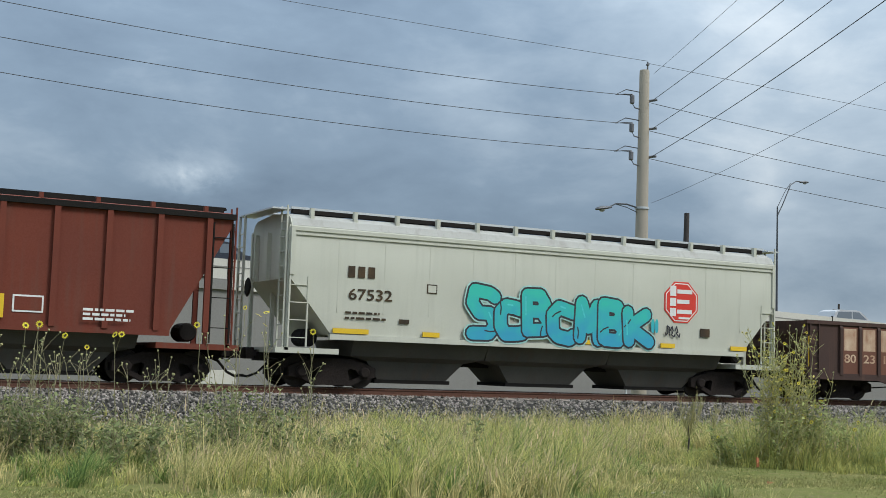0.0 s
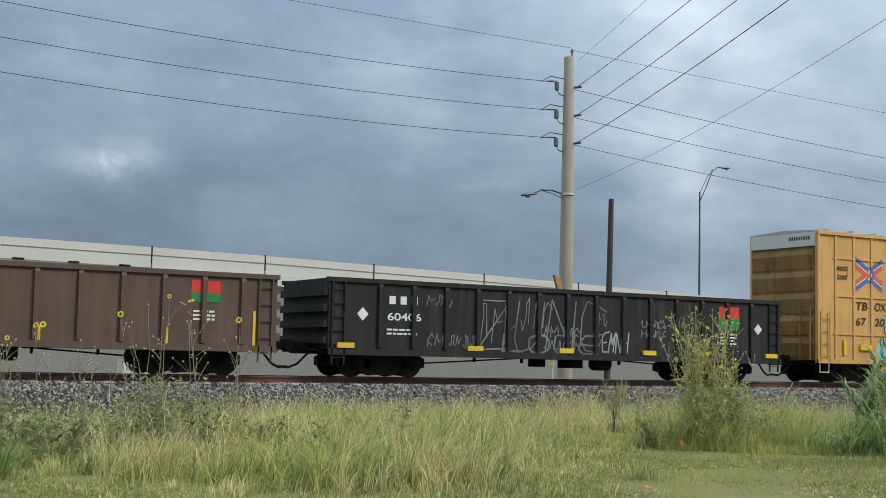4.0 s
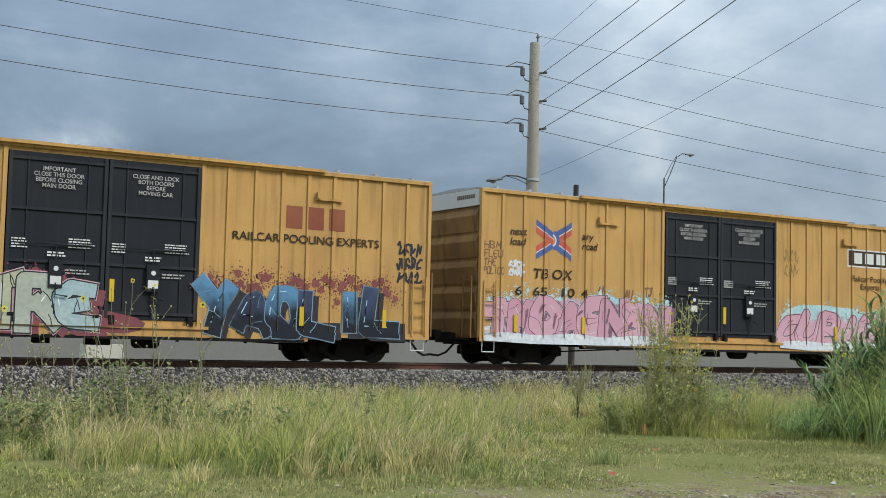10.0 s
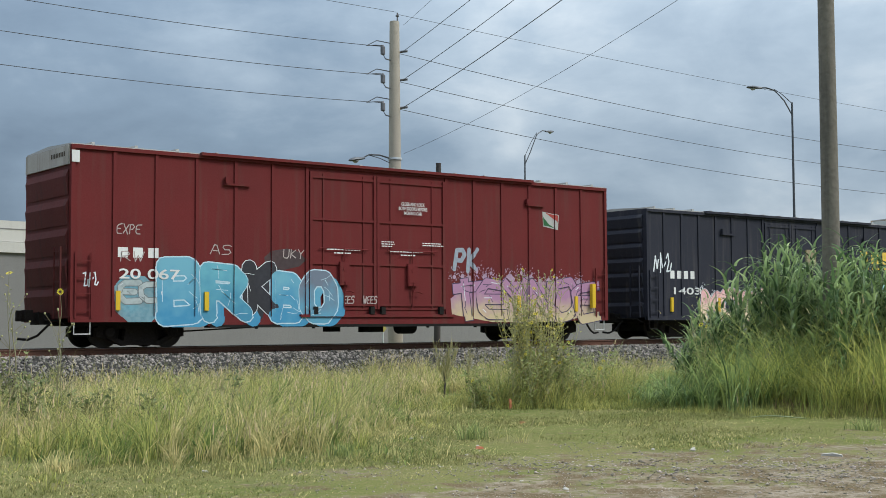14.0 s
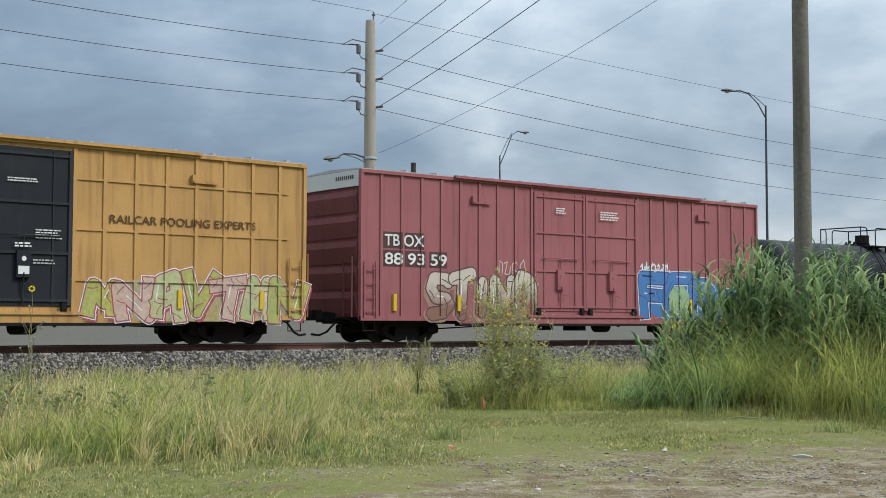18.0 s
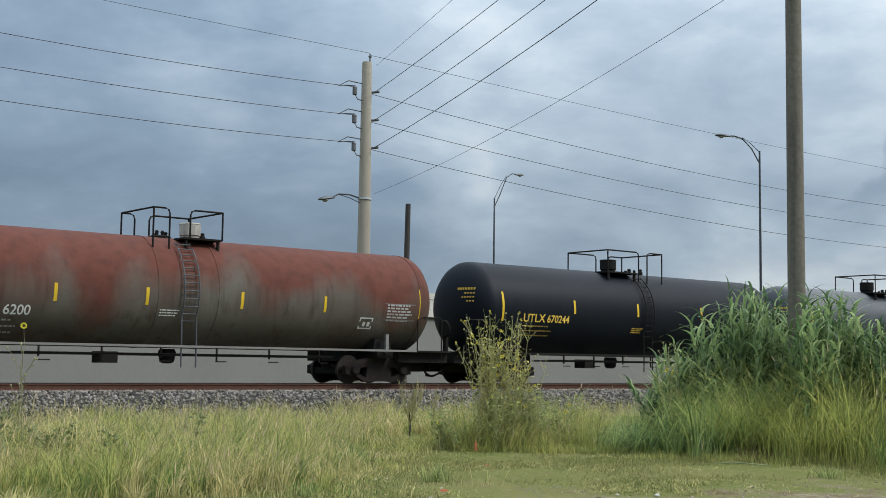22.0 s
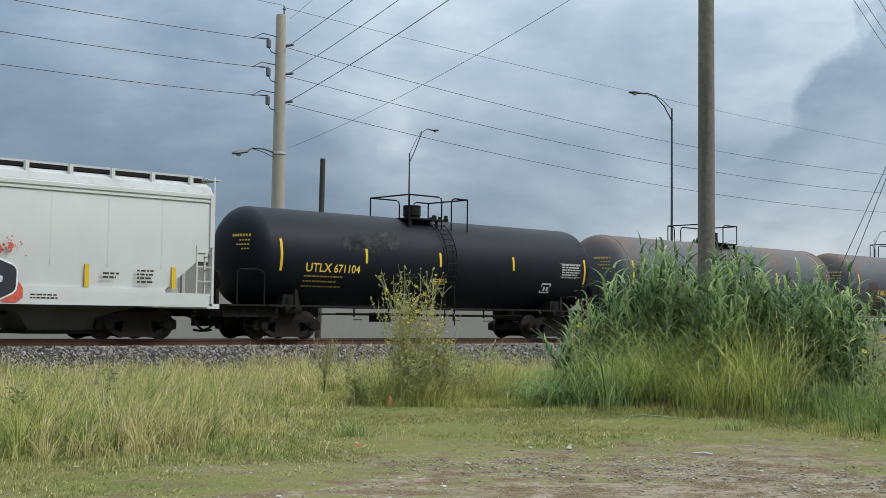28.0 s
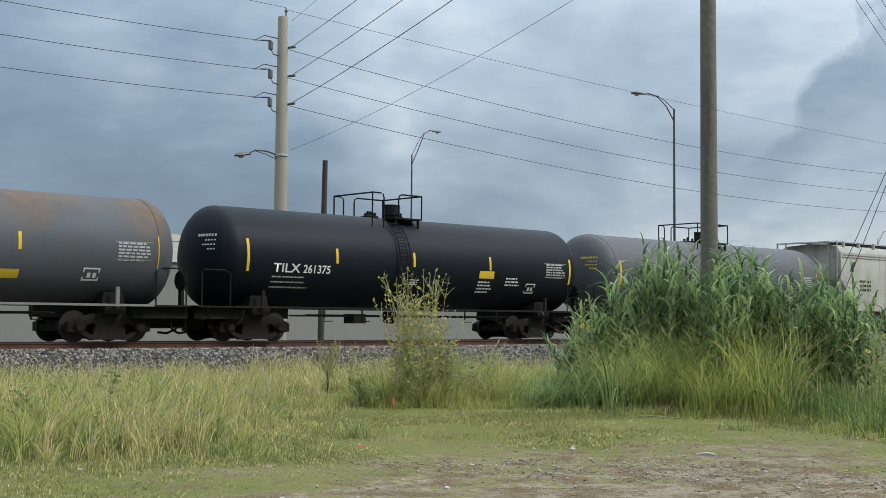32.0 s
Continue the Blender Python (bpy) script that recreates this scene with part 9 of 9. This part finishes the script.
def build_weeds():
    sunflower_plant(16.05, 18.25, 2.62, 0.8, 54, 46, 60, 1, "tall bushy wild sunflower full of small yellow flowers", 0.03, 0.12, 0.4, (0.035, 0.085), WEEDTOP, 6, 110)
    sunflower_plant(16.75, 18.05, 1.75, 0.4, 9, 26, 4, 2, "smaller wild sunflower leaning out of the bush", 0.034, 0.1, 0.25, (0.035, 0.085), WEEDTOP, 4, 30)
    for k, (x, y, h, sp, br) in enumerate(((15.3, 18.5, 0.85, 0.35, 14), (15.85, 17.95, 1.15, 0.4, 22), (16.6, 18.0, 1.3, 0.4, 24), (17.2, 18.5, 1.05, 0.4, 18), (17.9, 18.6, 1.15, 0.45, 16), (18.5, 19.2, 0.8, 0.4, 12))):
        sunflower_plant(x, y, h, sp, br, 30, 1, 40 + k, "low leafy green weed bush round the sunflower", 0.04, 0.02, 0.35, (0.04, 0.12), WEED, 2, 0, "weed_bush")
    k = 4
    for az, r, h, sp, br, lv, fl in ((7.3, 21.5, 2.2, 0.5, 8, 8, 2), (8.6, 21.5, 2.1, 0.5, 9, 8, 2), (9.9, 22.0, 1.95, 0.55, 8, 8, 1), (11.4, 22.5, 1.8, 0.5, 6, 8, 1), (12.9, 22.0, 2.0, 0.45, 4, 6, 2), (14.4, 22.0, 1.75, 0.45, 4, 6, 0), (16.3, 21.6, 2.5, 0.35, 3, 5, 1), (17.6, 21.8, 2.55, 0.4, 4, 7, 2), (19.3, 21.6, 2.8, 0.3, 3, 5, 2), (20.9, 21.8, 2.55, 0.35, 3, 4, 1)):
        a = math.radians(az)
        sunflower_plant(r * math.sin(a), r * math.cos(a), h, sp, br, lv, fl, k, "spindly wild sunflower with bare stalks and yellow heads", 0.06, 0.2, 0.2, (0.03, 0.08), WEEDDARK, 4, 16, stem=STEMDARK, high=True)
        k += 1
    for az, r, h, br in ((7.6, 20.6, 1.0, 34), (9.5, 20.4, 1.05, 34), (11.3, 20.6, 0.85, 26), (13.4, 20.2, 0.6, 20), (12.4, 19.0, 0.7, 16), (15.2, 19.5, 0.85, 18), (16.6, 20.4, 0.95, 16), (21.2, 19.6, 0.7, 12), (22.8, 20.0, 0.65, 10), (17.9, 19.6, 1.3, 20), (19.3, 19.8, 0.9, 16), (24.6, 19.0, 1.0, 6), (28.2, 19.4, 0.95, 6)):
        a = math.radians(az)
        sunflower_plant(r * math.sin(a), r * math.cos(a), h, 0.4, br, 38, 0, k, "leafy green roadside weed among the grass", 0.04, 0.05, 0.55 if br > 10 else 0.2, (0.05, 0.12), WEEDDARK, 1, 0, "roadside_weed", STEMDARK)
        k += 1
    for az, r, h in ((26.3, 22.0, 0.95), (48.9, 25.0, 2.0), (49.3, 25.4, 2.1), (58.4, 23.0, 1.85), (61.0, 22.5, 1.8), (61.6, 22.0, 1.75)):
        a = math.radians(az)
        sunflower_plant(r * math.sin(a), r * math.cos(a), h, 0.35, 6, 12, 1, k, "wild sunflower standing in the tall grass", 0.05, 0.2, 0.15, (0.05, 0.11), WEED, 3, 8)
        k += 1
    # feathery shrub on a thin stem
    for x, y, top, n in ((16.52, 21.49, 1.22, 240), (16.95, 21.3, 1.05, 60)):
        rg = random.Random(int(top * 100))
        o = thing("feathery_shrub", None, None, "small feathery olive shrub on a single dark stem", "shrub", "feathery shrubs", at=(x, y, 0))
        part("trunk", Solid().tube([(0, 0, 0), (0.02, 0, 0.3), (0.0, 0.02, 0.6)], [0.025, 0.02, 0.01], 6), POLED, o)
        s = Solid()
        for i in range(n // 20):
            az, w, z0 = rg.uniform(0, 2 * math.pi), rg.uniform(0.1, 0.42) * (n / 240) ** 0.5, rg.uniform(0.22, 0.5)
            p, q = Vector((0.01, 0, z0)), Vector((math.cos(az) * w, math.sin(az) * w, top * rg.uniform(0.8, 0.98)))
            s.tube([p, p.lerp(q, 0.5) + Vector((0, 0, -0.05)), q], [0.006, 0.005, 0.002], 4)
            for j in range(26):
                b = p.lerp(q, rg.uniform(0.15, 1.0))
                L_ = rg.uniform(0.08, 0.22)
                e = b + Vector((rg.uniform(-0.09, 0.09), rg.uniform(-0.09, 0.09), L_))
                s.tube([b, e], [0.0035, 0.0015], 3)
        part("foliage", s, FEATHER, o)
    rs = np.random.RandomState(9)
    for az, r, h in ((38.8, 17.8, 0.34), (55.6, 19.6, 0.3), (33.0, 15.6, 0.25)):
        a = math.radians(az)
        m = 90
        v, f = blades(rs.normal(0, 0.1, m), rs.normal(0, 0.1, m), np.zeros(m), rs.uniform(0.4, 1.0, m) * h, rs.uniform(0.01, 0.02, m), rs.uniform(0.2, 1.0, m), rs, 3)
        thing("grass_tuft", quick_mesh("grass_tuft", v, f, 4, WEED), None, "small dark tuft of weeds in the mown turf", "grass", "turf tufts", kind="stuff", at=(r * math.sin(a), r * math.cos(a), 0))
    for az, r, c in ((40.45, 23.5, 1), (39.1, 16.4, 0), (41.0, 20.5, 0)):
        a = math.radians(az)
        f = thing("marker_flag" if c else "orange_scrap", Solid().tube([(0, 0, 0), (0, 0, 0.2)], 0.006, 5).prism([(0, 0.04), (0.05, 0.06), (0.035, 0.2), (-0.015, 0.22)], -0.01, 0.01) if c else Solid().prism([(-0.05, 0.0), (0.05, 0.0), (0.035, 0.03), (-0.025, 0.035)], -0.03, 0.03), mat("marker_orange", (0.5, 0.15, 0.07), (0.36, 0.13, 0.075), rough=0.7), "small orange survey marker flag in the turf" if c else "flat orange scrap lying in the turf", "marker", at=(r * math.sin(a), r * math.cos(a), 0.0))
    pal = mat("pale_stone", (0.4, 0.375, 0.33), (0.28, 0.26, 0.23), rough=0.9)
    rs = random.Random(5)
    for i in range(70):
        a, r = math.radians(rs.uniform(26, 62)), rs.uniform(10.5, 18.5)
        w = rs.uniform(0.012, 0.03) * (1.5 if i < 5 else 1)
        thing("stone", Solid().lathe([(0, w * 0.8), (w * 0.25, w), (w * 0.5, w * 0.7), (w * 0.6, 0.01)], "z", 7), pal, "pale pebble lying on the worn turf", "stone", "pebbles", at=(r * math.sin(a), r * math.cos(a), -0.002)).rotation_euler = (rs.uniform(-0.2, 0.2), rs.uniform(-0.2, 0.2), rs.uniform(0, 6))
    # fine grit over the worn patch
    rs = np.random.RandomState(41)
    n = 9000
    px, py = rs.uniform(3, 18, n), rs.uniform(5, 12.5, n)
    d = np.hypot((px - 10.0) / 8.0, (py - 7.0) / 5.2) + 0.5 * patchy(px, py, 0.9, 5)
    k = d < 0.95
    px, py = px[k], py[k]
    n = len(px)
    size = rs.uniform(0.004, 0.013, n) * np.where(rs.uniform(0, 1, n) < 0.08, 2.0, 1.0)
    base = np.array([(1, 0, 0), (-1, 0, 0), (0, 1, 0), (0, -1, 0), (0, 0, 0.8), (0, 0, -0.3)], float)
    tri = np.array([(0, 2, 4), (2, 1, 4), (1, 3, 4), (3, 0, 4), (2, 0, 5), (1, 2, 5), (3, 1, 5), (0, 3, 5)])
    gz = np.array([0.05 * noise.noise((a * 0.35, b * 0.35, 0)) + 0.02 * noise.noise((a * 1.7, b * 1.7, 3)) for a, b in zip(px, py)])
    v = base[None] * (size[:, None, None] * rs.uniform(0.6, 1.4, (n, 6, 1))) + np.stack([px, py, gz + 0.003], -1)[:, None]
    f = (tri[None] + (np.arange(n) * 6)[:, None, None]).ravel()
    o = new("grit", quick_mesh("grit", v.reshape(-1, 3), f, 3, mat("grit_stone", (0.3, 0.265, 0.215), (0.18, 0.155, 0.125), rough=0.9, island=0.5)))
    tagged(o, "fine tan and grey grit scattered over the bare soil", "gravel", kind="stuff")
    # beds of coarser stone where the turf is worn through
    mid = []
    for az, r, w, d, c in ((44.8, 15.0, 0.55, 0.22, 260), (43.0, 14.1, 0.6, 0.2, 160), (47.2, 13.7, 0.5, 0.25, 160), (51.2, 14.9, 0.8, 0.25, 330), (53.6, 14.9, 0.5, 0.16, 170), (52.0, 14.0, 0.7, 0.3, 220), (56.2, 14.0, 0.6, 0.2, 190), (58.6, 13.4, 0.8, 0.3, 380), (61.5, 13.9, 0.6, 0.3, 220), (40.5, 14.4, 0.5, 0.2, 120)):
        a = math.radians(az)
        u, o2 = rs.normal(0, w, c), rs.normal(0, d * 1.8, c) + r
        mid.append(np.stack([o2 * math.sin(a) + u * math.cos(a), o2 * math.cos(a) - u * math.sin(a)], -1))
    mid = np.concatenate(mid)
    n = len(mid)
    size = rs.uniform(0.006, 0.017, n) * np.where(rs.uniform(0, 1, n) < 0.06, 2.0, 1.0)
    gz = np.array([0.05 * noise.noise((a * 0.35, b * 0.35, 0)) + 0.02 * noise.noise((a * 1.7, b * 1.7, 3)) for a, b in mid])
    v = base[None] * (1.3, 1.3, 0.6) * (size[:, None, None] * rs.uniform(0.6, 1.4, (n, 6, 1))) + np.concatenate([mid, gz[:, None] + 0.003], 1)[:, None]
    f = (tri[None] + (np.arange(n) * 6)[:, None, None]).ravel()
    o = new("coarse_gravel", quick_mesh("coarse_gravel", v.reshape(-1, 3), f, 3, mat("gravel_stone", (0.3, 0.265, 0.22), (0.15, 0.13, 0.105), rough=0.9, gloss=0.1, island=0.8)))
    tagged(o, "coarse pale grey stones showing through the worn turf", "gravel", kind="stuff")
    a = math.radians(54.2)
    thing("stone", Solid().prism([(-0.13, 0.0), (-0.1, 0.035), (0.02, 0.05), (0.12, 0.03), (0.14, 0.0)], -0.04, 0.05), pal, "flat pale slab of stone on the worn turf", "stone", at=(15.9 * math.sin(a), 15.9 * math.cos(a), 0.0)).rotation_euler = (0, 0, -0.95)
    a = math.radians(52.1)
    thing("fallen_stick", Solid().tube([(-0.45, 0, 0.03), (-0.2, 0.03, 0.06), (0.1, -0.02, 0.05), (0.42, 0.04, 0.02)], [0.008, 0.012, 0.012, 0.006], 5), CANE, "dry fallen cane lying on the mown turf", "stick", at=(21.8 * math.sin(a), 21.8 * math.cos(a), 0.0)).rotation_euler = (0, 0, -0.9)


build_grass()
build_reeds()
build_weeds()

# ---------- vehicles on the raised road ----------
CARPAINT = mat("vehicle_dark", (0.03, 0.034, 0.045), rough=0.25, amount=0.1, bump=0)
CARSILVER = mat("vehicle_silver", (0.45, 0.46, 0.47), rough=0.35, metal=0.3, amount=0.1, bump=0)
CARGLASS = mat("vehicle_glass", (0.13, 0.15, 0.17), rough=0.06, amount=0.1, bump=0)
TYRE = mat("tyre", (0.02, 0.02, 0.02), rough=0.9)


def vehicle(name, label, mt, pickup):
    v = new(name)
    tagged(v, label, "vehicle", "road vehicles")
    L_ = 5.4 if pickup else 4.6
    if pickup:
        body = [(-2.7, 0.5), (-2.72, 0.98), (-2.66, 1.06), (-1.02, 1.08), (0.95, 1.1), (2.3, 1.02), (2.62, 0.92), (2.72, 0.7), (2.7, 0.45)]
        cab = [(-1.0, 1.06), (-0.88, 1.6), (-0.7, 1.7), (0.2, 1.72), (0.5, 1.66), (1.25, 1.08)]
        panes = [[(-0.82, 1.14), (-0.74, 1.56), (-0.2, 1.6), (-0.2, 1.14)], [(-0.12, 1.14), (-0.12, 1.6), (0.35, 1.6), (0.9, 1.14)]]
    else:
        body = [(-2.3, 0.45), (-2.32, 0.85), (-2.2, 0.98), (-1.8, 1.02), (1.2, 0.96), (2.05, 0.84), (2.28, 0.7), (2.3, 0.45)]
        cab = [(-2.1, 1.0), (-1.85, 1.52), (-1.5, 1.64), (0.0, 1.66), (0.35, 1.58), (1.25, 0.95)]
        panes = [[(-1.85, 1.08), (-1.62, 1.5), (-0.5, 1.54), (-0.5, 1.08)], [(-0.42, 1.08), (-0.42, 1.54), (0.15, 1.52), (0.85, 1.05)]]
    shell = Solid().prism(body, -0.9, 0.9).prism([(x * 0.99, z - 0.03 if z > 0.6 else z + 0.05) for x, z in body], -0.96, 0.96)
    part("body", shell, mt, v)
    part("cab", Solid().prism(cab, -0.72, 0.72).prism([(x, z - 0.05 if z > 1.2 else z) for x, z in cab], -0.8, 0.8), mt, v)
    for p in panes:
        part("window", Solid().prism(p, -0.806, 0.806), CARGLASS, v)
    part("bumper", Solid().box(-L_ / 2 - 0.06, -L_ / 2 + 0.1, -0.85, 0.85, 0.42, 0.58), GALV, v)
    for x in (-1.75, 1.75) if pickup else (-1.4, 1.4):
        for y in (-0.85, 0.85):
            w = part("wheel", Solid().lathe([(-0.12, 0.3), (-0.1, 0.37), (0.1, 0.37), (0.12, 0.3)], "y", 18, (0, 0, 0)), TYRE, v, at=(x, y, 0.37))
            part("rim", Solid().lathe([(-0.13, 0.2), (0.13, 0.2)], "y", 12), GALV, w)
    part("tail_lamp", Solid().box(-L_ / 2 - 0.01, -L_ / 2 + 0.05, -0.9, -0.7, 0.8, 1.0), RED, v)
    return v


pickup_truck = vehicle("pickup_truck", "dark double-cab pickup truck driving on the raised road", CARPAINT, True)
silver_car = vehicle("car", "silver car driving on the raised road", CARSILVER, False)
second_car = vehicle("car", "silver car with dark windows on the raised road", CARSILVER, False)


# ---------- things that move ----------
def motions():
    for car, u0 in CARS:
        walk(car, [(t, pose(u0 - s, TRACK_Y, RAIL_Z)) for t, s in RUN])
    ts = [t for t, s in RUN]
    ss = [s for t, s in RUN]
    fine = np.arange(0, frame(32.0)) / FPS
    run = np.interp(fine, ts, ss)
    for w, u in WHEELS:
        x = u - run
        near = np.where((x > 1) & (x < 75))[0]
        loc = w.location.copy()
        rows = []
        for i in near:
            rows.append((float(fine[i]), pose(loc.x, loc.y, loc.z, 0, -math.degrees(run[i] / 0.43) % 360.0 - 180.0, 0)))
        if not rows:
            rows = [(0.0, pose(*loc)), (32.0, pose(*loc))]
        if rows[0][0] > 0:
            rows.insert(0, (0.0, rows[0][1]))
        if rows[-1][0] < 31.99:
            rows.append((32.0, rows[-1][1]))
        walk(w, rows)
    for v, x0, y, sp in ((pickup_truck, 18.6, 62.6, 22.0), (silver_car, 62.2, 64.0, 21.5), (second_car, 46.5, 64.0, 21.5)):
        walk(v, [(t, pose(x0 + sp * t, y, barrier_top(x0 + sp * t) - 0.7)) for t in [k * 0.5 for k in range(65)]])


motions()
